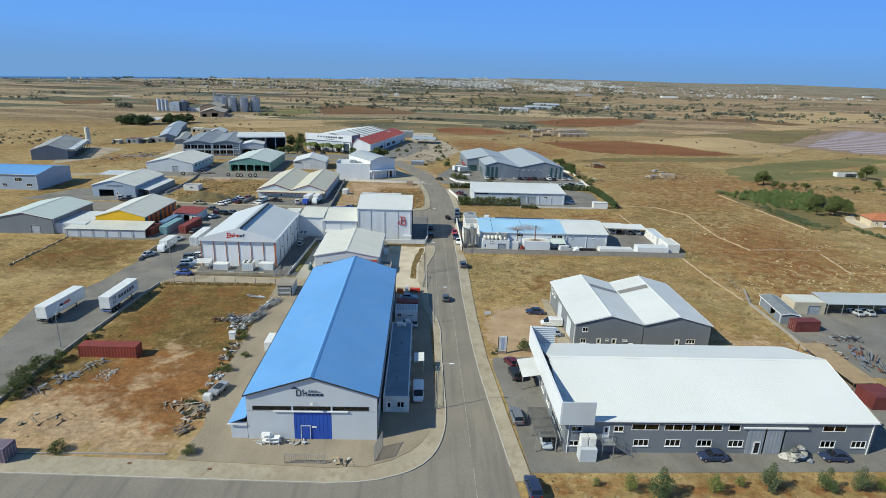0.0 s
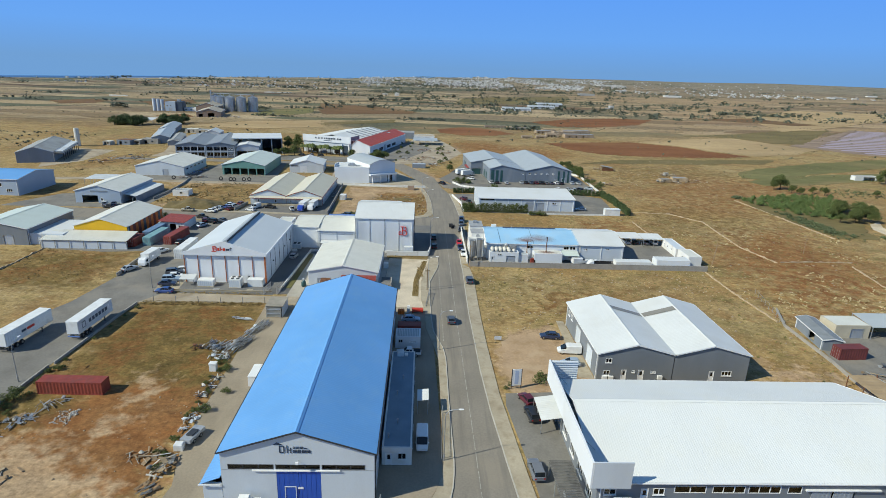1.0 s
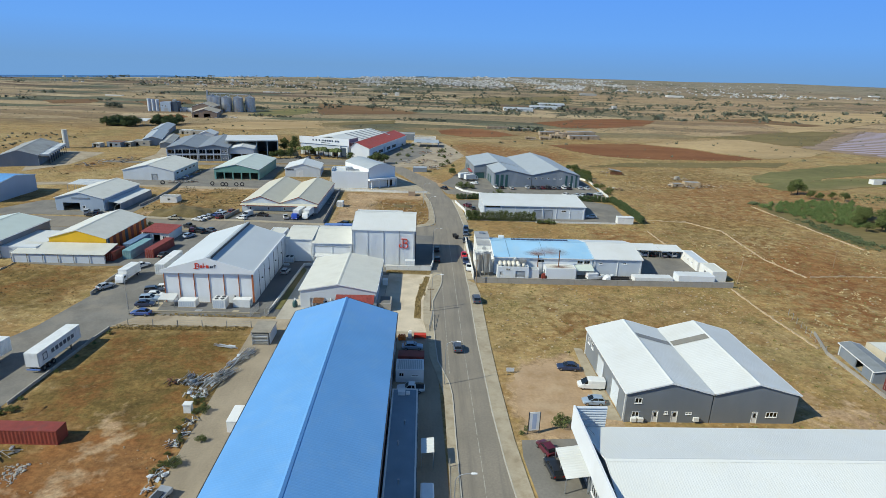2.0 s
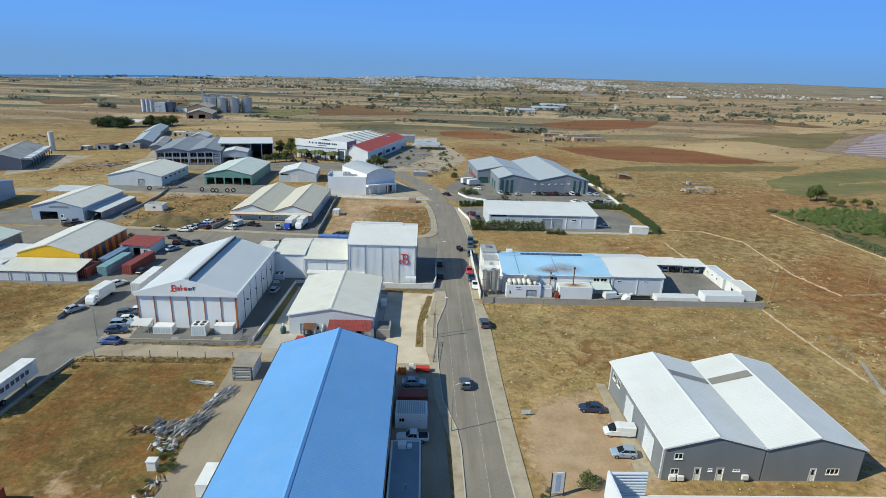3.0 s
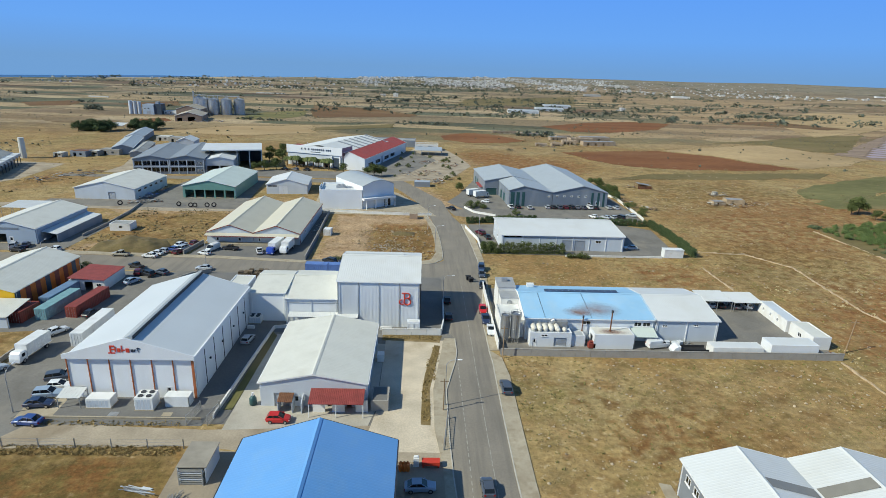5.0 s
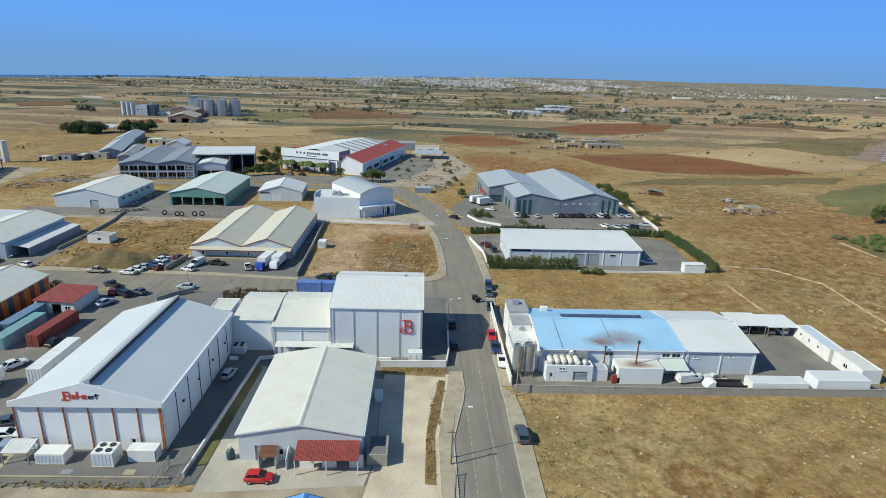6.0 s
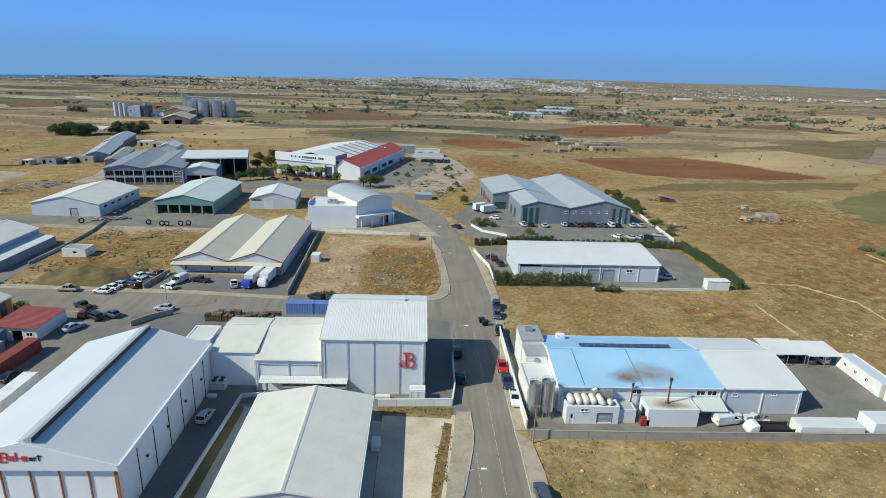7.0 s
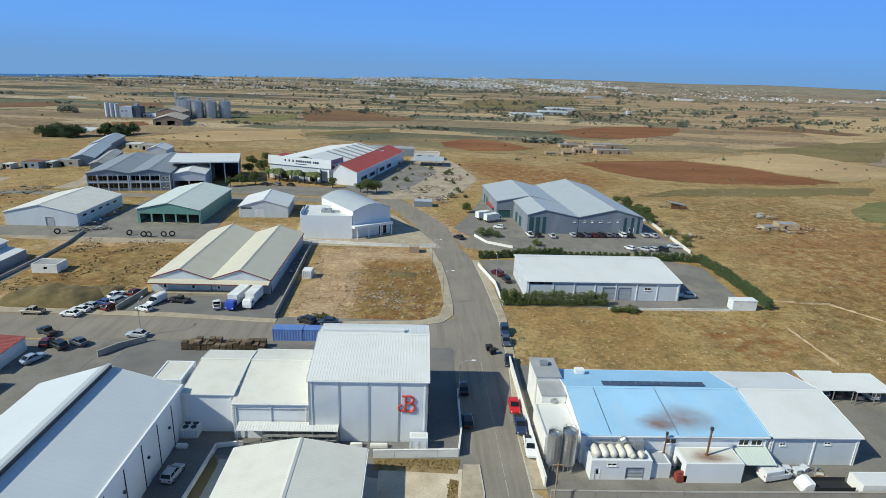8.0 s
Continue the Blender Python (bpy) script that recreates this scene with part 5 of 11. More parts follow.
for u, z in ((1.0, 0.3), (2.2, 0.3), (11.5, 0.5)):
    part("air_unit", Shape().box(u, -0.5, z, u + 0.9, -0.12, z + 0.7), PLASTIC_WHITE, twin_a)

# ---- the cream-roofed hall ----
cream_hall = hall("cream_hall", "pale grey hall with a cream ribbed roof", -29.2, 151.2, -11.7, 174.3, 4.5, 6.1, roof=CREAM_ROOF, wall=PALE_WALL, pitch=0.5, rib=0.006,
                  openings={"front": [(2.2, 4.8, 0, 2.6, "shutter"), (5.4, 6.5, 0, 2.2, "door"), (11.0, 12.0, 0, 2.3, "open"), (14.2, 15.0, 0, 2.3, "open")],
                            "right": [(4 + 5 * i, 5.6 + 5 * i, 2.6, 3.5, "window") for i in range(4)]})
red_canopy = lean_roof("red_canopy", "brick-red tiled canopy over the entrance", -20.8, 147.9, -11.9, 151.1, 2.6, 3.6, "y", TILE_RED, pitch=0.3, post_mat=WHITE_TRIM)
for x in (-20.4, -17.2, -13.4):
    solid("canopy_partition", Shape().box(0, 0, 0, 2.0, 0.12, 2.3), WHITE_PLASTER, "white partition under the red canopy", "partition", (x + 0.05, 149.6, 0), group="canopy partitions")
hood = thing("porch_hood", "rusty sheet porch hood on two side walls", "porch", (-26.0, 149.0, 0))
part("roof_sheet", ribbed(Shape(), (0, 0, 2.2), (2.4, 0, 2.2), (2.4, 2.1, 2.7), (0, 2.1, 2.7), 0.3, 0.03, 0.05), RUST, hood)
part("side_wall", Shape().box(0, 0.2, 0, 0.12, 2.1, 2.2), PALE_WALL, hood)
part("side_wall", Shape().box(2.28, 0.2, 0, 2.4, 2.1, 2.2), PALE_WALL, hood)
solid("partition_wall", Shape().along_x([(0, 0), (2.0, 0), (2.0, 2.6), (0, 1.8)], 0, 0.15), PALE_WALL, "pale side wall of the porch", "wall", (-22.2, 149.1, 0))
gas = thing("green_tank", "dark green bottle-shaped tank", "tank", (-30.6, 151.6, 0))
part("body", Shape().rings([[(r * math.cos(a), r * math.sin(a), z) for a in np.linspace(0, 2 * math.pi, 12, endpoint=False)] for r, z in ((0.55, 0), (0.62, 0.3), (0.6, 1.2), (0.3, 1.7))]), GREEN_STRIPE, gas, smooth=True)
part("neck", Shape().tube((0, 0, 1.7), (0, 0, 2.3), 0.18), WHITE_TRIM, gas)
block("side_store", "low grey store beside the cream hall", -10.9, 150.0, -8.0, 154.5, 2.0, BLOCK_WALL, roof=DARK_YARD, parapet=0.0, category="store")
solid("cooling_unit", Shape().box(0, 0, 0, 1.3, 1.6, 1.5).box(0.1, -0.05, 0.2, 1.2, 0, 1.3), PLASTIC_WHITE, "white wall cooling unit", "air conditioner", (-11.1, 166.5, 0.06))

# ---- the white bakery hall ----
bakery = hall("bakery_hall", "large white panel bakery hall with a grey-white roof", -61.0, 153.3, -40.4, 185.0, 7.6, 10.8, roof=material("pale_grey_roof", (0.6, 0.63, 0.64), 0.45, vary=0.04, grain=0.02, scale=0.1), wall=WHITE_WALL, pitch=0.9, rib=0.006, over=0.1, at=0.49,
              category="bakery", openings={"front": [(1.6, 2.6, 0, 2.2, "door"), (15.6, 16.6, 0, 2.2, "door")], "left": [(6, 10, 0, 4, "shutter"), (18, 22, 0, 4, "shutter")]})
part("front_fascia", Shape().along_y([(-0.35, 7.45), (20.95, 7.45), (20.95, 8.2), (10.1, 11.3), (-0.35, 8.2)], -0.55, -0.3), WHITE_WALL, bakery)
part("fascia_return", Shape().box(20.65, -0.3, 7.2, 20.9, 31.7, 7.9), WHITE_WALL, bakery)
k2 = (10.8 - 7.6) / 10.1
part("ridge_vent", Shape().along_y([(9.0, 10.8 - 1.1 * k2 + 0.12), (11.0, 10.75), (11.0, 11.35), (10.6, 11.42)], 0.3, 31.5), GREY_ROOF, bakery)
# dark strip on the ridge step's right face, standing in for its shadow
part("ridge_vent_louvre", Shape().box(11.01, 0.4, 10.72, 11.06, 31.3, 11.3), DARK_TRIM, bakery)
POST_RED = material("brick_orange_paint", (0.4, 0.12, 0.04), 0.55, vary=0.15, scale=1.5)
for i in range(7):
    x = 20.6 * i / 6
    wide = 0.1 if i < 6 else 0.36
    part("orange_post", Shape().box(min(x, 20.6 - wide + 0.02) - 0.05, -0.16, 0, min(x, 20.6 - wide + 0.02) + wide, -0.01, 7.45), POST_RED, bakery)
for i in range(6):
    part("wall_joint", Shape().box(20.61, 4.6 + 4.6 * i, 0.1, 20.68, 4.74 + 4.6 * i, 7.0), DARK_TRIM, bakery)
for i in range(4):
    part("wall_lamp", Shape().box(20.62, 6.6 + 6.5 * i, 3.9, 20.9, 6.9 + 6.5 * i, 4.2), DARK_TRIM, bakery)
bars(bakery, "sign", [(7.6, 7.9, 7.85, 9.2), (7.85, 8.95, 8.4, 9.2), (7.85, 8.4, 8.4, 8.6), (7.3, 7.75, 8.4, 7.95), (8.4, 8.0, 8.6, 9.0), (8.8, 8.0, 9.3, 8.7), (9.45, 8.0, 9.62, 9.2), (9.62, 8.3, 10.0, 8.5), (10.15, 8.0, 10.75, 8.7)], LOGO_RED,
     pose(0, -0.55, 0.8), "red script company sign in plain raised shapes")
bars(bakery, "sign_second", [(11.0, 8.05, 11.4, 8.55), (11.5, 8.05, 11.65, 8.55), (11.65, 8.4, 11.85, 8.55), (12.05, 8.05, 12.18, 8.9), (11.9, 8.6, 12.45, 8.75)], LOGO_DARK, pose(0, -0.55, 0.8))


def chiller(x, y, w, d, h, fans, label):
    top = thing("chiller", label, "chiller", (x, y, 0.06), group="bakery chillers")
    part("casing", Shape().box(0, 0, 0.15, w, d, h), PLASTIC_WHITE, top)
    part("plinth", Shape().box(-0.1, -0.1, 0, w + 0.1, d + 0.1, 0.15), CONCRETE, top)
    for i in range(int(w / 0.5)):
        part("louvre", Shape().box(0.1 + 0.5 * i, -0.03, 0.3, 0.5 + 0.5 * i, 0, h - 0.25), PALE_WALL, top)
    for i in range(fans):
        u, v = w * (0.27 + 0.46 * (i % 2)), d * (0.27 + 0.46 * (i // 2))
        ring = [(0.42 * math.cos(a), 0.42 * math.sin(a)) for a in np.linspace(0, 2 * math.pi, 14, endpoint=False)]
        part("fan_housing", Shape().prism([(u + p, v + q) for p, q in ring], h, h + 0.12), DARK_TRIM, top)
    return top


chiller(-48.9, 149.4, 2.9, 2.6, 2.3, 4, "white chiller unit with four dark fan openings")
chiller(-56.9, 149.9, 3.9, 2.2, 1.7, 0, "long white plant cabinet with louvred doors")
chiller(-40.3, 182.6, 2.6, 2.2, 1.6, 4, "white chiller unit with four dark fan openings")
solid("white_tank_rack", Shape().box(0, 0, 0, 4.0, 0.1, 1.7).box(0, 0, 1.7, 4.0, 1.9, 1.85).box(0, 1.8, 0, 4.0, 1.9, 1.7).box(0, 0, 0, 0.1, 1.9, 1.7).box(3.9, 0, 0, 4.0, 1.9, 1.7), CONTAINER_WHITE, "white skip-like plant enclosure", "enclosure", (-44.7, 150.6, 0.06))
lean_roof("white_lean_canopy", "white sheet lean-to canopy over stacked goods", -61.4, 149.8, -57.7, 152.4, 2.0, 2.5, "y", WHITE_ROOF)

# ---- the linked white buildings ----
hall("link_building", "white linking building with a cream roof", -40.2, 184.4, -32.5, 197.0, 6.7, 7.6, "x", CREAM_ROOF, WHITE_WALL, at=0.72, eave2=7.2, over=0.15, rib=0.004, group="linked white buildings", category="building")
link_b = hall("link_building", "white linking building with a cream roof", -32.3, 182.9, -21.0, 198.0, 6.1, 7.5, "x", CREAM_ROOF, WHITE_WALL, at=0.7, eave2=7.0, over=0.15, rib=0.004, group="linked white buildings", category="building")
for x in (0.1, 5.6, 10.9):
    part("wall_post", Shape().box(x, -0.12, 0, x + 0.18, -0.01, 6.0), PALE_WALL, link_b)
part("wall_rail", Shape().box(0, -0.1, 5.1, 11.2, -0.01, 5.2), GREY_TRIM, link_b)
block("link_store", "small white store with a grey flat roof", -45.5, 186.5, -41.0, 192.5, 7.6, WHITE_WALL, roof=CREAM_ROOF, parapet=0.1)
lean_roof("loading_canopy", "white sheet canopy over the loading rack", -31.4, 180.9, -16.4, 182.7, 2.7, 3.1, "y", WHITE_ROOF, pitch=0.4)
rack = thing("pallet_rack", "grey steel storage rack under the canopy", "rack", (-27.5, 180.6, 0))
for i in range(9):
    part("upright", Shape().box(1.35 * i, 0, 0, 1.35 * i + 0.1, 0.1, 2.0), GREY_TRIM, rack)
for z in (0.5, 1.2, 1.9):
    part("shelf", Shape().box(0, 0.0, z, 10.9, 1.2, z + 0.06), JUNK_GREY, rack)
tall = hall("tall_white_building", "tall white corrugated building with a painted emblem", -20.8, 182.2, -3.1, 198.2, 10.6, 13.0, "x", WHITE_ROOF, WHITE_WALL, at=0.66, eave2=12.0, pitch=0.45, over=0.2, category="building",
            openings={"right": [(5, 8.5, 0, 4.2, "shutter"), (11, 12, 0, 2.2, "door")]})
face = Shape()
for k in range(4):
    for i in range(14):
        u = 0.12 + 4.42 * k + 0.3 * i
        face.box(u, -0.022, 0.1, u + 0.2, -0.004, 10.5)
part("wall_ribs", face, WHITE_WALL, tall)
for k in range(5):
    u = min(4.42 * k, 17.58)
    part("wall_joint", Shape().box(u - 0.02, -0.12, 0.05, u + 0.1, -0.055, 10.5), GREY_TRIM, tall)
part("roof_step", Shape().along_x([(11.2, 12.9), (12.4, 12.75), (12.4, 13.35), (11.2, 13.35)], 0.4, 13.8), WHITE_ROOF, tall)


def emblem(parent, u, z, k):
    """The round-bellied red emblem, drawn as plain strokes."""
    s = Shape()

    def stroke(pts, r):
        for (a, b), (c, d) in zip(pts, pts[1:]):
            s.tube((u + a * k, -0.14, z + b * k), (u + c * k, -0.14, z + d * k), r * k, 6)
    stroke([(0.1, 3.9), (0.1, 0.4)], 0.2)
    arc = lambda cx, cz, r, a0, a1: [(cx + r * math.cos(t), cz + r * math.sin(t)) for t in np.linspace(radians(a0), radians(a1), 10)]
    stroke([(-0.7, 3.9), (1.0, 3.9)] + arc(1.0, 3.1, 0.8, 90, -90), 0.2)
    stroke([(0.1, 2.2), (1.1, 2.2)] + arc(1.0, 1.1, 1.05, 80, -180), 0.22)
    stroke(arc(-0.6, 1.0, 0.8, 100, 300), 0.2)
    return part("emblem", s, LOGO_RED, parent, "red painted company emblem")


emblem(tall, 14.3, 5.4, 0.7)
block("entry_shed", "small white shed against the tall building", -5.7, 180.0, -3.0, 181.5, 2.3, WHITE_WALL, roof=WHITE_ROOF, parapet=0.0, openings={"front": [(0.2, 1.3, 0.1, 2.0, "door"), (1.4, 2.5, 0.1, 2.0, "door")]}, category="shed")
side_rack = thing("cable_frame", "dark steel service frame on the building side", "frame", (-3.0, 184.0, 0))
for y in (0, 4, 8, 12):
    part("upright", Shape().box(0, y, 0, 0.12, y + 0.12, 11.0), DARK_TRIM, side_rack)
for z in (3, 6, 9):
    part("rail", Shape().box(0.13, 0, z, 0.2, 12.1, z + 0.1), DARK_TRIM, side_rack)


def low_wall(name, line, high, mat, label, thick=0.22, cap=None, piece=3.0):
    """A boundary wall along a line, in bays with small piers."""
    top = thing(name, label, "wall", (line[0][0], line[0][1], 0))
    for (ax, ay), (bx, by) in zip(line, line[1:]):
        length, turn = math.hypot(bx - ax, by - ay), math.degrees(math.atan2(by - ay, bx - ax))
        n = max(1, round(length / piece))
        m = pose(ax - line[0][0], ay - line[0][1], 0, 0, 0, turn)
        for i in range(n):
            place_on(part("bay", Shape().box(length * i / n + 0.02, -thick / 2, -0.1, length * (i + 1) / n - 0.02, thick / 2, high), mat, top), m)
        s = Shape()
        s.box(-0.02, -thick / 2 - 0.03, high, length + 0.02, thick / 2 + 0.03, high + 0.07)
        place_on(part("coping", s, cap or mat, top), m)
    return top


low_wall("boundary_wall", [(-11.0, 178.5), (1.6, 178.9), (2.3, 184.0), (2.5, 195.5)], 1.3, WHITE_PLASTER, "white plastered boundary wall")
low_wall("boundary_wall", [(-35.8, 147.5), (-35.0, 165), (-34.2, 180.5), (-30.5, 181.2)], 0.7, WHITE_PLASTER, "low white wall along the bakery alley")
low_wall("boundary_wall", [(-63, 147.2), (-50, 147.1), (-37.6, 147.1)], 0.35, CONCRETE, "low concrete kerb wall before the bakery")
sheet("verge_alley", [(-35.0, 150), (-33.6, 150), (-32.8, 177), (-34.2, 179)], CROP, "grassy strip along the alley wall", "verge", 0.09)

# ---- the factory with the pale blue roof ----
fac = "factory halls"
fac_a = hall("factory_hall", "white factory hall with a faded pale blue roof", 19.4, 177.5, 47.3, 196.0, 5.0, 6.7, "x", SKY_ROOF, WHITE_WALL, at=0.55, pitch=0.5, rib=0.004, group=fac, category="factory",
             openings={"front": [(12.2, 14.0, 3.6, 4.5, "window"), (23.4, 25.0, 3.4, 4.4, "window"), (25.3, 27.0, 3.4, 4.4, "window")]})
fac_b = hall("factory_hall", "pale grey factory hall with a white ribbed roof", 47.5, 177.5, 61.3, 196.0, 5.0, 6.7, "x", WHITE_ROOF, PALE_WALL, at=0.55, pitch=0.4, rib=0.006, group=fac, category="factory",
             openings={"front": [(1.6, 2.6, 3.4, 3.9, "window"), (8.4, 9.4, 3.6, 4.1, "window")]})
for x in (0.05, 6.8, 13.5):
    part("wall_post", Shape().box(x, -0.12, 0, x + 0.22, -0.01, 4.9), WHITE_TRIM, fac_b)
for i in range(12):
    part("solar_panel", Shape().along_x([(10.7, 6.86), (11.7, 6.98), (11.7, 7.03), (10.7, 6.91)], 6.0 + 1.42 * i, 7.36 + 1.42 * i), SOLAR, fac_a, "dark solar panel")
for x in (4.1, 14.1):
    part("roof_seam", Shape().face((x, 0.0, 5.165), (x + 0.07, 0.0, 5.165), (x + 0.07, 10.1, 6.865), (x, 10.1, 6.865)), DARK_TRIM, fac_a)
part("fascia", Shape().box(0, -0.3, 4.6, 27.9, -0.25, 4.95), PALE_WALL, fac_a)
ks = 1.7 / 10.175


def rust_film():
    """Brown chimney rust that thins out from the middle."""
    m = bpy.data.materials.new("thin_rust_film")
    m.use_nodes = True
    n, l = m.node_tree.nodes, m.node_tree.links
    b = n["Principled BSDF"]
    b.inputs["Base Color"].default_value, b.inputs["Roughness"].default_value = (0.33, 0.18, 0.125, 1), 0.8
    g = n.new("ShaderNodeTexCoord")
    fall = n.new("ShaderNodeTexGradient")
    fall.gradient_type = "SPHERICAL"
    blot = n.new("ShaderNodeTexNoise")
    blot.inputs["Scale"].default_value, blot.inputs["Detail"].default_value = 2.2, 6.0
    times = n.new("ShaderNodeMath")
    times.operation = "MULTIPLY"
    l.new(g.outputs["Object"], fall.inputs["Vector"])
    l.new(g.outputs["Object"], blot.inputs["Vector"])
    l.new(fall.outputs["Fac"], times.inputs[0])
    l.new(blot.outputs["Fac"], times.inputs[1])
    l.new(times.outputs[0], b.inputs["Alpha"])
    return m


RUST_FILM = rust_film()
for k, (u, v, ru, rv) in enumerate(((11.4, 2.3, 3.4, 2.0), (12.2, 1.8, 2.2, 1.5), (16.0, 3.2, 6.0, 3.4))):
    disc = [(math.cos(2 * math.pi * i / 24), math.sin(2 * math.pi * i / 24), 0) for i in range(24)]
    film = part("rust_smear", Shape().face(*disc), RUST_FILM, fac_a, "brown rust smear on the roof")
    film.matrix_basis = pose(u, v, 5.0 + v * ks + 0.2 + 0.02 * k, math.degrees(math.atan(ks))) @ Matrix.Diagonal((ru, rv, 1, 1))
block("factory_tower", "white plastered stair tower with a grey roof", 15.2, 191.2, 19.3, 197.4, 6.2, WHITE_PLASTER, roof=GREY_ROOF, parapet=0.1, category="tower", group="factory towers")
tower = block("factory_tower", "white plastered stair tower with a round fan", 15.4, 187.2, 19.3, 191.1, 5.2, WHITE_PLASTER, roof=GREY_ROOF, parapet=0.1, category="tower", group="factory towers")
part("fan_cowl", Shape().tube((2.0, -0.12, 4.35), (2.0, 0.0, 4.35), 0.6, 16).tube((2.0, -0.25, 4.35), (2.0, -0.121, 4.35), 0.4, 12), GREY_TRIM, tower)
part("pipe", Shape().box(1.7, -0.1, 3.82, 1.85, -0.01, 4.3).box(2.1, -0.1, 3.82, 2.25, -0.01, 4.3), DARK_TRIM, tower)
side = block("side_building", "low white side building with a white roof", 14.2, 178.4, 19.3, 187.1, 3.8, WHITE_PLASTER, roof=WHITE_ROOF, parapet=0.2, category="building")
block("process_building", "white flat-roofed process building", 19.9, 174.0, 28.6, 177.3, 3.2, WHITE_WALL, roof=PALE_WALL, parapet=0.1, category="building",
               openings={"front": [(0.5, 1.4, 0, 2.1, "door"), (2.3, 3.6, 2.4, 2.9, "window"), (5.0, 7.6, 0.3, 2.2, "shutter")]})
low = block("pump_store", "low white pump store", 28.7, 174.4, 31.6, 177.3, 2.4, WHITE_WALL, roof=GREY_ROOF, parapet=0.05, category="store")
boiler = block("boiler_house", "white boiler house with a rust-stained cream roof", 33.2, 173.4, 41.6, 177.2, 3.3, WHITE_WALL, roof=CREAM_ROOF, parapet=0.0, category="boiler house", openings={"left": [(0.8, 2.6, 0, 2.4, "open")]})
for k, (u, v, ru, rv) in enumerate(((3.7, 1.8, 2.6, 1.7), (4.2, 1.2, 3.6, 1.2))):
    film = part("rust_streak", Shape().face(*disc), RUST_FILM, boiler, "rust-brown stain round the chimney")
    film.matrix_basis = pose(u, v, 3.32 + 0.01 * k) @ Matrix.Diagonal((ru, rv, 1, 1))
for x, y, z0, z1, r in ((31.5, 176.9, 2.4, 5.6, 0.11), (37.0, 175.3, 3.3, 7.6, 0.14)):
    ch = thing("chimney", "thin rusty steel chimney with a cap", "chimney", (x, y, z0), group="boiler chimneys")
    part("flue", Shape().tube((0, 0, 0), (0, 0, z1 - z0), r, 10), RUST, ch)
    part("cap", Shape().tube((0, 0, z1 - z0 - 0.1), (0, 0, z1 - z0 + 0.35), r * 1.8, 10), DARK_TRIM, ch)
    part("collar", Shape().tube((0, 0, 0), (0, 0, 0.12), r * 2, 10), RUST, ch)
TOWER_ROOF = material("grey_tower_sheet", (0.33, 0.34, 0.35), 0.6, vary=0.1, scale=0.4)
for x, y, w, d, z in ((15.1, 191.1, 4.3, 6.4, 6.32), (15.3, 187.1, 4.1, 3.95, 5.32)):
    cap = solid("tower_cap", Shape().rings([[(0, 0, 0), (w, 0, 0), (w, d, 0.0), (0, d, 0.0)], [(0, 0, 0.16), (w, 0, 0.16), (w, d, 0.3), (0, d, 0.3)]]), TOWER_ROOF, "grey sheet roof laid on the stair tower", "roof", (x, y, z), group="tower roofs")
solid("roof_unit", Shape().box(0, 0, 0, 1.4, 1.0, 0.7).box(0.15, -0.05, 0.1, 1.25, 0, 0.6), GREY_TRIM, "grey cooling unit on the tower roof", "air conditioner", (16.4, 194.6, 6.55))
solid("roof_unit", Shape().box(0, 0, 0, 1.6, 1.1, 0.8).box(0.2, -0.05, 0.1, 1.4, 0, 0.7), PLASTIC_WHITE, "white cooling unit on the blue roof", "air conditioner", (22.4, 193.6, 5.6))
pipes = thing("process_pipes", "grey pipes and ducts along the process building roof", "pipes", (19.9, 176.3, 3.2))
for k in range(4):
    part("pipe_run", Shape().tube((0.4 + 0.5 * k, 0.3 + 0.18 * k, 0.25 + 0.22 * k), (8.4, 0.3 + 0.18 * k, 0.25 + 0.22 * k), 0.07, 6), GREY_TRIM if k % 2 else STEEL_TANK, pipes)
for k in range(7):
    part("pipe_drop", Shape().tube((1.0 + 1.15 * k, 0.5, 0.0), (1.0 + 1.15 * k, 0.5, 1.3 + 0.2 * (k % 3)), 0.06, 6), GREY_TRIM, pipes)
part("duct_box", Shape().box(5.6, 0.2, 0, 7.0, 0.9, 1.5).box(7.2, 0.2, 0, 7.9, 0.9, 1.1), GREY_TRIM, pipes)
solid("compressor", Shape().box(0, 0, 0.1, 1.4, 1.0, 1.2).tube((0.2, 0.5, 1.4), (1.2, 0.5, 1.4), 0.28, 10).box(0.1, 0.1, 0, 0.3, 0.9, 0.1).box(1.1, 0.1, 0, 1.3, 0.9, 0.1), CONTAINER_RED, "rust-red compressor beside the boiler house", "compressor", (32.2, 173.4, 0.06))
for k in range(3):
    solid("white_bin", Shape().prism([(0, 0), (0.9, 0), (0.9, 0.9), (0, 0.9)], 0, 0.7).box(-0.05, -0.05, 0.7, 0.95, 0.95, 0.76), PALE_WALL, "grey-white plastic bin in the factory yard", "bin", (49.5 + 1.5 * k, 175.6 - 0.4 * (k % 2), 0.06), 12 * k, "yard bins")
lean_roof("plant_canopy", "pale green sheet canopy beside the boiler house", 42.0, 174.2, 47.0, 177.3, 2.5, 3.3, "y", MINT_ROOF)


CREAM_TANK = material("aged_cream_plastic", (0.66, 0.63, 0.55), 0.5, vary=0.08, scale=0.8, stain=(0.5, 0.45, 0.36), stain_amount=0.5, stain_scale=0.9)


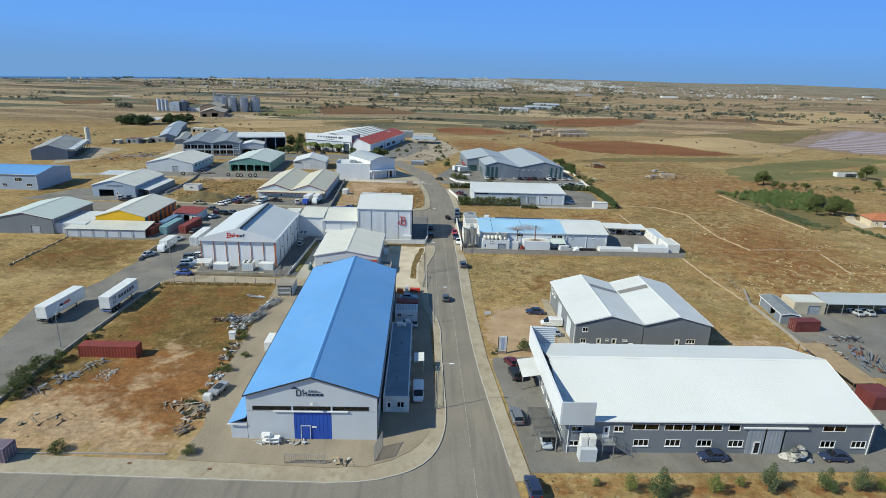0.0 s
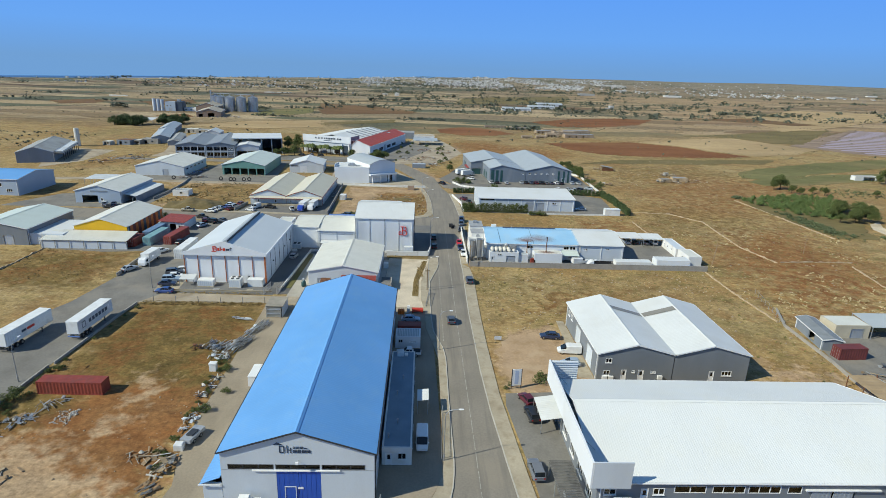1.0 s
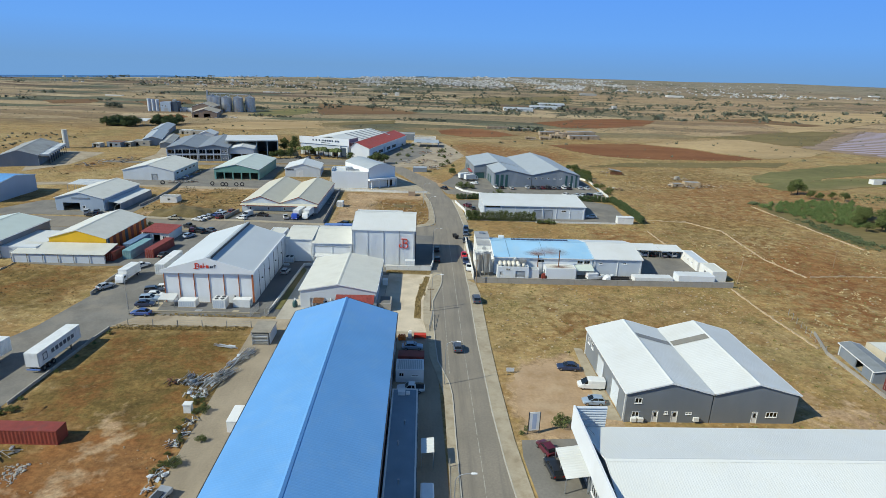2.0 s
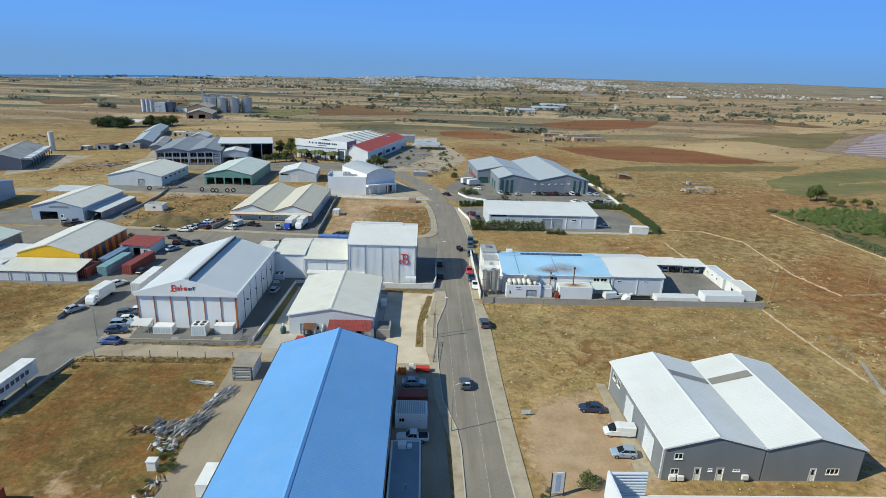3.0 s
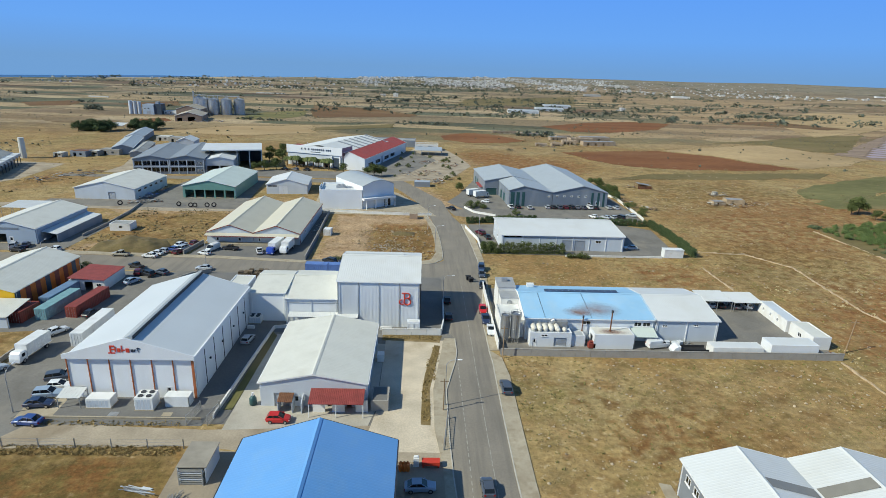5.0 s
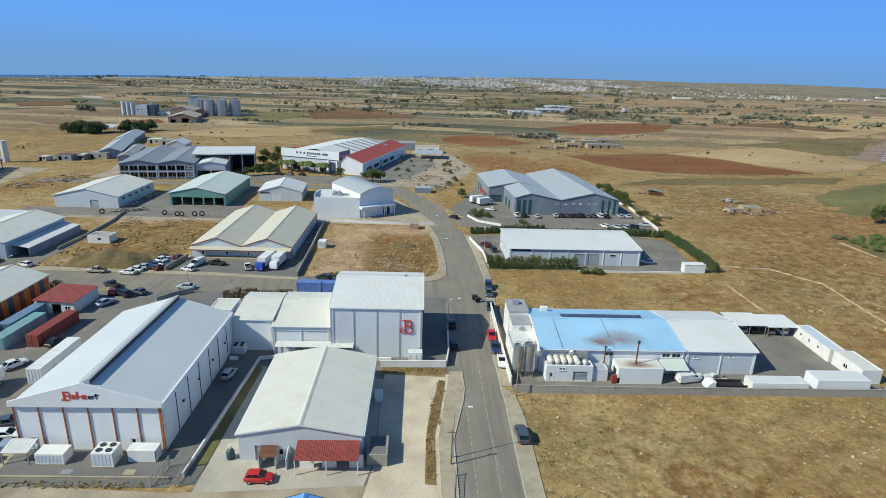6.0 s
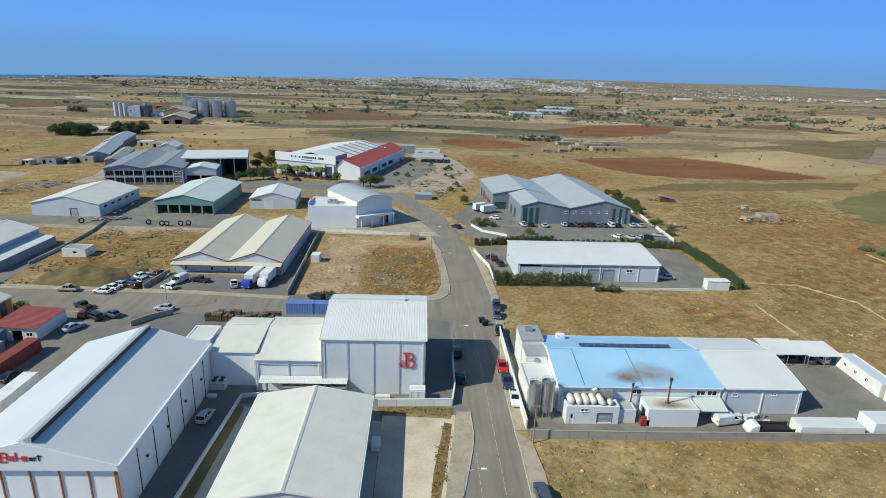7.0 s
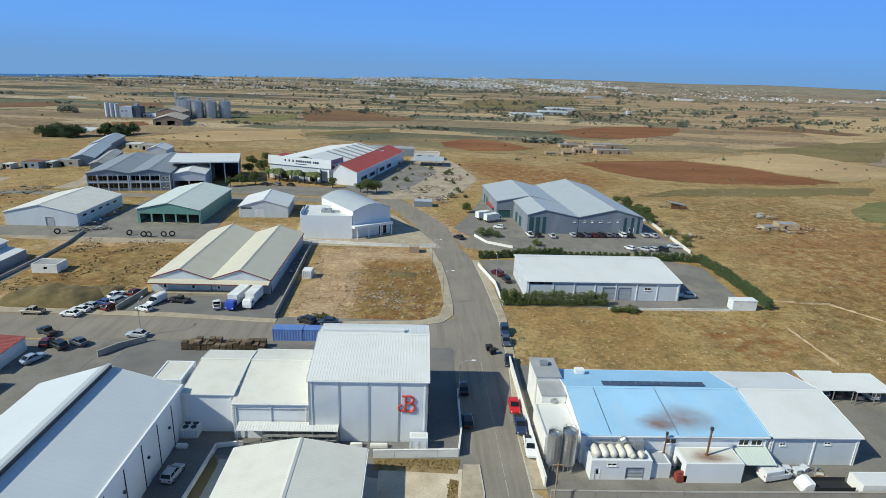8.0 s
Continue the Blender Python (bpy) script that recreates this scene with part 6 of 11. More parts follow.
def tank(x, y, z, r, length, upright=False):
    top = thing("white_tank", "white plastic tank lying on the roof", "tank", (x, y, z), group="roof tanks")
    rs = ((-length / 2, r * 0.45), (-length / 2 + r * 0.35, r * 0.85), (-length / 2 + r * 0.7, r), (length / 2 - r * 0.7, r), (length / 2 - r * 0.35, r * 0.85), (length / 2, r * 0.45))
    part("shell", Shape().rings([[(rr * math.cos(a), yy, r + rr * math.sin(a)) for a in np.linspace(0, 2 * math.pi, 14, endpoint=False)] for yy, rr in rs]), CREAM_TANK, top, smooth=True)
    for yy in (-length * 0.25, length * 0.25):
        part("cradle", Shape().box(-r * 0.7, yy - 0.06, 0, r * 0.7, yy + 0.06, r * 0.5), GREY_TRIM, top)


for i in range(5):
    tank(20.8 + 1.22 * i, 175.6, 3.2, 0.58, 2.3)
for x in (25.9, 27.2):
    tank(x, 174.9, 3.2, 0.45, 1.2)
solid("vent_fan", Shape().tube((0, 0, 0), (0, 0, 1.4), 0.5, 12).tube((0, 0, 1.4), (0.6, 0, 1.8), 0.5, 12), GREY_TRIM, "bent grey steel duct on the roof", "duct", (24.8, 176.7, 3.2))
solid("vent_box", Shape().box(0, 0, 0, 1.5, 0.9, 1.6).box(0.2, -0.1, 0.3, 1.3, 0, 1.4), GREY_TRIM, "grey rooftop air unit", "air conditioner", (26.6, 176.2, 3.2))


def silo(x, y, r, h, label, group, mat=STEEL_TANK, legs=True, at_z=0.0):
    top = thing("silo", label, "silo", (x, y, at_z), group=group)
    ring = lambda rr, z: [(rr * math.cos(a), rr * math.sin(a), z) for a in np.linspace(0, 2 * math.pi, 18, endpoint=False)]
    low = 0.7 if legs else 0.0
    prof = [(r * 0.35, low)] if legs else [(r, 0.0)]
    z = low + (0.6 if legs else 0.0)
    while z < h - r * 0.4:
        prof += [(r, z), (r, z + h * 0.1 - 0.06), (r * 1.015, z + h * 0.1 - 0.05), (r * 1.015, z + h * 0.1)]
        z += h * 0.1
    prof += [(r, h - r * 0.35), (r * 0.15, h)]
    part("shell", Shape().rings([ring(a, b) for a, b in prof]), mat, top)
    if legs:
        for a in range(4):
            t = math.pi / 4 + a * math.pi / 2
            part("leg", Shape().box(r * 0.8 * math.cos(t) - 0.07, r * 0.8 * math.sin(t) - 0.07, 0, r * 0.8 * math.cos(t) + 0.07, r * 0.8 * math.sin(t) + 0.07, 1.6), GREY_TRIM, top)
        part("ladder", Shape().box(-0.2, -r - 0.14, 0.5, -0.15, -r - 0.05, h + 0.2).box(0.15, -r - 0.14, 0.5, 0.2, -r - 0.05, h + 0.2), GREY_TRIM, top)
        rail = Shape()
        for i in range(10):
            a, b = 2 * math.pi * i / 10, 2 * math.pi * (i + 1) / 10
            rail.tube((r * math.cos(a), r * math.sin(a), h - 0.3), (r * math.cos(a), r * math.sin(a), h + 0.35), 0.03, 4)
            rail.tube((r * math.cos(a), r * math.sin(a), h + 0.35), (r * math.cos(b), r * math.sin(b), h + 0.35), 0.03, 4)
        part("guard_rail", rail, GREY_TRIM, top)
    return top


silo(14.95, 176.2, 0.95, 6.2, "slim stainless flour silo with a guard rail", "factory silos")
silo(17.1, 176.2, 1.1, 6.6, "slim stainless flour silo with a guard rail", "factory silos")
low_wall("boundary_wall", [(13.4, 170.1), (31.6, 169.9), (31.61, 169.89), (84.4, 170.0)], 1.5, BLOCK_WALL, "long grey block boundary wall")
low_wall("boundary_wall", [(13.2, 172.4), (13.2, 190), (13.4, 207)], 1.7, WHITE_PLASTER, "white plastered boundary wall along the street")
lean_roof("yard_carport", "long white sheet carport with parked cars", 66.2, 194.2, 73.6, 200.8, 2.7, 3.0, "y", WHITE_ROOF, category="carport", group="factory carports")
lean_roof("yard_carport", "long white sheet carport with parked cars", 73.8, 193.8, 81.0, 200.2, 2.6, 2.9, "y", WHITE_ROOF, category="carport", group="factory carports")
block("white_outbuilding", "low white outbuilding with small windows", 80.2, 183.0, 83.4, 195.0, 2.7, WHITE_PLASTER, roof=PALE_WALL, parapet=0.1, turn=-2, openings={"left": [(2, 2.8, 1.2, 2.0, "window"), (5, 5.8, 1.2, 2.0, "window"), (8, 8.8, 1.2, 2.0, "window")]})
block("white_outbuilding", "low white outbuilding with a stained flat roof", 80.6, 174.5, 84.6, 182.4, 2.9, WHITE_PLASTER, roof=CREAM_ROOF, parapet=0.1, openings={"left": [(3, 4.2, 1.0, 2.0, "window")]})
block("store_shed", "low white store against the boundary wall", 57.0, 170.4, 67.6, 173.2, 2.3, WHITE_PLASTER, roof=WHITE_ROOF, parapet=0.0, category="shed", group="boundary stores")
block("store_shed", "low white store against the boundary wall", 69.2, 170.5, 79.2, 174.2, 3.0, WHITE_WALL, roof=WHITE_ROOF, parapet=0.0, category="shed", group="boundary stores")

# ---- the long shed and the big grey complex ----
shed = hall("long_shed", "long pale grey shed with a white roof", 22.6, 240.2, 62.4, 258.0, 5.0, 6.4, "x", WHITE_ROOF, PALE_WALL, at=0.86, eave2=6.0, turn=1.2, pitch=0.6, category="shed",
            openings={"front": [(0.6, 6.4, 4.2, 4.8, "strip"), (19.5, 23.0, 0, 3.6, "shutter"), (23.6, 27.0, 0, 3.6, "shutter"), (30.4, 32.2, 2.8, 3.6, "window")], "left": [(3, 4.2, 2, 3, "window"), (9, 10.2, 2, 3, "window")]})
for i in range(7):
    part("wall_post", Shape().box(6.7 + 5.4 * i, -0.14, 0, 6.9 + 5.4 * i, -0.01, 4.9), WHITE_TRIM, shed)
part("wall_rail", Shape().box(6.6, -0.1, 4.2, 34.0, -0.01, 4.35), GREY_TRIM, shed)
solid("white_container_store", Shape().box(0, 0, 0, 6.1, 2.5, 2.5).box(-0.1, -0.1, 2.5, 6.2, 2.6, 2.62), CONTAINER_WHITE, "white container store by the fence", "container", (73.7, 235.6, 0.05))
low_wall("boundary_wall", [(12.9, 265), (16.0, 250), (16.2, 236)], 1.0, WHITE_PLASTER, "low white wall along the street")
low_wall("boundary_wall", [(42, 234.6), (60, 235.0), (73, 235.2)], 0.5, WHITE_PLASTER, "low white boundary wall")

def complex_hall(name, x0, y0, x1, y1, ea, eb, ridge, at, holes, stripes):
    """One gabled bay of the grey complex, in its turned frame."""
    base = pose(33.8, 300.9, 0, 0, 0, 4.2)
    h = hall(name, "large blue-grey metal hall with a pale grey roof", 0, 0, x1 - x0, y1 - y0, ea, ridge, roof=GREY_ROOF, wall=MID_WALL, at=at, eave2=eb, openings={"front": holes, "left": [(4, 7.5, 0, 4, "shutter"), (10, 13.5, 0, 4, "shutter")]}, group="grey complex",
             colours={"shutter": GREEN_STRIPE}, trim=GREY_TRIM)
    h.matrix_world = base @ pose(x0, y0, 0)
    for u0, u1 in stripes:
        part("wall_stripe", Shape().box(u0, -0.06, 0.1, u1, -0.005, min(ea, eb)), GREEN_STRIPE, h)
    return h


complex_hall("complex_hall", 0, 0, 18.5, 22, 7.0, 6.2, 8.7, 0.33, [(16.6, 17.6, 4.2, 4.9, "window")], [(0.6, 2.2), (3.0, 4.4), (5.4, 6.6)])
complex_hall("complex_hall", 18.7, 0, 42.8, 58, 6.2, 6.2, 9.0, 0.55, [(1.5 + 3.1 * i, 2.5 + 3.1 * i, 4.3, 5.0, "window") for i in range(5)] + [(15.6, 16.8, 1.2, 2.0, "window"), (18.9, 21.0, 0, 2.5, "door")], [(16.9, 17.9), (19.6, 20.6), (22.0, 22.9)])
rear_bay = complex_hall("complex_hall", -6.5, 22.2, 18.5, 54, 6.6, 6.2, 9.0, 0.5, [(0.6, 5.6, 0.0, 3.4, "shutter")], [])
part("red_awning", ribbed(Shape(), (-1.4, 17, 2.4), (-1.4, 5, 2.4), (-0.05, 5, 2.8), (-0.05, 17, 2.8), 0.5, 0.03, 0.06), TILE_RED, rear_bay, "red sheet awning over the side doors")
low_wall("boundary_wall", [(84.5, 282), (86, 322), (82, 330)], 1.0, WHITE_PLASTER, "white boundary wall of the parking yard")
low_wall("boundary_wall", [(14.6, 296), (18, 288), (26, 283)], 0.8, WHITE_PLASTER, "low white wall at the yard gate")

# ---- the twin-roofed store, the round-roofed building and the halls beyond ----
pair = "cream twin store"
for x0, x1 in ((-69.6, -55.4), (-55.2, -41.0)):
    h = hall("twin_store", "low grey store with a cream ribbed roof", x0, 240.2, x1, 281.5, 3.7, 6.1, roof=SAND_ROOF, wall=PALE_WALL, pitch=0.7, group=pair, trim=BROWN_RED, category="store",
             openings={"front": [(2.6, 3.8, 0, 2.3, "door"), (9.4, 10.6, 0, 2.2, "door")] if x0 < -60 else [(1.2, 2.2, 0, 2.2, "door"), (7.6, 12.0, 0, 3.2, "open")], "right": [(8, 10, 1.6, 2.6, "window"), (20, 22, 1.6, 2.6, "window")]})
    part("canopy", ribbed(Shape(), (-0.1, -2.2, 3.1), (14.3, -2.2, 3.1), (14.3, -0.05, 3.5), (-0.1, -0.05, 3.5), 0.5, 0.03, 0.06), SAND_ROOF, h)
    part("canopy_edge", Shape().box(-0.1, -2.3, 2.9, 14.3, -2.2, 3.14), BROWN_RED, h)
solid("loading_platform", Shape().box(0, 0, 0, 20, 2.0, 0.7), CONCRETE, "pale concrete loading platform", "platform", (-66.0, 238.0, 0))
low_wall("boundary_wall", [(-36.6, 226), (-37.2, 250), (-38.2, 281)], 1.3, BLOCK_WALL, "brown-grey boundary wall of the loading yard")
low_wall("boundary_wall", [(-72.4, 228.5), (-70.6, 240)], 1.2, BLOCK_WALL, "brown-grey boundary wall of the loading yard")

round_block = block("forecourt_building", "white flat-roofed building with a high parapet", -43.0, 288.4, -26.4, 303.0, 7.2, WHITE_WALL, roof=WHITE_ROOF, parapet=0.6, turn=3, category="building")
part("roof_plant", Shape().box(6, 6, 7.2, 9.5, 8.5, 8.2).box(9.7, 6.5, 7.2, 12, 8, 7.8).tube((7, 7, 8.2), (7, 7, 8.6), 0.6, 10).tube((8.6, 7, 8.2), (8.6, 7, 8.6), 0.6, 10), GREY_TRIM, round_block, "grey rooftop plant")
part("parapet_panel", Shape().box(-0.2, 1.0, 4.0, 0.0, 9.0, 8.6), WHITE_WALL, round_block)
barrel = thing("round_roofed_building", "white building with an arched pale grey roof", "building", (-26.2, 289.8, 0), 34)
arch = lambda off: [(14.2 * i / 14, 9.0 + off + 1.9 * math.sin(math.pi * i / 14)) for i in range(15)]
part("front_wall", Shape().along_y([(0, 0), (14.2, 0)] + arch(0)[::-1], 0, 0.3), WHITE_WALL, barrel)
part("back_wall", Shape().along_y([(0, 0), (14.2, 0)] + arch(0)[::-1], 23.7, 24), WHITE_WALL, barrel)
part("left_wall", Shape().box(0, 0.31, 0, 0.3, 23.69, 8.99), WHITE_WALL, barrel)
part("right_wall", Shape().box(13.9, 0.31, 0, 14.2, 23.69, 8.99), WHITE_WALL, barrel)
part("arched_roof", Shape().along_y(arch(0.02) + arch(0.22)[::-1], -0.3, 24.3), GREY_ROOF, barrel)
part("entrance_ledge", Shape().box(-0.6, -2.2, 3.7, 14.0, -0.01, 4.5), WHITE_TRIM, barrel)
for u in (0.4, 4.6, 9.2, 13.4):
    part("pillar", Shape().box(u, -2.1, 0, u + 0.35, -1.75, 3.7), WHITE_TRIM, barrel)
for u in (9.8, 11.4):
    part("glazed_front", Shape().box(u, -0.06, 0.2, u + 1.2, -0.01, 3.4), CAR_GLASS, barrel)
part("side_glazing", Shape().box(14.21, 2.0, 0.3, 14.27, 9.0, 3.3), CAR_GLASS, barrel)
low_wall("boundary_wall", [(-42, 284.5), (-24, 282.5), (-10, 281.6), (1.0, 282.2)], 0.9, WHITE_PLASTER, "low white wall in front of the round-roofed building")
hut = block("brick_hut", "small brown utility hut on the empty plot", -7.4, 275.6, -4.4, 278.4, 2.0, material("pale_brown_render", (0.33, 0.24, 0.17), 0.8, vary=0.1), roof=CONCRETE, parapet=0.0, category="hut")

hall("small_white_shed", "small white gabled shed", -70.0, 312.7, -52.8, 331.0, 4.2, 6.6, roof=WHITE_ROOF, wall=PALE_WALL, turn=5, trim=WHITE_TRIM, category="shed", openings={"front": [(5.2, 8.8, 0, 3.4, "sliding"), (0.6, 4.4, 3.2, 3.8, "strip")]}, colours={"gate": WHITE_WALL})
green = hall("green_hall", "grey-green open-fronted hall with a mint roof", -101.2, 301.6, -80.2, 338.0, 5.1, 7.4, roof=MINT_ROOF, wall=TEAL_WALL, turn=1, openings={"front": [(0.9 + 4.05 * i, 4.4 + 4.05 * i, 0, 3.4, "open") for i in range(5)]})
hall("white_hall", "long white gabled hall with a grey-white roof", -141.0, 295.2, -117.6, 325.0, 4.5, 7.2, roof=CREAM_ROOF, wall=PALE_WALL, openings={"front": [(13.0, 15.8, 0, 3.0, "shutter")], "right": [(3 + 5 * i, 5.5 + 5 * i, 2.6, 3.4, "strip") for i in range(5)]})
for i in range(2):
    bay = hall("office_hall", "grey two-storey gabled hall with dark window bands", 0, 0, 16.1, 50, 7.6, 9.2, roof=SLATE_ROOF, wall=MID_WALL, group="grey office halls", trim=GREY_TRIM,
               openings={"front": [(0.7 + 3.8 * j, 4.2 + 3.8 * j, z, z + 2.1, "strip") for j in range(3 if i else 4) for z in (1.2, 4.4)] + ([(12.6, 13.6, 5.0, 6.0, "window"), (14.2, 15.2, 5.0, 6.0, "window"), (12.8, 13.6, 1.4, 2.4, "window"), (14.4, 15.2, 1.4, 2.4, "window")] if i else [])})
    bay.matrix_world = pose(-143.3, 348.4, 0, 0, 0, 11) @ pose(16.3 * i, 0, 0)
    part("floor_band", Shape().box(0, -0.12, 3.55, 16.1, -0.01, 4.0), PALE_WALL, bay)
    for j in range(5):
        part("wall_post", Shape().box(0.05 + 3.9 * j, -0.16, 0, 0.4 + 3.9 * j, -0.02, 6.9), PALE_WALL, bay)
hall("blue_white_hall", "white-roofed hall with a blue-grey front", -112.0, 357.6, -98.6, 386.0, 6.6, 8.0, roof=WHITE_ROOF, wall=PALE_WALL, turn=11, openings={"front": [(0.6, 6.4, 0, 3.6, "open"), (7.0, 12.8, 0, 3.6, "open")]})
portal = thing("open_portal_hall", "tall open hall with a white flat roof and dark inside", "hall", (-114.6, 369.0, 0), 15)
part("roof", Shape().box(-3, 0, 9.3, 27, 27, 9.9), WHITE_ROOF, portal)
part("back_wall", Shape().box(10, 25, 0, 26.6, 25.3, 9.29), DARK_SHUTTER, portal)
for u in (14.2, 20.3, 26.4):
    part("post", Shape().box(u, 0.4, 0, u + 0.4, 0.8, 9.29), PALE_WALL, portal)
part("side_wall", Shape().box(26.6, 0.9, 0, 26.9, 25.6, 9.29), DARK_SHUTTER, portal)
part("left_wall", Shape().box(-2.8, 14, 0, -2.5, 26, 9.29), PALE_WALL, portal)
part("partition", Shape().box(10, 16, 0, 10.3, 24.9, 9.29), DARK_SHUTTER, portal)

sign_hall = thing("sign_hall", "white showroom hall with a tall lettered front and sawtooth roof", "hall", (-78.5, 391.5, 0), -20)
part("front_wall", Shape().box(0, 0, 0, 34, 0.4, 9.0), PALE_WALL, sign_hall)
part("front_parapet", Shape().box(-0.3, -0.5, 7.0, 34.2, -0.1, 11.2), WHITE_WALL, sign_hall)
part("parapet_return", Shape().box(33.9, -0.09, 7.0, 34.2, 12.0, 11.2), MID_WALL, sign_hall)
part("right_wall", Shape().box(33.6, 0.41, 0, 34, 60, 9.0), PALE_WALL, sign_hall)
part("left_wall", Shape().box(0, 0.41, 0, 0.4, 60, 9.0), PALE_WALL, sign_hall)
part("back_wall", Shape().box(0, 60.01, 0, 34, 60.4, 9.0), PALE_WALL, sign_hall)
part("link_wall", Shape().box(34.3, 3.0, 0, 40.0, 3.3, 8.2), WHITE_WALL, sign_hall, "white link wall to the red-roofed hall")
part("link_gate", Shape().box(35.2, 2.9, 0, 37.6, 2.99, 5.0), DARK_SHUTTER, sign_hall)
part("roof_slope", ribbed(Shape(), (0.1, 60, 9.0), (0.1, 0.5, 9.0), (20, 0.5, 12.0), (20, 60, 12.0), 0.8, 0.02, 0.1), WHITE_ROOF, sign_hall)
part("roof_slope", ribbed(Shape(), (35.5, 0.5, 8.8), (35.5, 60, 8.8), (20, 60, 12.0), (20, 0.5, 12.0), 0.8, 0.02, 0.1), WHITE_ROOF, sign_hall)
part("rear_gable", Shape().along_y([(0.2, 8.9), (35.4, 8.7), (20, 11.9)], 59.6, 59.9), PALE_WALL, sign_hall)
for i in range(6):
    y = 20 + 7.2 * i
    part("skylight", Shape().rings([[(20.5, y, 11.95), (35, y, 8.95), (35, y + 1.5, 8.95), (20.5, y + 1.5, 11.95)], [(20.5, y, 12.2), (35, y, 9.2), (35, y + 1.5, 9.2), (20.5, y + 1.5, 12.2)]]), SLATE_ROOF, sign_hall, "grey glazed roof strip")
for k, u in enumerate((9.0, 11.2, 13.4, 15.4, 16.6, 17.8, 19.0, 20.2, 21.4, 22.6, 24.6, 25.7, 26.8)):
    part("sign_bar", Shape().box(u, -0.6, 8.9, u + 0.75, -0.52, 9.9), LOGO_DARK, sign_hall, "dark company sign in plain bars")
part("sign_bar", Shape().box(15, -0.6, 7.9, 21, -0.52, 8.2), LOGO_DARK, sign_hall, "dark company sign in plain bars")
for i in range(6):
    part("shopfront", Shape().box(1.5 + 5.2 * i, -0.05, 0.2, 5.6 + 5.2 * i, -0.01, 2.9), (CAR_GLASS if i in (1, 4) else SHUTTER), sign_hall)
part("entrance", Shape().box(27.4, -0.8, 0, 28.2, -0.02, 6.6).box(32.4, -0.8, 0, 33.2, -0.02, 6.6), WHITE_TRIM, sign_hall)
part("entrance_void", Shape().box(28.6, -0.09, 0, 32.0, -0.02, 5.6), DARK_SHUTTER, sign_hall, "tall dark glazed entrance")
hall("red_roofed_hall", "long white hall with a red ribbed roof", -45.5, 379.0, -33.6, 458.0, 6.4, 9.6, roof=RED_ROOF, wall=WHITE_WALL, turn=-14.5, at=0.25, category="hall",
                openings={"right": [(6, 14, 1.2, 3.2, "strip"), (18, 26, 1.2, 3.2, "strip"), (27.5, 31, 0, 4.2, "shutter"), (34, 42, 1.2, 3.2, "strip"), (46, 54, 1.2, 3.2, "strip")]}, colours={"strip": GREY_TRIM})
lean_roof("open_shelter", "long grey sheet shelter on posts", -8, 438, 10, 452, 3.4, 4.0, "y", GREY_ROOF, category="shelter")
block("far_white_store", "small white flat-roofed store", -8, 462, 8, 472, 4.0, WHITE_PLASTER, openings={"front": [(2, 5, 0, 3, "open"), (9, 12, 0, 3, "open")]}, category="store")
block("far_long_store", "long mauve-grey flat-roofed store", -40, 476, -8, 490, 4.5, MID_WALL, roof=OLD_ROOF, category="store")
hall("low_red_store", "low store with a faded rusty roof", -85, 432, -52, 445, 4, 5.2, "x", TILE_RED, PALE_WALL, turn=-20, category="store")
lean_roof("entrance_shelter", "small white shelter at the roadside", -98, 346, -90, 351, 3.0, 3.4, "y", WHITE_ROOF, category="shelter")
block("tin_shed", "small grey tin shed beside the yard road", 13.5 - 20, 337, 1, 342, 2.3, MID_WALL, roof=GREY_ROOF, parapet=0, category="shed")

# ---- the yellow hall and its neighbours ----
BLUE_GREY_WALL = material("blue_grey_cladding", (0.36, 0.43, 0.52), 0.5, vary=0.05, grain=0.03, scale=0.2, stretch=(1, 1, 0.3))
yellow = hall("yellow_hall", "pale-roofed hall with a yellow gable front", -107.6, 186.2, -91.6, 211.0, 4.9, 7.2, roof=CREAM_ROOF, wall=YELLOW_WALL, trim=CREAM_ROOF, over=0.15, openings={"right": [(15, 18.5, 0, 4.0, "open")]})
for i in range(7):
    part("wall_panel", Shape().box(16.01, 0.1 + 3.5 * i, 0, 16.07, 1.75 + 3.5 * i, 4.8), (BROWN_RED if i % 3 else DARK_SHUTTER), yellow)
    part("wall_panel", Shape().box(16.01, 1.85 + 3.5 * i, 0, 16.07, 3.5 + 3.5 * i, 4.8), ORANGE, yellow)
lean_roof("front_annex_roof", "wide cream sheet roof in front of the yellow hall", -113.4, 178.2, -88.2, 186.0, 2.6, 3.6, "y", CREAM_ROOF, category="annex", post_mat=BLOCK_WALL)
solid("annex_wall", Shape().box(0, 0, 0, 25, 0.25, 2.3), PALE_WALL, "pale wall closing the annex front", "wall", (-113.3, 178.5, 0))
block("yard_annex", "low pale annex with a white roof", -119.0, 181.5, -108.4, 198.0, 3.4, PALE_WALL, roof=WHITE_ROOF, parapet=0.05, category="annex")
house = block("red_roofed_office", "small white office with a dull red roof", -88.2, 199.8, -79.8, 209.6, 2.7, WHITE_PLASTER, roof=TILE_RED, parapet=0.05, category="office", openings={"front": [(3.6, 5.6, 0, 2.3, "open"), (6.4, 7.6, 1.0, 1.9, "window")]})
part("red_sheet", ribbed(Shape(), (8.6, -0.4, 2.85), (8.6, 10, 2.85), (-0.2, 10, 3.3), (-0.2, -0.4, 3.3), 0.5, 0.03, 0.06), TILE_RED, house)
hall("grey_gable_hall", "grey gabled hall with a pale sheet roof", -136.4, 180.6, -118.2, 204.0, 5.1, 7.0, roof=MINT_ROOF, wall=GREY_WALL, openings={"front": [(11, 14, 0, 3, "shutter")], "right": [(4, 6, 2, 3, "window")]})
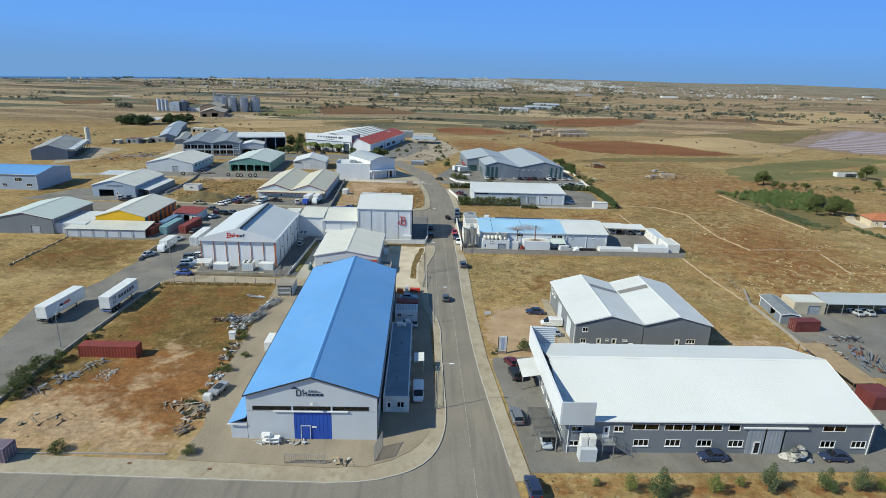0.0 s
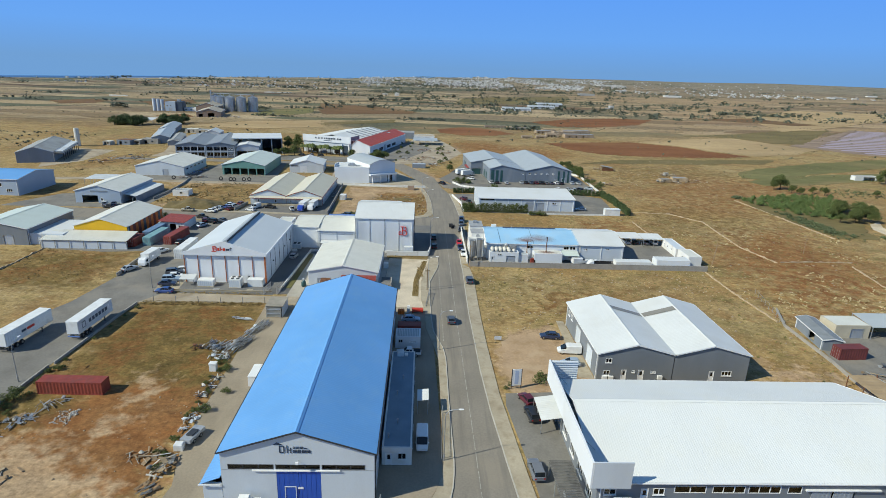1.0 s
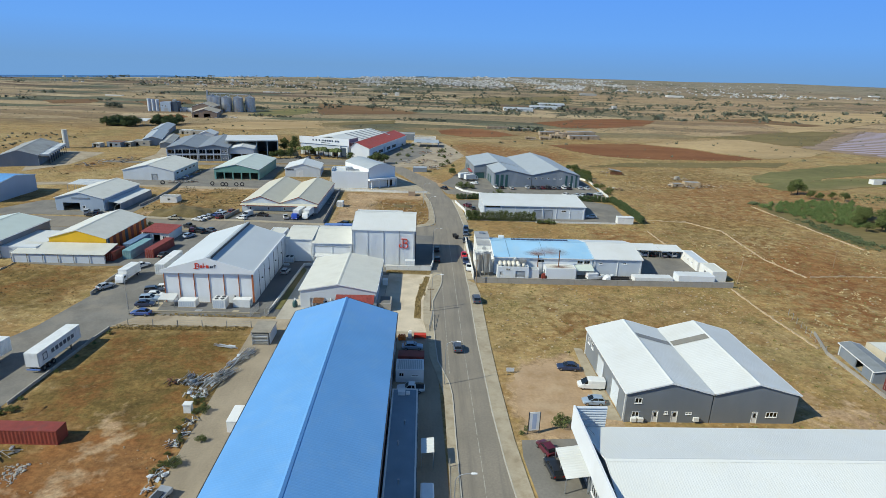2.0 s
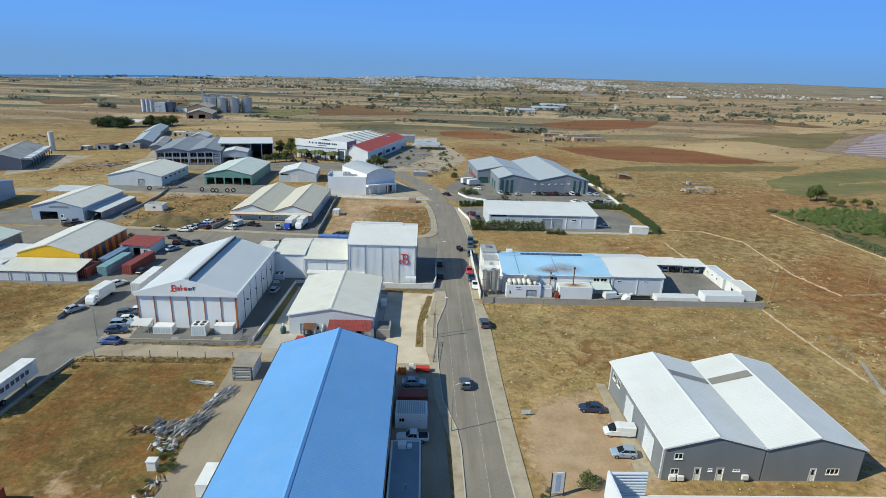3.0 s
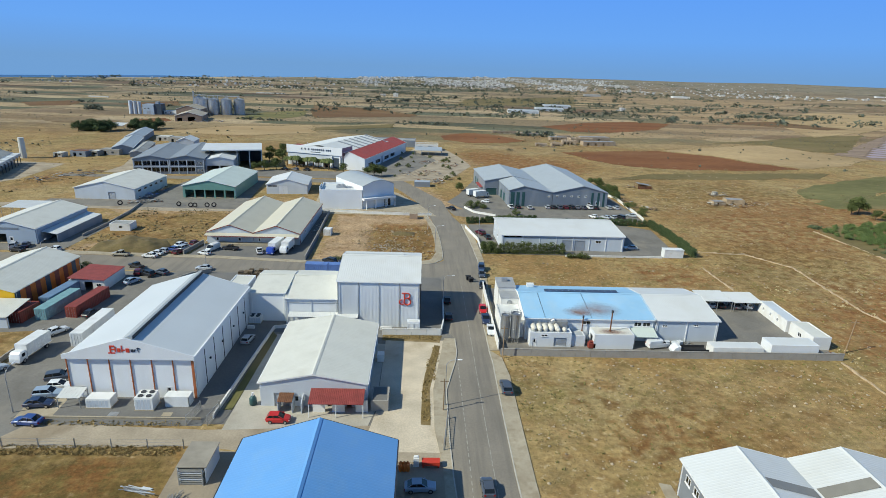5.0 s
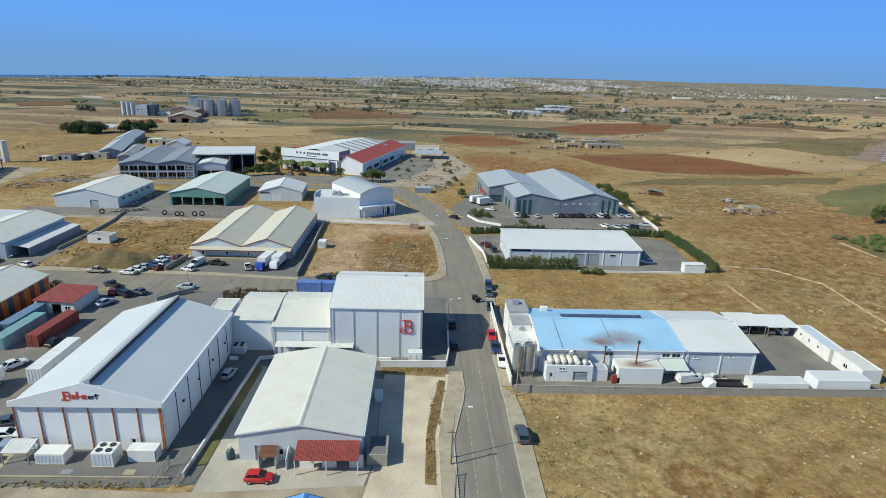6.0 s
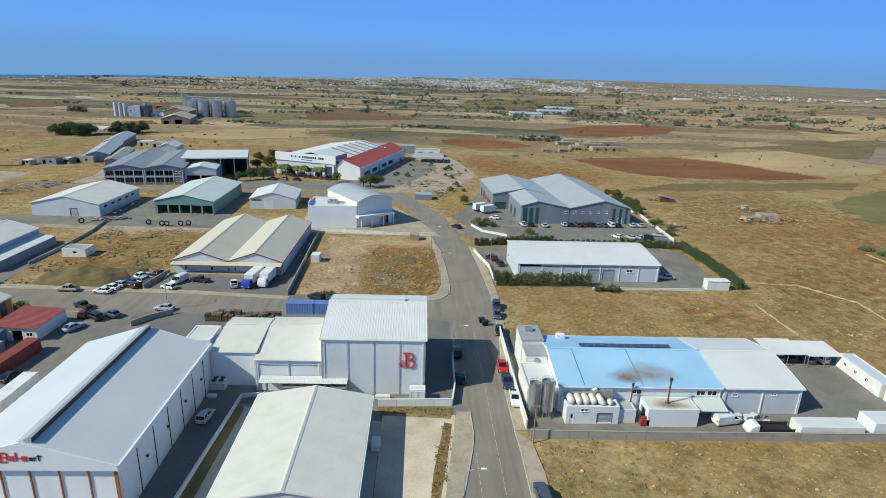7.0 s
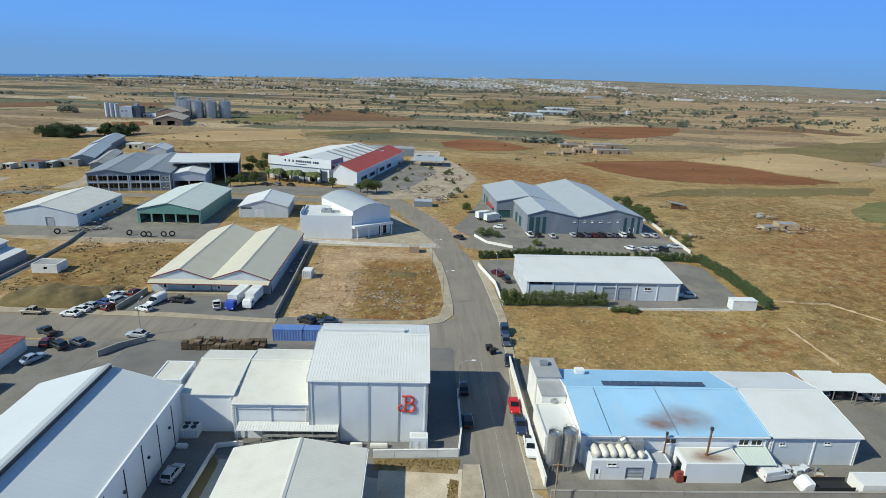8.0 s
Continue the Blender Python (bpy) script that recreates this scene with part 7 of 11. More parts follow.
white_left = hall("white_gable_hall", "white gabled hall with a pale roof and grey side", -135.6, 235.4, -118.3, 263.0, 4.8, 7.0, roof=CREAM_ROOF, wall=BLUE_GREY_WALL, openings={"front": [(2.6, 8.6, 0, 3.0, "open"), (9.4, 10.6, 0, 2.2, "door")]})
part("sign", Shape().box(6, -0.08, 4.4, 12.5, -0.01, 5.0), MID_WALL, white_left)
lean_roof("side_lean_to", "white lean-to roof along the hall", -118.0, 237.5, -113.4, 262.5, 2.6, 3.4, "-x", WHITE_ROOF, category="lean-to")
solid("lean_to_wall", Shape().box(0, 0, 0, 0.25, 25, 2.5), MID_WALL, "grey side wall of the lean-to", "wall", (-113.6, 237.5, 0))
lean_roof("open_canopy", "white open-sided canopy on posts", -148.5, 264.5, -136.5, 274.0, 3.6, 4.0, "y", WHITE_ROOF)
hall("blue_gable_hall", "pale blue-grey hall with a deep blue roof", -194.0, 244.5, -163.0, 268.0, 6.6, 8.4, "x", BLUE_ROOF, BLUE_GREY_WALL, openings={"front": [(16, 18, 1.4, 2.6, "window"), (21.5, 24.5, 3.6, 5.2, "window"), (26, 28.4, 1.4, 2.6, "window")]})
old = hall("old_grey_hall", "old grey hall with a sawtooth side", -213.0, 318.0, -196.4, 366.0, 5.6, 8.2, roof=OLD_ROOF, wall=MID_WALL, turn=20)
for i in range(9):
    part("side_bay", Shape().along_x([(3 + 5 * i, 5.4), (7.2 + 5 * i, 5.4), (7.2 + 5 * i, 3.4), (3 + 5 * i, 4.6)], 16.62, 20.5), WHITE_ROOF, old)
    part("side_post", Shape().box(20.2, 5 + 5 * i, 0, 20.5, 5.3 + 5 * i, 4.0), DARK_TRIM, old)
solid("old_chimney", Shape().tube((0, 0, 0), (0, 0, 11), 1.6, 12, 1.5), CREAM_ROOF, "pale round tower beside the old hall", "tower", (-220, 386, 0), smooth=False)
hall("grey_side_shed", "long grey shed with a pale roof", -183, 406, -172, 455, 4.0, 5.8, roof=GREY_ROOF, wall=MID_WALL, turn=18, category="shed")
hall("grey_side_shed", "long grey shed with a weathered roof", -200, 456, -189.5, 500, 4.0, 5.8, roof=GREY_ROOF, wall=MID_WALL, turn=15, category="shed")
hall("rusty_side_shed", "long low shed with a faded rusty roof", -169, 398, -162, 442, 2.8, 3.8, roof=OLD_ROOF, wall=MID_WALL, turn=16, category="shed")
hall("pale_far_house", "small house with a pale pitched roof", -163, 446, -152, 462, 3.4, 5.6, roof=WHITE_ROOF, wall=PALE_WALL, turn=8, category="house")
for k, (x, y, w, d, hgt) in enumerate(((-201, 396, 9, 8, 3.0), (-191.5, 399, 4, 6, 2.8), (-189, 404, 11, 7, 3.2), (-178, 409, 5, 5, 2.6), (-208, 392, 5, 5, 2.4), (-176, 466, 10, 8, 3.2), (-144, 432, 9, 10, 3.4), (-186, 470, 9, 8, 3.0))):
    block("yard_outbuilding", ("low grey outbuilding with a rusty roof", "low white outbuilding with a flat roof", "low pale outbuilding with a flat roof")[k % 3], x, y, x + w, y + d, hgt, (MID_WALL, JUNK_PALE, BLOCK_WALL)[k % 3],
          roof=(RUST, CREAM_ROOF, OLD_ROOF)[k % 3], parapet=0.1, turn=-6 + 3 * (k % 4), category="outbuilding", group="far yard outbuildings", openings={"front": [(w * 0.2, w * 0.2 + 1.6, 0, 2.2, "open"), (w * 0.6, w * 0.6 + 1.4, 1, 2, "open")]})

# ---- the grain silos far behind ----
for i, (x, y) in enumerate(((-232, 690), (-220.5, 686), (-208.5, 688), (-197, 694), (-243, 706))):
    bin_top = silo(x, y, 5.5, 17.0, "large corrugated grain silo with a cone roof", "grain silos", legs=False)
    for k in range(10):
        a = 2 * math.pi * k / 10
        part("roof_rib", Shape().tube((5.45 * math.cos(a), 5.45 * math.sin(a), 15.2), (0.9 * math.cos(a), 0.9 * math.sin(a), 17.1), 0.12, 4), GREY_TRIM, bin_top)
    part("roof_vent", Shape().tube((0, 0, 16.9), (0, 0, 17.9), 0.7, 8), GREY_TRIM, bin_top)
walkway = thing("silo_walkway", "steel conveyor walkway over the grain silos", "conveyor", (-245, 703, 0))
part("deck", Shape().tube((0, 0, 18.4), (50, -12, 18.4), 0.45, 4), GREY_TRIM, walkway)
for k in range(5):
    part("trestle", Shape().tube((2 + 11.4 * k, -0.5 - 2.7 * k, 0), (2 + 11.4 * k, -0.5 - 2.7 * k, 18.2), 0.22, 4), GREY_TRIM, walkway)
part("elevator_leg", Shape().box(-3, -1, 0, -1.6, 0.4, 22), GREY_TRIM, walkway)
BROWN_SHEET = material("brown_sheet", (0.28, 0.2, 0.15), 0.7, vary=0.15)
TAN_ROOF = material("dusty_tan_roof", (0.42, 0.37, 0.29), 0.7, vary=0.12, scale=0.2, stain=(0.32, 0.27, 0.2), stain_amount=0.5)
hall("silo_hall", "brown-sided grain hall with a dusty tan roof", -227.5, 603, -204.5, 640, 5, 8.4, roof=TAN_ROOF, wall=BROWN_SHEET, turn=12, openings={"front": [(11, 17, 0, 4, "open"), (2, 6, 0, 3, "open")]})
hall("silo_hall", "brown-sided grain hall with a dusty tan roof", -246, 652, -224, 680, 7, 10.6, roof=TAN_ROOF, wall=BROWN_SHEET, turn=6)
mill = block("mill_building", "tall blue-grey mill building", -283, 662, -272, 674, 9.5, BLUE_GREY_WALL, roof=GREY_ROOF, category="mill", openings={"front": [(1.5, 3.0, 5, 6.4, "window"), (5, 6.5, 5, 6.4, "window"), (4, 7.4, 0, 3.4, "shutter")]})
part("mill_tower", Shape().box(11.1, 1, 0, 18, 11, 10.4), DARK_SHUTTER, mill)
part("mill_head", Shape().box(12, 3, 10.4, 15, 7, 12.4), GREY_TRIM, mill)
for k in range(3):
    silo(-294 + 3.9 * k, 661 + 0.8 * k, 1.8, 13.0 - 0.4 * k, "slim pale flour silo beside the mill", "mill silos", mat=PALE_WALL, legs=False)
block("mill_office", "low white mill office", -266, 668, -250, 676, 3.4, WHITE_PLASTER, roof=WHITE_ROOF, category="office", openings={"front": [(2, 4, 1, 2.2, "window"), (7, 9, 1, 2.2, "window")]})
lean_roof("farm_shelter", "pale sheet shelter among dark trees", -248, 517, -232, 528, 4, 5.5, "y", WHITE_ROOF, category="shelter")
for x, y, w, d in ((112, 843, 40, 18), (160, 905, 40, 18), (188, 984, 42, 20)):
    hall("greenhouse", "long pale plastic-covered greenhouse", x, y, x + w, y + d, 3.2, 5.0, "x", GREY_ROOF, PALE_WALL, group="far greenhouses", category="greenhouse", pitch=3)

# ---- the scrap yard on the right ----
DULL_RED = material("dull_red_tin", (0.15, 0.035, 0.032), 0.65, vary=0.2, grain=0.06, scale=0.6)
block("scrap_office", "cream flat-roofed shed in the scrap yard", 92.4, 126.6, 100.4, 132.0, 3.2, material("sand_plaster", (0.5, 0.44, 0.33), 0.8, vary=0.1), roof=CREAM_ROOF, parapet=0.0, category="shed", openings={"front": [(3.6, 6.6, 0, 2.4, "shutter")]})
lean_roof("scrap_canopy", "grey sheet canopy over parked cars", 100.6, 126.2, 124.0, 133.0, 3.0, 3.5, "y", GREY_ROOF)
hall("blue_grey_container_shed", "long blue-grey tin shed along the boundary", 85.6, 120.6, 89.4, 132.6, 2.5, 2.9, roof=material("blue_grey_tin", (0.22, 0.235, 0.245), 0.5, vary=0.15, scale=0.5), wall=MID_WALL, turn=-8, category="shed", openings={"left": [(6, 8.4, 0.3, 2.2, "open")]})
low_wall("boundary_wall", [(78.2, 80), (82.0, 98), (84.0, 115), (84.6, 132), (88.5, 142)], 0.6, BLOCK_WALL, "low pale wall round the scrap yard")
lean_roof("brown_lean_to", "brown rusty flat sheet roof", 80.2, 89.8, 84.9, 106.0, 2.4, 2.6, "x", material("sand_brown_sheet", (0.33, 0.24, 0.14), 0.8, vary=0.15, scale=0.5), category="lean-to", post_mat=RUST)
block("red_scrap_shed", "dull red tin shed in the scrap yard", 80.4, 84.8, 85.0, 89.4, 2.6, DULL_RED, roof=DULL_RED, parapet=0.0, category="shed")

# field walls of dry stone
def stone_wall(line, label="low dry-stone field wall"):
    top = thing("field_wall", label, "wall", (line[0][0], line[0][1], 0), group="field walls")
    rnd = random.Random(int(line[0][0] * 7))
    for (ax, ay), (bx, by) in zip(line, line[1:]):
        length = math.hypot(bx - ax, by - ay)
        n = max(1, int(length / 6))
        for i in range(n):
            rings = []
            ux, uy = (bx - ax) / length, (by - ay) / length
            for j in range(9):
                t = (i + j / 8) / n
                px, py = ax + (bx - ax) * t - line[0][0], ay + (by - ay) * t - line[0][1]
                w, h, o = rnd.uniform(0.1, 0.3), rnd.uniform(0.15, 0.5), rnd.uniform(-0.15, 0.15)
                rings.append([(px - uy * (o + k * w), py + ux * (o + k * w), z) for k, z in ((-1.2, -0.1), (1.2, -0.1), (0.8, h * rnd.uniform(0.7, 1)), (-0.8, h))])
            part("wall_length", Shape().rings(rings), DRY_STONE, top)
    return top


stone_wall([(83.4, 169.0), (83.4, 152), (84.4, 134.5)])
stone_wall([(81.7, 226.0), (81.8, 208.5)])
stone_wall([(84, 244), (93.5, 241.5), (102.5, 240.6), (110.9, 228.4), (107.9, 196.0), (111.3, 179.3)])
stone_wall([(146.7, 272), (148.4, 245), (150.6, 208.5)])
stone_wall([(112.5, 179.8), (124, 181), (137, 181)])
stone_wall([(133.8, 176.8), (132, 167), (130.0, 157)])
stone_wall([(-112, 150), (-112.3, 178)], "brown-grey boundary wall beside the weedy plot")
low_wall("boundary_wall", [(-80.0, 156), (-80.4, 166), (-80.2, 177)], 0.9, BLOCK_WALL, "block wall beside the side street")
low_wall("boundary_wall", [(-109.8, 244), (-109.5, 259), (-110.3, 276), (-112.6, 289)], 0.8, BLOCK_WALL, "thin boundary wall of the weedy plot")
low_wall("boundary_wall", [(-65.4, 207.3), (-63.2, 210.6), (-59.2, 214.0)], 1.2, BLOCK_WALL, "curved grey wall at the street corner")
low_wall("boundary_wall", [(-68.2, 110), (-67.2, 132), (-66.6, 138.6)], 0.5, BLOCK_WALL, "low overgrown wall along the weedy plot")
low_wall("boundary_wall", [(-69.2, 76), (-69.0, 94), (-68.6, 109)], 0.5, BLOCK_WALL, "low overgrown wall along the weedy plot")
block("plot_hut", "small pale hut on the weedy plot", -105.1, 251.3, -98.6, 256.0, 2.3, WHITE_PLASTER, roof=OLD_ROOF, parapet=0.1, category="hut", openings={"front": [(3, 4, 1, 1.7, "open")]})
villa = block("farm_house", "small cream farmhouse with a red tile roof", 181.5, 216.5, 193, 225, 2.8, material("cream_plaster", (0.62, 0.52, 0.36), 0.8, vary=0.08), roof=CONCRETE, parapet=0, category="house", turn=-12, openings={"front": [(1.5, 2.7, 0.9, 2.0, "window"), (4.6, 6.0, 0, 2.2, "door"), (8, 9.2, 0.9, 2.0, "window")]})
part("hip_roof", Shape().rings([[(-0.5, -0.5, 2.8), (12, -0.5, 2.8), (12, 9, 2.8), (-0.5, 9, 2.8)], [(3.5, 4.0, 4.9), (8, 4.0, 4.9), (8, 4.5, 4.9), (3.5, 4.5, 4.9)]]), material("terracotta", (0.42, 0.15, 0.07), 0.8, vary=0.15, scale=1.0), villa)
sheet("farm_yard", [(176, 213), (184.5, 216), (183.5, 227), (189, 236), (182, 232), (177, 224)], GRAVEL, "pale bare yard beside the farmhouse", "yard", 0.07)
block("field_shed", "low pale shed under a tree beside the crops", 253.0, 336.6, 266.0, 340.4, 2.6, WHITE_PLASTER, roof=OLD_ROOF, parapet=0.1, category="shed", openings={"front": [(5.2, 12.4, 0, 2.2, "open")]})

# ---- vehicles ----
PAINTS = {}


def paint(name, colour):
    if name not in PAINTS:
        PAINTS[name] = material(name + "_car_paint", colour, 0.32, vary=0.05, grain=0.02, scale=0.8, coat=0.5)
    return PAINTS[name]


COLOURS = {"white": (0.72, 0.73, 0.73), "silver": (0.42, 0.45, 0.48), "grey": (0.16, 0.17, 0.19), "black": (0.018, 0.019, 0.022), "navy": (0.025, 0.04, 0.09), "blue": (0.035, 0.075, 0.25),
           "red": (0.5, 0.02, 0.02), "maroon": (0.1, 0.015, 0.025), "beige": (0.42, 0.38, 0.3), "slate": (0.07, 0.085, 0.115), "paleblue": (0.3, 0.38, 0.48)}
KINDS = {"car": "saloon car", "hatch": "hatchback car", "suv": "estate car", "van": "panel van", "pickup": "pickup truck"}


def section(w, z0, z1, y, c=0.12):
    """A rounded cross-section of a car body."""
    c = min(c, (z1 - z0) * 0.4)
    return [(-w + c, y, z0), (w - c, y, z0), (w, y, z0 + c), (w, y, z1 - c), (w - c * 1.3, y, z1), (-w + c * 1.3, y, z1), (-w, y, z1 - c), (-w, y, z0 + c)]


BODY = {"car": [(-2.15, 0.70, 0.42, 0.82), (-2.05, 0.83, 0.3, 0.95), (-1.3, 0.87, 0.22, 0.98), (0.8, 0.87, 0.22, 0.96), (1.5, 0.85, 0.24, 0.86), (2.0, 0.8, 0.28, 0.76), (2.15, 0.66, 0.38, 0.66)],
        "hatch": [(-1.85, 0.74, 0.4, 0.9), (-1.75, 0.83, 0.3, 0.98), (-1.0, 0.86, 0.22, 1.0), (0.8, 0.86, 0.22, 0.98), (1.4, 0.84, 0.24, 0.88), (1.8, 0.78, 0.28, 0.76), (1.92, 0.64, 0.38, 0.66)],
        "suv": [(-2.2, 0.76, 0.48, 1.0), (-2.1, 0.88, 0.38, 1.12), (-1.2, 0.91, 0.3, 1.14), (0.9, 0.91, 0.3, 1.12), (1.6, 0.89, 0.32, 1.04), (2.1, 0.82, 0.38, 0.92), (2.22, 0.68, 0.46, 0.82)],
        "van": [(-2.4, 0.82, 0.4, 1.2), (-2.35, 0.9, 0.3, 1.25), (-1.2, 0.93, 0.25, 1.25), (1.2, 0.93, 0.25, 1.2), (1.8, 0.9, 0.28, 1.05), (2.3, 0.82, 0.32, 0.9), (2.42, 0.68, 0.42, 0.78)],
        "pickup": [(-2.5, 0.78, 0.5, 0.9), (-2.45, 0.87, 0.42, 0.95), (-1.2, 0.88, 0.35, 0.98), (0.8, 0.88, 0.35, 1.06), (1.7, 0.86, 0.36, 1.0), (2.3, 0.8, 0.4, 0.9), (2.45, 0.66, 0.48, 0.8)]}
CABIN = {"car": [(-1.75, 0.70, 0.95), (-1.1, 0.62, 1.40), (0.15, 0.62, 1.42), (0.95, 0.72, 0.95)], "hatch": [(-1.72, 0.70, 1.0), (-1.35, 0.63, 1.42), (0.1, 0.63, 1.46), (0.95, 0.72, 0.97)],
         "suv": [(-2.12, 0.74, 1.12), (-1.85, 0.68, 1.66), (0.2, 0.68, 1.7), (1.0, 0.78, 1.1)], "van": [(0.2, 0.8, 1.2), (0.25, 0.76, 1.75), (0.95, 0.76, 1.72), (1.75, 0.8, 1.1)],
         "pickup": [(-0.75, 0.76, 0.98), (-0.65, 0.68, 1.58), (0.35, 0.68, 1.6), (1.0, 0.76, 1.02)]}
CARS = {}


def car(kind, tint):
    """The first car of a kind and colour; later ones are copies of it."""
    name = {"van": "van", "pickup": "pickup_truck"}.get(kind, "car")
    top = thing(name, "%s %s parked on the asphalt" % ({"paleblue": "pale blue", "slate": "dark grey-blue", "navy": "dark blue"}.get(tint, tint), KINDS[kind]), name.replace("_", " "), (0, 0, -50))
    skin = paint(tint, COLOURS[tint])
    part("body", Shape().rings([section(w, z0, z1, y) for y, w, z0, z1 in BODY[kind]]), skin, top)
    cab = CABIN[kind]
    low = cab[0][2] - 0.12
    part("cabin_glass", Shape().rings([section(w if i in (0, 3) else w + 0.05, low, z, y, 0.1) for i, (y, w, z) in enumerate(cab)]), CAR_GLASS, top)
    y1, w1, z1 = cab[1]
    y2, w2, z2 = cab[2]
    if kind == "van":
        part("load_box", Shape().rings([section(0.9, 0.6, 1.95, -2.38, 0.15), section(0.92, 0.6, 1.98, 0.2, 0.15), section(0.86, 1.0, 1.9, 0.75, 0.15)]), skin, top)
    else:
        part("roof", Shape().rings([section(w1 + 0.03, z1 - 0.02, z1 + 0.05, y1 - 0.05, 0.03), section(w1 + 0.04, z1, z1 + 0.08, (y1 + y2) / 2, 0.03), section(w2 + 0.03, z2 - 0.02, z2 + 0.05, y2 + 0.05, 0.03)]), skin, top)
        for x in (-1, 1):
            for p, q, r in (((w2 + 0.04, y2, z2), (cab[3][1] + 0.02, cab[3][0], cab[3][2]), 0.045), ((w1 + 0.04, y1, z1), (cab[0][1] + 0.02, cab[0][0], cab[0][2]), 0.05),
                            ((w1 + 0.06, (y1 + y2) / 2, z1), (cab[0][1] + 0.1, (y1 + y2) / 2, low + 0.15), 0.04)):
                part("pillar", Shape().tube((x * p[0], *p[1:]), (x * q[0], *q[1:]), r, 4), skin, top)
    if kind == "pickup":
        part("load_bed", Shape().box(-0.72, -2.36, 0.981, 0.72, -0.85, 0.99), RUBBER, top)
    front, back = BODY[kind][-1][0], BODY[kind][0][0]
    zf, zb = BODY[kind][-2][3] - 0.14, BODY[kind][0][3] - 0.16
    for x in (-1, 1):
        part("headlight", Shape().box(x * 0.6 - 0.16, front - 0.16, zf - 0.06, x * 0.6 + 0.16, front - 0.02, zf + 0.06), LAMP_WHITE, top)
        part("tail_light", Shape().box(x * 0.64 - 0.13, back - 0.03, zb - 0.1, x * 0.64 + 0.13, back + 0.1, zb + 0.1), LAMP_RED, top)
        part("mirror", Shape().box(x * 0.97 - 0.09, cab[3][0] - 0.35, cab[3][2] + 0.02, x * 0.97 + 0.09, cab[3][0] - 0.22, cab[3][2] + 0.16), skin, top)
    for y in (front * 0.64, back * 0.6):
        for x in (-1, 1):
            w = part("wheel", Shape().tube((x * 0.62, y, 0.32), (x * 0.88, y, 0.32), 0.32, 12), RUBBER, top)
            part("rim", Shape().tube((x * 0.86, y, 0.32), (x * 0.895, y, 0.32), 0.2, 8), CHROME, w)
    return top


def put_car(kind, tint, x, y, heading=0.0, z=0.07, size=1.0):
    if (kind, tint) not in CARS:
        CARS[kind, tint] = car(kind, tint)
        CARS[kind, tint].matrix_world = pose(x, y, z, 0, 0, heading)
        return CARS[kind, tint]
    return copy_thing(CARS[kind, tint], pose(x, y, z, 0, 0, heading))


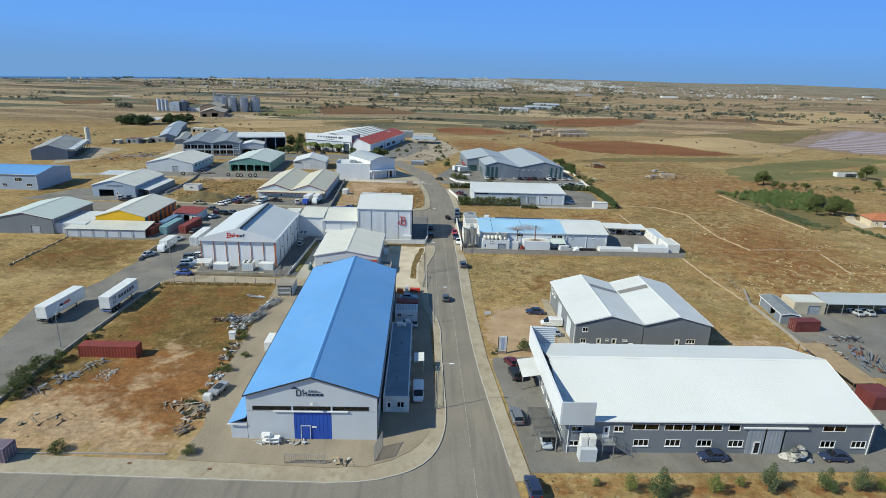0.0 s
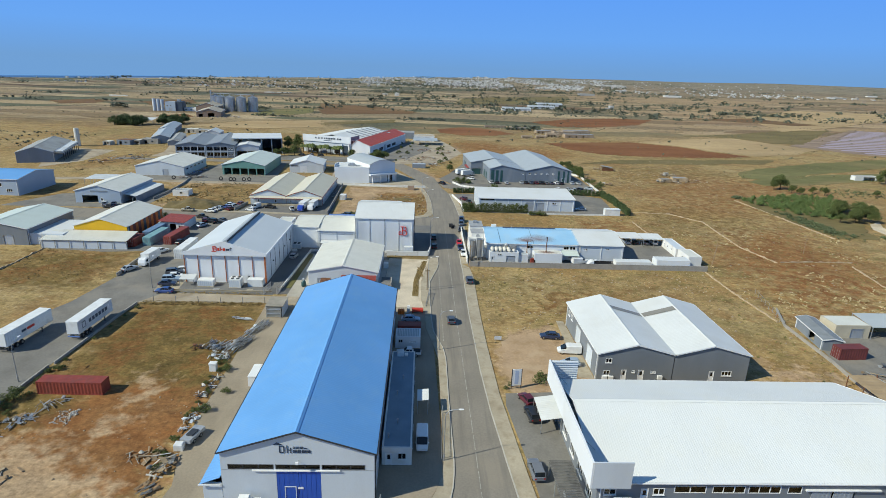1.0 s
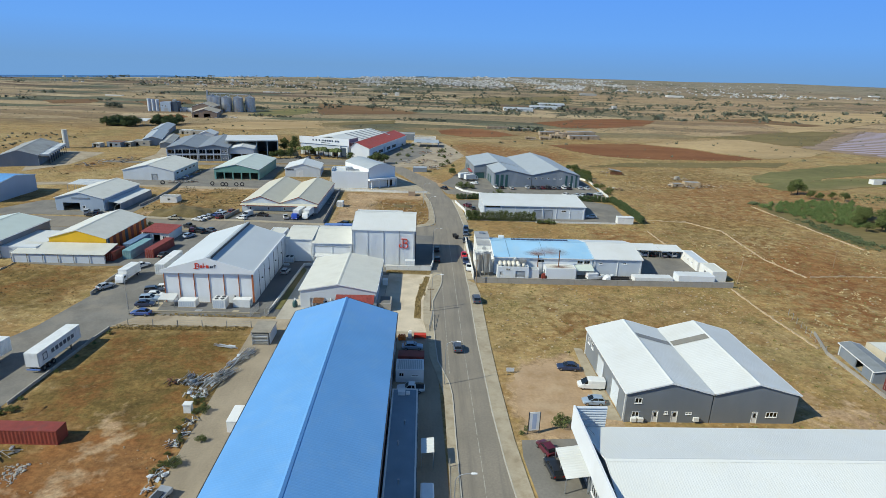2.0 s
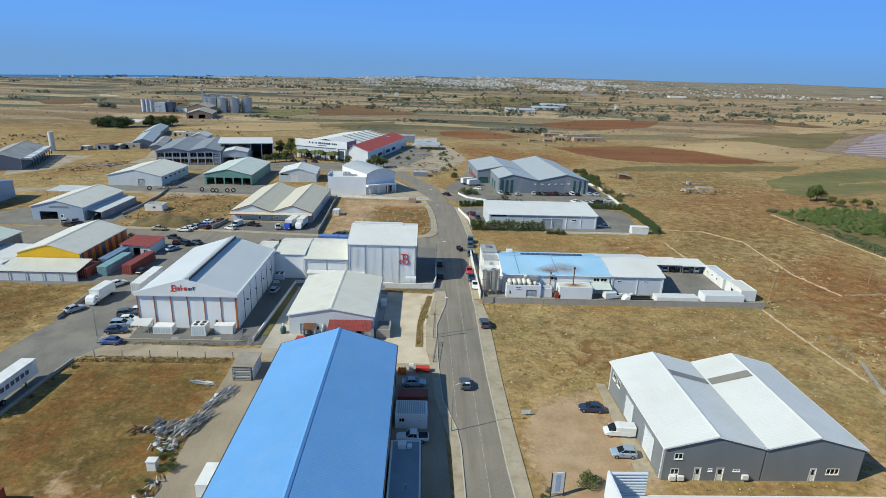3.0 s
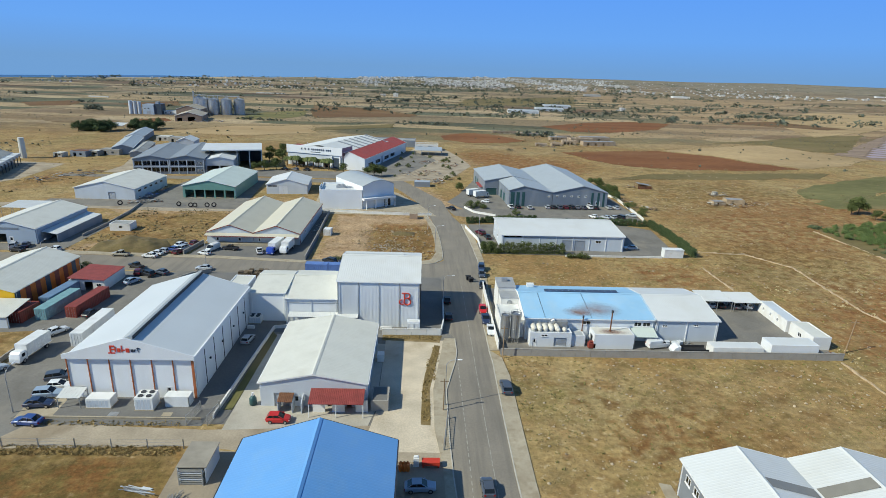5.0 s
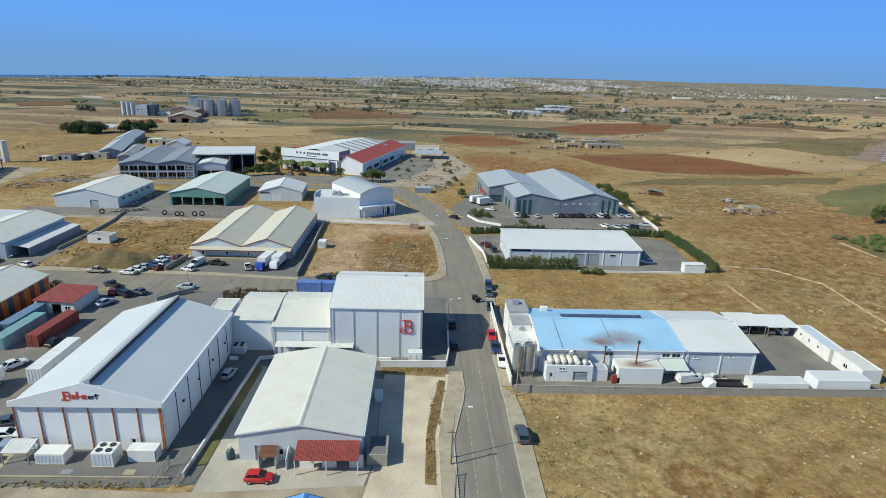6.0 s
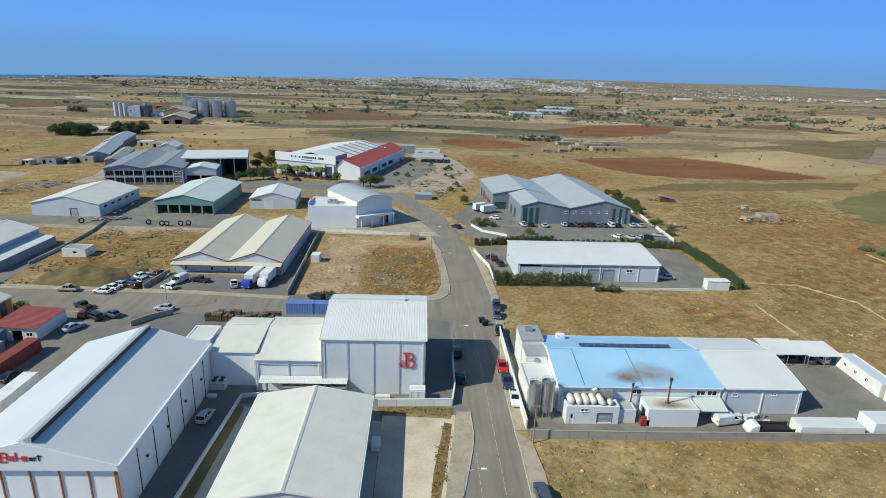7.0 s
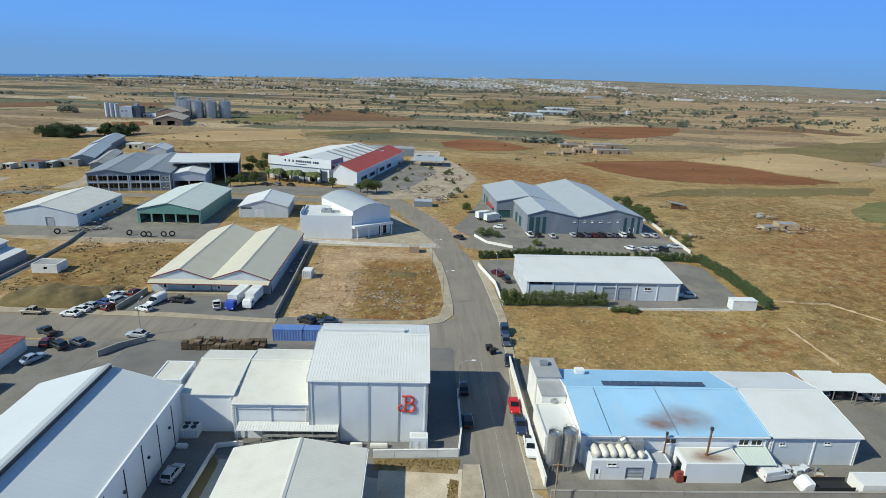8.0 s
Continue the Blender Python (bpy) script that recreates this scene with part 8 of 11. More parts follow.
for kind, tint, x, y, heading in (
        ("hatch", "slate", 6.6, 131.5, 2), ("car", "navy", 44.8, 71.2, 90), ("car", "navy", 63.9, 71.3, 88), ("suv", "black", 18.4, 94.8, 8), ("hatch", "maroon", 18.3, 99.4, 20),
        ("suv", "grey", 16.5, 81.0, 4), ("hatch", "silver", 20.1, 74.6, 178), ("suv", "navy", 16.2, 64.2, 4), ("car", "navy", 27.6, 124.2, 84), ("van", "white", 30.2, 117.6, 86), ("hatch", "paleblue", 29.2, 112.4, 88),
        ("pickup", "white", -2.6, 115.6, 90), ("car", "paleblue", -2.6, 131.6, -88), ("van", "white", 0.2, 87.6, 180), ("suv", "slate", 12.6, 157.0, 2), ("hatch", "red", -25.3, 146.9, -90),
        ("hatch", "silver", -38.0, 174.2, -8), ("car", "blue", -63.3, 145.6, 86), ("car", "navy", -64.6, 150.4, -84), ("suv", "paleblue", -64.8, 153.2, -82), ("hatch", "white", -64.6, 155.8, -82), ("suv", "slate", -66.2, 158.6, -70), ("hatch", "white", -64.4, 160.6, -78),
        ("car", "silver", -79.0, 160.8, -30), ("car", "white", -77.4, 176.6, -30), ("car", "black", -75.4, 185.6, -10), ("car", "paleblue", -76.0, 205.4, -24), ("suv", "black", -74.6, 210.6, 60), ("car", "slate", -71.6, 212.2, 60), ("hatch", "maroon", -77.4, 211.8, 10), ("pickup", "black", -80.2, 216.4, 60),
        ("pickup", "beige", -89.2, 226.2, 88), ("car", "white", -80.6, 225.4, 80), ("car", "white", -79.8, 227.6, 80), ("hatch", "silver", -78.9, 229.6, 80), ("hatch", "blue", -76.8, 231.8, 70), ("hatch", "maroon", -74.2, 229.4, -20), ("suv", "silver", -73.8, 233.0, -20), ("car", "white", -76.2, 236.4, -24), ("hatch", "maroon", -72.6, 238.2, -20),
        ("hatch", "white", -66.4, 228.8, 70), ("van", "white", -65.6, 233.4, 160), ("pickup", "black", -60.6, 234.0, 80), ("pickup", "white", -51.2, 231.6, 20), ("suv", "black", -29.2, 224.0, 60), ("car", "navy", -24.4, 223.7, 88), ("car", "silver", -62.0, 216.0, 84),
        ("car", "red", 11.9, 191.6, 178), ("pickup", "navy", 12.0, 186.0, 178), ("pickup", "white", 12.6, 180.4, 176), ("suv", "navy", 14.4, 220.6, 176), ("hatch", "slate", 14.0, 215.6, 176), ("hatch", "black", 13.4, 207.0, 176), ("car", "black", 3.6, 197.0, 0), ("hatch", "black", 3.6, 187.0, 0),
        ("pickup", "white", 34.2, 297.8, 10), ("hatch", "black", 37.2, 297.6, 5), ("car", "silver", 42.0, 297.2, 6), ("hatch", "silver", 49.8, 299.0, 5), ("car", "black", 52.3, 299.2, 5), ("suv", "slate", 54.9, 299.2, 5), ("car", "maroon", 57.5, 299.4, 5), ("suv", "black", 60.1, 299.6, 5), ("hatch", "grey", 62.6, 299.6, 5), ("car", "slate", 65.4, 299.8, 5),
        ("suv", "white", 68.0, 300.0, 5), ("car", "black", 70.6, 300.0, 5), ("hatch", "silver", 76.4, 300.6, 5), ("car", "silver", 79.6, 300.8, 5), ("hatch", "white", 65.2, 284.6, 30), ("car", "silver", 69.8, 284.0, 40), ("hatch", "silver", 72.8, 284.0, 20), ("suv", "black", 75.8, 284.2, 30), ("car", "silver", 81.6, 288.0, 70),
        ("car", "silver", 65.8, 243.6, 86), ("suv", "maroon", 17.6, 257.4, 30), ("car", "black", 19.6, 252.6, 10), ("van", "white", 47.2, 174.6, -78), ("suv", "silver", 69.2, 197.4, 4), ("car", "black", 71.8, 197.4, 4), ("car", "grey", 75.6, 197.0, 4), ("suv", "white", 78.4, 197.0, 4),
        ("car", "silver", 108.8, 127.2, 6), ("car", "silver", 111.8, 127.4, 6), ("car", "paleblue", 117.8, 127.6, 6), ("car", "black", -111.4, 226.4, 80), ("hatch", "white", -109.6, 229.6, 70), ("car", "black", -119.4, 228.2, 80), ("suv", "silver", -122.6, 231.8, 20), ("car", "navy", -119.8, 232.8, 20),
        ("car", "black", -76.0, 371.4, 60), ("hatch", "grey", -70.4, 372.0, 60), ("car", "black", -64.4, 371.6, 60), ("hatch", "silver", -94.6, 348.4, 80), ("car", "black", 9.0, 292.5, 40), ("hatch", "white", 24.6, 306.8, 70)):
    put_car(kind, tint, x, y, heading)


def wheels_on(top, spots, r=0.5):
    for x, y in spots:
        s = 1 if x > 0 else -1
        w = part("wheel", Shape().tube((x - s * 0.35, y, r), (x, y, r), r, 14), RUBBER, top)
        part("rim", Shape().tube((x - s * 0.02, y, r), (x + s * 0.02, y, r), r * 0.55, 10), CHROME, w)


def container_shell(length, w, h, z0, y0=0.0):
    """A corrugated box along y."""
    s = Shape()
    n = int(length / 0.28)
    for side in (-1, 1):
        k = len(s.v)
        for i in range(n + 1):
            y = y0 + length * i / n
            x = side * (w / 2 - (0.05 if i % 2 else 0.0))
            s.v += [(x, y, z0 + 0.15), (x, y, z0 + h - 0.12)]
        for i in range(n):
            a = k + 2 * i
            s.f.append((a, a + 2, a + 3, a + 1) if side > 0 else (a + 1, a + 3, a + 2, a))
    s.box(-w / 2, y0, z0, w / 2, y0 + length, z0 + 0.15)
    s.box(-w / 2, y0, z0 + h - 0.12, w / 2, y0 + length, z0 + h)
    for y in (y0, y0 + length - 0.1):
        s.box(-w / 2 + 0.06, y + 0.02, z0 + 0.15, w / 2 - 0.06, y + 0.08, z0 + h - 0.12)
    return s


def container(x, y, length, mat, label, turn=0.0, h=2.59, z=0.0, group=""):
    top = thing("shipping_container", label, "container", (x, y, z), turn, group)
    part("shell", container_shell(length, 2.44, h, 0.0), mat, top)
    for a in (-1.22, 1.08):
        for b in (0, length - 0.14):
            part("corner_post", Shape().box(a, b - 0.01, 0, a + 0.14, b + 0.15, h + 0.01), mat, top)
    for a in (-0.58, 0.6):
        part("door_leaf", Shape().box(a - 0.56, -0.03, 0.2, a + 0.54, 0.015, h - 0.16), mat, top)
    for a in (-0.85, -0.3, 0.3, 0.85):
        part("lock_bar", Shape().tube((a, -0.06, 0.2), (a, -0.06, h - 0.15), 0.025, 5), GREY_TRIM, top)
    return top


container(-64.9, 101.2, 10.9, CONTAINER_RED, "long oxide-red container standing in dry grass", -91, 2.35)
container(-78.9, 184.2, 12.19, CONTAINER_RED, "long red container beside the street", -4, group="street containers")
container(-84.5, 182.8, 12.19, CONTAINER_TEAL, "long pale teal container beside the hall", -3, group="street containers")
container(-88.6, 181.0, 6.06, CONTAINER_RED, "short red container behind the fence", -4, group="street containers")
container(-87.4, 189.0, 12.19, DULL_BLUE, "long dull blue container beside the hall", -3, group="street containers")
container(-70.2, 171.0, 12.19, CONTAINER_WHITE, "long white container beside the bakery", 0, 2.9)
container(-57.5, 70.2, 6.06, material("dull_mauve_container", (0.17, 0.13, 0.17), 0.7, vary=0.2, scale=0.7), "short dull mauve container by the pavement", 88, 2.4)
container(86.2, 117.4, 6.06, DULL_RED, "short dull red container in the scrap yard", -86)
container(-34.4, 216.4, 6.06, CONTAINER_BLUE, "short blue container at the kerb", -90, group="blue containers")
container(-28.2, 216.4, 6.06, CONTAINER_BLUE, "short blue container at the kerb", -90, group="blue containers")
container(-34.3, 251.4, 3.0, CONTAINER_WHITE, "small white container on the empty plot", -4, 2.2)
container(-5.2, 125.6, 5.0, CONTAINER_RED, "low rust-brown container behind the cabin", -90, 2.2)


def trailer(x, y, turn, length, label, mark):
    top = thing("trailer", label, "trailer", (x, y, 0.06), turn, "parked trailers")
    part("box", container_shell(length, 2.5, 2.75, 1.25), CONTAINER_WHITE, top)
    part("chassis", Shape().box(-0.45, 0.3, 0.85, 0.45, length - 0.3, 1.24), DARK_TRIM, top)
    part("bumper", Shape().box(-1.2, -0.02, 0.6, 1.2, 0.12, 0.85), CONTAINER_BLUE if mark else DARK_TRIM, top)
    part("rear_door", Shape().box(-1.15, -0.03, 1.35, 1.15, 0.015, 3.85), CONTAINER_WHITE, top)
    wheels_on(top, [(s * 1.2, y0) for s in (-1, 1) for y0 in (1.2, 2.5, 3.8)])
    for s in (-0.9, 0.9):
        part("support_leg", Shape().box(s - 0.08, length - 3.0, 0, s + 0.08, length - 2.8, 1.2), DARK_TRIM, top)
    if mark:
        for a, low, c, high in ((1.2, 2.0, 2.4, 2.15), (1.2, 3.2, 2.4, 3.35), (1.2, 2.15, 1.35, 3.2), (2.25, 2.15, 2.4, 3.2)) + tuple((3.5 + 1.15 * i, 2.3, 4.3 + 1.15 * i, 3.1) for i in range(6)):
            part("letter_bar", Shape().box(1.252, a, low, 1.275, c, high), LOGO_GREY, top, "dark lettering as a plain bar")
    else:
        part("letter_bar", Shape().box(1.252, 4.0, 2.4, 1.275, 5.2, 2.9), LOGO_DARK, top)
        part("letter_bar", Shape().box(1.252, 5.4, 2.4, 1.275, 7.4, 2.9), LOGO_RED, top)
    return top


trailer(-80.4, 114.0, -5, 12.4, "long white box trailer standing on the asphalt", False)
trailer(-70.2, 119.8, -2, 12.2, "white container trailer with dark lettering and a blue bumper", True)
trailer(-71.2, 66.0, -3, 12.2, "white box trailer standing near the corner", False)


def truck(x, y, turn, length, cab, label, group="delivery trucks"):
    """A rigid box truck, its cab towards +y."""
    top = thing("box_truck", label, "truck", (x, y, 0.07), turn, group)
    part("box", container_shell(length - 2.0, 2.35, 2.3, 0.95, 0.0), CONTAINER_WHITE, top)
    cy = length - 1.9
    part("cab", Shape().rings([section(1.1, 0.45, 2.3, cy, 0.15), section(1.12, 0.4, 2.4, cy + 1.1, 0.2), section(1.08, 0.4, 2.0, cy + 1.6, 0.2), section(1.02, 0.45, 1.2, cy + 1.85, 0.15)]), cab, top)
    part("windscreen", Shape().face((-0.95, cy + 1.72, 1.35), (0.95, cy + 1.72, 1.35), (0.92, cy + 1.58, 2.02), (-0.92, cy + 1.58, 2.02)).box(-1.14, cy + 0.5, 1.4, 1.14, cy + 1.2, 2.05), CAR_GLASS, top)
    part("chassis", Shape().box(-0.4, 0.2, 0.6, 0.4, cy, 0.95), DARK_TRIM, top)
    wheels_on(top, [(s * 1.12, y0) for s in (-1, 1) for y0 in (1.2, cy + 0.8)], 0.46)
    for s in (-0.8, 0.8):
        part("headlight", Shape().box(s - 0.18, cy + 1.8, 0.7, s + 0.18, cy + 1.87, 0.9), LAMP_WHITE, top)
    return top


WHITE_CAB = paint("white", COLOURS["white"])
truck(-76.4, 171.4, 176, 8.2, WHITE_CAB, "white box truck with a worn roof parked in the street")
truck(-46.4, 238.0, 172, 9.0, paint("deep_blue", (0.02, 0.06, 0.36)), "white box truck with a blue cab at the loading yard")
truck(-43.2, 237.8, 174, 7.6, WHITE_CAB, "white box truck backed up to the loading door")
truck(17.6, 318.0, -60, 7.5, WHITE_CAB, "white box truck beside the grey complex")
truck(20.4, 314.6, -60, 7.5, WHITE_CAB, "white box truck beside the grey complex")
flat = thing("flatbed_truck", "black flatbed truck behind the block wall", "truck", (49.0, 171.9, 0.07), -90)
part("bed", Shape().box(-1.1, 1.6, 0.8, 1.1, 7.4, 0.95).box(-1.1, 1.6, 0.95, -1.02, 7.4, 1.5).box(1.02, 1.6, 0.95, 1.1, 7.4, 1.5), RUBBER, flat)
part("cab", Shape().rings([section(1.0, 0.5, 1.0, -0.1), section(1.05, 0.45, 1.7, 0.3), section(1.05, 0.45, 2.1, 0.9), section(1.05, 0.45, 2.1, 1.5)]), WHITE_CAB, flat)
wheels_on(flat, [(s * 1.05, y0) for s in (-1, 1) for y0 in (0.7, 5.6)], 0.42)

# ---- street furniture ----
def street_lamp(x, y, turn, high=8.6, group="street lamps"):
    top = thing("street_lamp", "tall galvanised street lamp with a curved arm", "street lamp", (x, y, 0.1), turn, group)
    part("base", Shape().tube((0, 0, 0), (0, 0, 0.9), 0.12, 8), GREY_TRIM, top)
    part("pole", Shape().tube((0, 0, 0.9), (0, 0, high - 1.2), 0.08, 8, 0.06), GREY_TRIM, top)
    arm = Shape()
    pts = [(1.3 - 1.3 * math.cos(a), 0, high - 1.2 + 1.2 * math.sin(a)) for a in np.linspace(0, math.pi / 2, 7)] + [(1.9, 0, high + 0.05)]
    for p, q in zip(pts, pts[1:]):
        arm.tube(p, q, 0.05, 6)
    part("arm", arm.weld(), GREY_TRIM, top)
    part("lamp_head", Shape().rings([section(0.1, -0.05, 0.08, 0, 0.03), section(0.17, -0.08, 0.1, 0.3, 0.05), section(0.12, -0.04, 0.06, 0.75, 0.03)]), WHITE_TRIM, top).matrix_basis = pose(1.85, 0, high + 0.05, 0, 0, -90)
    return top


for x, y in ((3.4, 83.6), (3.5, 118.0), (1.5, 152.0), (2.4, 192.2), (1.4, 236), (-0.6, 262)):
    street_lamp(x, y, 0)
for x, y in ((-70.6, 103.8), (-67.6, 148.6), (-61.5, 216.6), (-103.0, 214.0), (16.4, 251)):
    street_lamp(x, y, 90, 7.5)
pole = thing("utility_pole", "leaning timber utility pole at the field corner", "utility pole", (87.3, 173.4, 0))
part("shaft", Shape().tube((0, 0, 0), (0.6, 0, 7.6), 0.14, 8, 0.1), WOOD, pole)
part("crossarm", Shape().box(-0.3, -0.06, 7.0, 1.4, 0.06, 7.14), WOOD, pole)
for x, y, hgt in ((13.6, 168.9, 7.0), (1.2, 150.5, 6.0), (126.4, 189.6, 5.6)):
    solid("service_pole", Shape().tube((0, 0, 0), (0, 0, hgt), 0.11, 8, 0.08).box(-0.7, -0.05, hgt - 0.5, 0.7, 0.05, hgt - 0.38), WOOD, "plain timber service pole beside the plot", "utility pole", (x, y, 0), group="service poles")
board = thing("notice_board", "tall pale notice board on two posts", "sign", (16.3, 103.7, 0), 8)
part("panel", Shape().box(0, -0.05, 0.6, 1.7, 0.05, 3.9), WHITE_TRIM, board)
part("print", Shape().box(0.5, -0.06, 0.9, 1.2, -0.052, 3.6), material("pale_blue_print", (0.42, 0.5, 0.66), 0.6, vary=0.1), board, "plain pale blue print")
for x in (-0.12, 1.7):
    part("post", Shape().box(x, -0.06, 0, x + 0.12, 0.06, 3.9), DARK_TRIM, board)
plate = thing("plot_sign", "small pale sign lying low in the dry grass", "sign", (15.4, 122.6, 0))
part("panel", Shape().box(0, -0.03, 0.3, 1.5, 0.03, 1.1), PALE_WALL, plate)
part("post", Shape().box(0.2, 0.03, 0, 0.28, 0.11, 1.0), GREY_TRIM, plate)
part("post", Shape().box(1.2, 0.03, 0, 1.28, 0.11, 1.0), GREY_TRIM, plate)
for x, y in ((10.6, 210.9), (10.0, 212.4)):
    b = thing("wheeled_bin", "black wheeled rubbish bin beside the kerb", "bin", (x, y, 0.03), 15, "roadside bins")
    part("tub", Shape().rings([[(-0.5, -0.4, 0.1), (0.5, -0.4, 0.1), (0.5, 0.4, 0.1), (-0.5, 0.4, 0.1)], [(-0.62, -0.5, 1.1), (0.62, -0.5, 1.1), (0.62, 0.5, 1.1), (-0.62, 0.5, 1.1)]]), RUBBER, b)
    part("lid", Shape().along_x([(-0.52, 1.1), (0.54, 1.1), (0.4, 1.3), (-0.3, 1.32)], -0.64, 0.64), RUBBER, b)
    for s in (-0.4, 0.4):
        part("wheel", Shape().tube((s - 0.05, -0.3, 0.1), (s + 0.05, -0.3, 0.1), 0.1, 8), RUBBER, b)


# ---- gates, fences and yard clutter ----
STEEL_PALE = material("dusty_steel", (0.34, 0.32, 0.29), 0.7, 0.1, vary=0.15)
def railing(name, label, x, y, turn, length, high, gap=0.28, mat=GREY_TRIM, group="", lean=0.0):
    top = thing(name, label, name.replace("_", " "), (x, y, 0.1), turn, group)
    for z in (0.12, high - 0.08):
        part("rail", Shape().box(0, -0.03, z, length, 0.03, z + 0.06), mat, top)
    n = int(length / gap)
    for i in range(n + 1):
        part("bar", Shape().box(length * i / n - 0.025, -0.025, 0.05, length * i / n + 0.025, 0.025, high + 0.05 * (i % 2)), mat, top)
    for u in (-0.1, length + 0.02):
        part("post", Shape().box(u, -0.06, 0, u + 0.12, 0.06, high + 0.15), mat, top)
    return top


railing("metal_gate", "pale weathered sliding yard gate of steel bars", -18.8, 69.6, -1, 5.6, 1.5, 0.3, STEEL_PALE)
railing("metal_gate", "open steel yard gate leaf with mesh", -6.0, 70.2, 74, 3.2, 2.6, 0.2, GREY_TRIM)
railing("metal_gate", "pale sliding gate along the pavement of the blue-roofed hall", 3.1, 84.0, 88, 11.5, 1.3, 0.35, STEEL_PALE)
railing("wire_fence", "thin steel fence along the pavement", 0.9, 140, 84, 8, 1.2, 0.6)
railing("metal_gate", "open galvanised gate of the bakery yard", -39.2, 145.6, 80, 4.0, 1.7, 0.25, group="bakery gates")
railing("metal_gate", "open galvanised gate of the bakery yard", -36.0, 145.6, 82, 4.0, 1.7, 0.25, group="bakery gates")
fence = thing("post_fence", "wire fence on timber posts along the dirt lane", "fence", (-63.5, 140.0, 0))
for i in range(6):
    part("post", Shape().box(5.2 * i, -0.06, 0, 5.2 * i + 0.12, 0.06, 1.6), JUNK_GREY, fence)
for z in (0.5, 1.0, 1.5):
    part("wire", Shape().tube((0, 0, z), (26, 0, z), 0.012, 4), GREY_TRIM, fence)
fence = thing("post_fence", "wire fence on thin posts beside the scrap yard", "fence", (84.6, 132.5, 0), 78)
for i in range(9):
    part("post", Shape().tube((2.5 * i, 0, 0), (2.5 * i, 0, 1.7), 0.05, 5), GREY_TRIM, fence)
for z in (0.6, 1.5):
    part("wire", Shape().tube((0, 0, z), (20, 0, z), 0.012, 4), GREY_TRIM, fence)


def heap(name, label, category, x, y, wide, deep, count, mats, size, turn=0.0, high=0.6, seed=1, group=""):
    """A loose pile of lengths and offcuts."""
    top = thing(name, label, category, (x, y, 0.03), turn, group)
    rnd = random.Random(seed)
    for i in range(count):
        a = rnd.gauss(0, size[3])
        length = rnd.uniform(*size[:2])
        u, v, z = rnd.uniform(-wide / 2, wide / 2), rnd.uniform(-deep / 2, deep / 2), rnd.uniform(0.0, high)
        w = rnd.uniform(0.5, 1.0) * size[2]
        form = rnd.random()
        shape = Shape()
        if form < 0.5:
            shape.box(-length / 2, -w * 0.6, 0, length / 2, w * 0.6, rnd.uniform(0.04, 0.12))
        elif form < 0.72:
            shape.tube((-length / 2, 0, 0.06), (length / 2, 0, 0.06), 0.025 + 0.15 * w, 6)
        elif form < 0.93:
            k = min(length, 1.6) / 2
            shape.prism([(-k, -w * 2), (k * 0.8, -w * 2.3), (k, w * 1.6), (-k * 0.7, w * 2.2)], 0.0, 0.05)
        else:
            k = min(length, 1.0) / 2
            shape.blob(0, 0, k * 0.35, k, k * rnd.uniform(0.5, 0.9), k * 0.45, i, 0.3, 6, 3)
        ob = part("piece", shape, rnd.choice(mats), top)
        ob.matrix_basis = pose(u, v, z, rnd.uniform(-12, 12), rnd.uniform(-12, 8), math.degrees(a) + 90)
    return top


METALS = [GREY_TRIM, PALE_WALL, JUNK_PALE, SCRAP, DARK_SHUTTER, STEEL_TANK, JUNK_GREY]
heap("scrap_heap", "long heap of pale aluminium lengths and offcuts", "scrap heap", -41.0, 117.6, 4.6, 2.8, 80, METALS, (0.8, 3.0, 0.07, 0.4), -16, 0.9, 1, "scrap heaps")
heap("scrap_heap", "heap of grey metal profiles beside the yard", "scrap heap", -37.2, 118.4, 2.6, 6.0, 90, METALS, (1.5, 4.4, 0.07, 0.16), -22, 0.9, 2, "scrap heaps")
heap("scrap_heap", "heap of white and blue metal offcuts", "scrap heap", -39.0, 113.6, 4.0, 2.4, 50, [JUNK_PALE, PALE_WALL, DARK_TRIM, PALE_WALL, JUNK_GREY], (0.5, 1.8, 0.12, 0.8), -10, 0.7, 3, "scrap heaps")
heap("scrap_heap", "row of stacked metal lengths by the yard edge", "scrap heap", -35.4, 126.0, 1.6, 6.4, 60, METALS, (2.0, 4.6, 0.06, 0.14), -20, 0.8, 4, "scrap heaps")
heap("scrap_heap", "dark tangle of rusty scrap in the grass", "scrap heap", -44.6, 117.0, 2.0, 1.6, 22, [RUST, DARK_TRIM, WOOD], (0.5, 1.6, 0.08, 1.5), 0, 0.8, 5, "scrap heaps")
heap("scrap_heap", "metal frames and boxes in weeds beside the path", "scrap heap", -37.2, 103.0, 1.8, 8.0, 44, [SCRAP, PALE_WALL, JUNK_GREY, JUNK_PALE, DARK_TRIM], (0.5, 1.8, 0.16, 0.9), -6, 0.7, 31, "scrap heaps")
heap("scrap_heap", "pale offcuts and frames at the edge of the path", "scrap heap", -36.6, 93.4, 1.4, 7.0, 34, [SCRAP, PALE_WALL, JUNK_GREY, JUNK_PALE, WOOD], (0.5, 1.8, 0.14, 0.7), -8, 0.5, 32, "scrap heaps")
heap("metal_lengths", "bundle of pale metal lengths in the grass", "metal stock", -39.6, 131.0, 1.2, 1.4, 14, [PALE_WALL, GREY_TRIM], (3.0, 4.6, 0.1, 0.15), 84, 0.25, 6)
heap("timber_heap", "scattered weathered timber and panels", "timber heap", -40.4, 84.0, 4.4, 3.0, 22, [WOOD, STONE, JUNK_PALE], (0.8, 2.6, 0.18, 1.3), 0, 0.25, 7, "timber heaps")
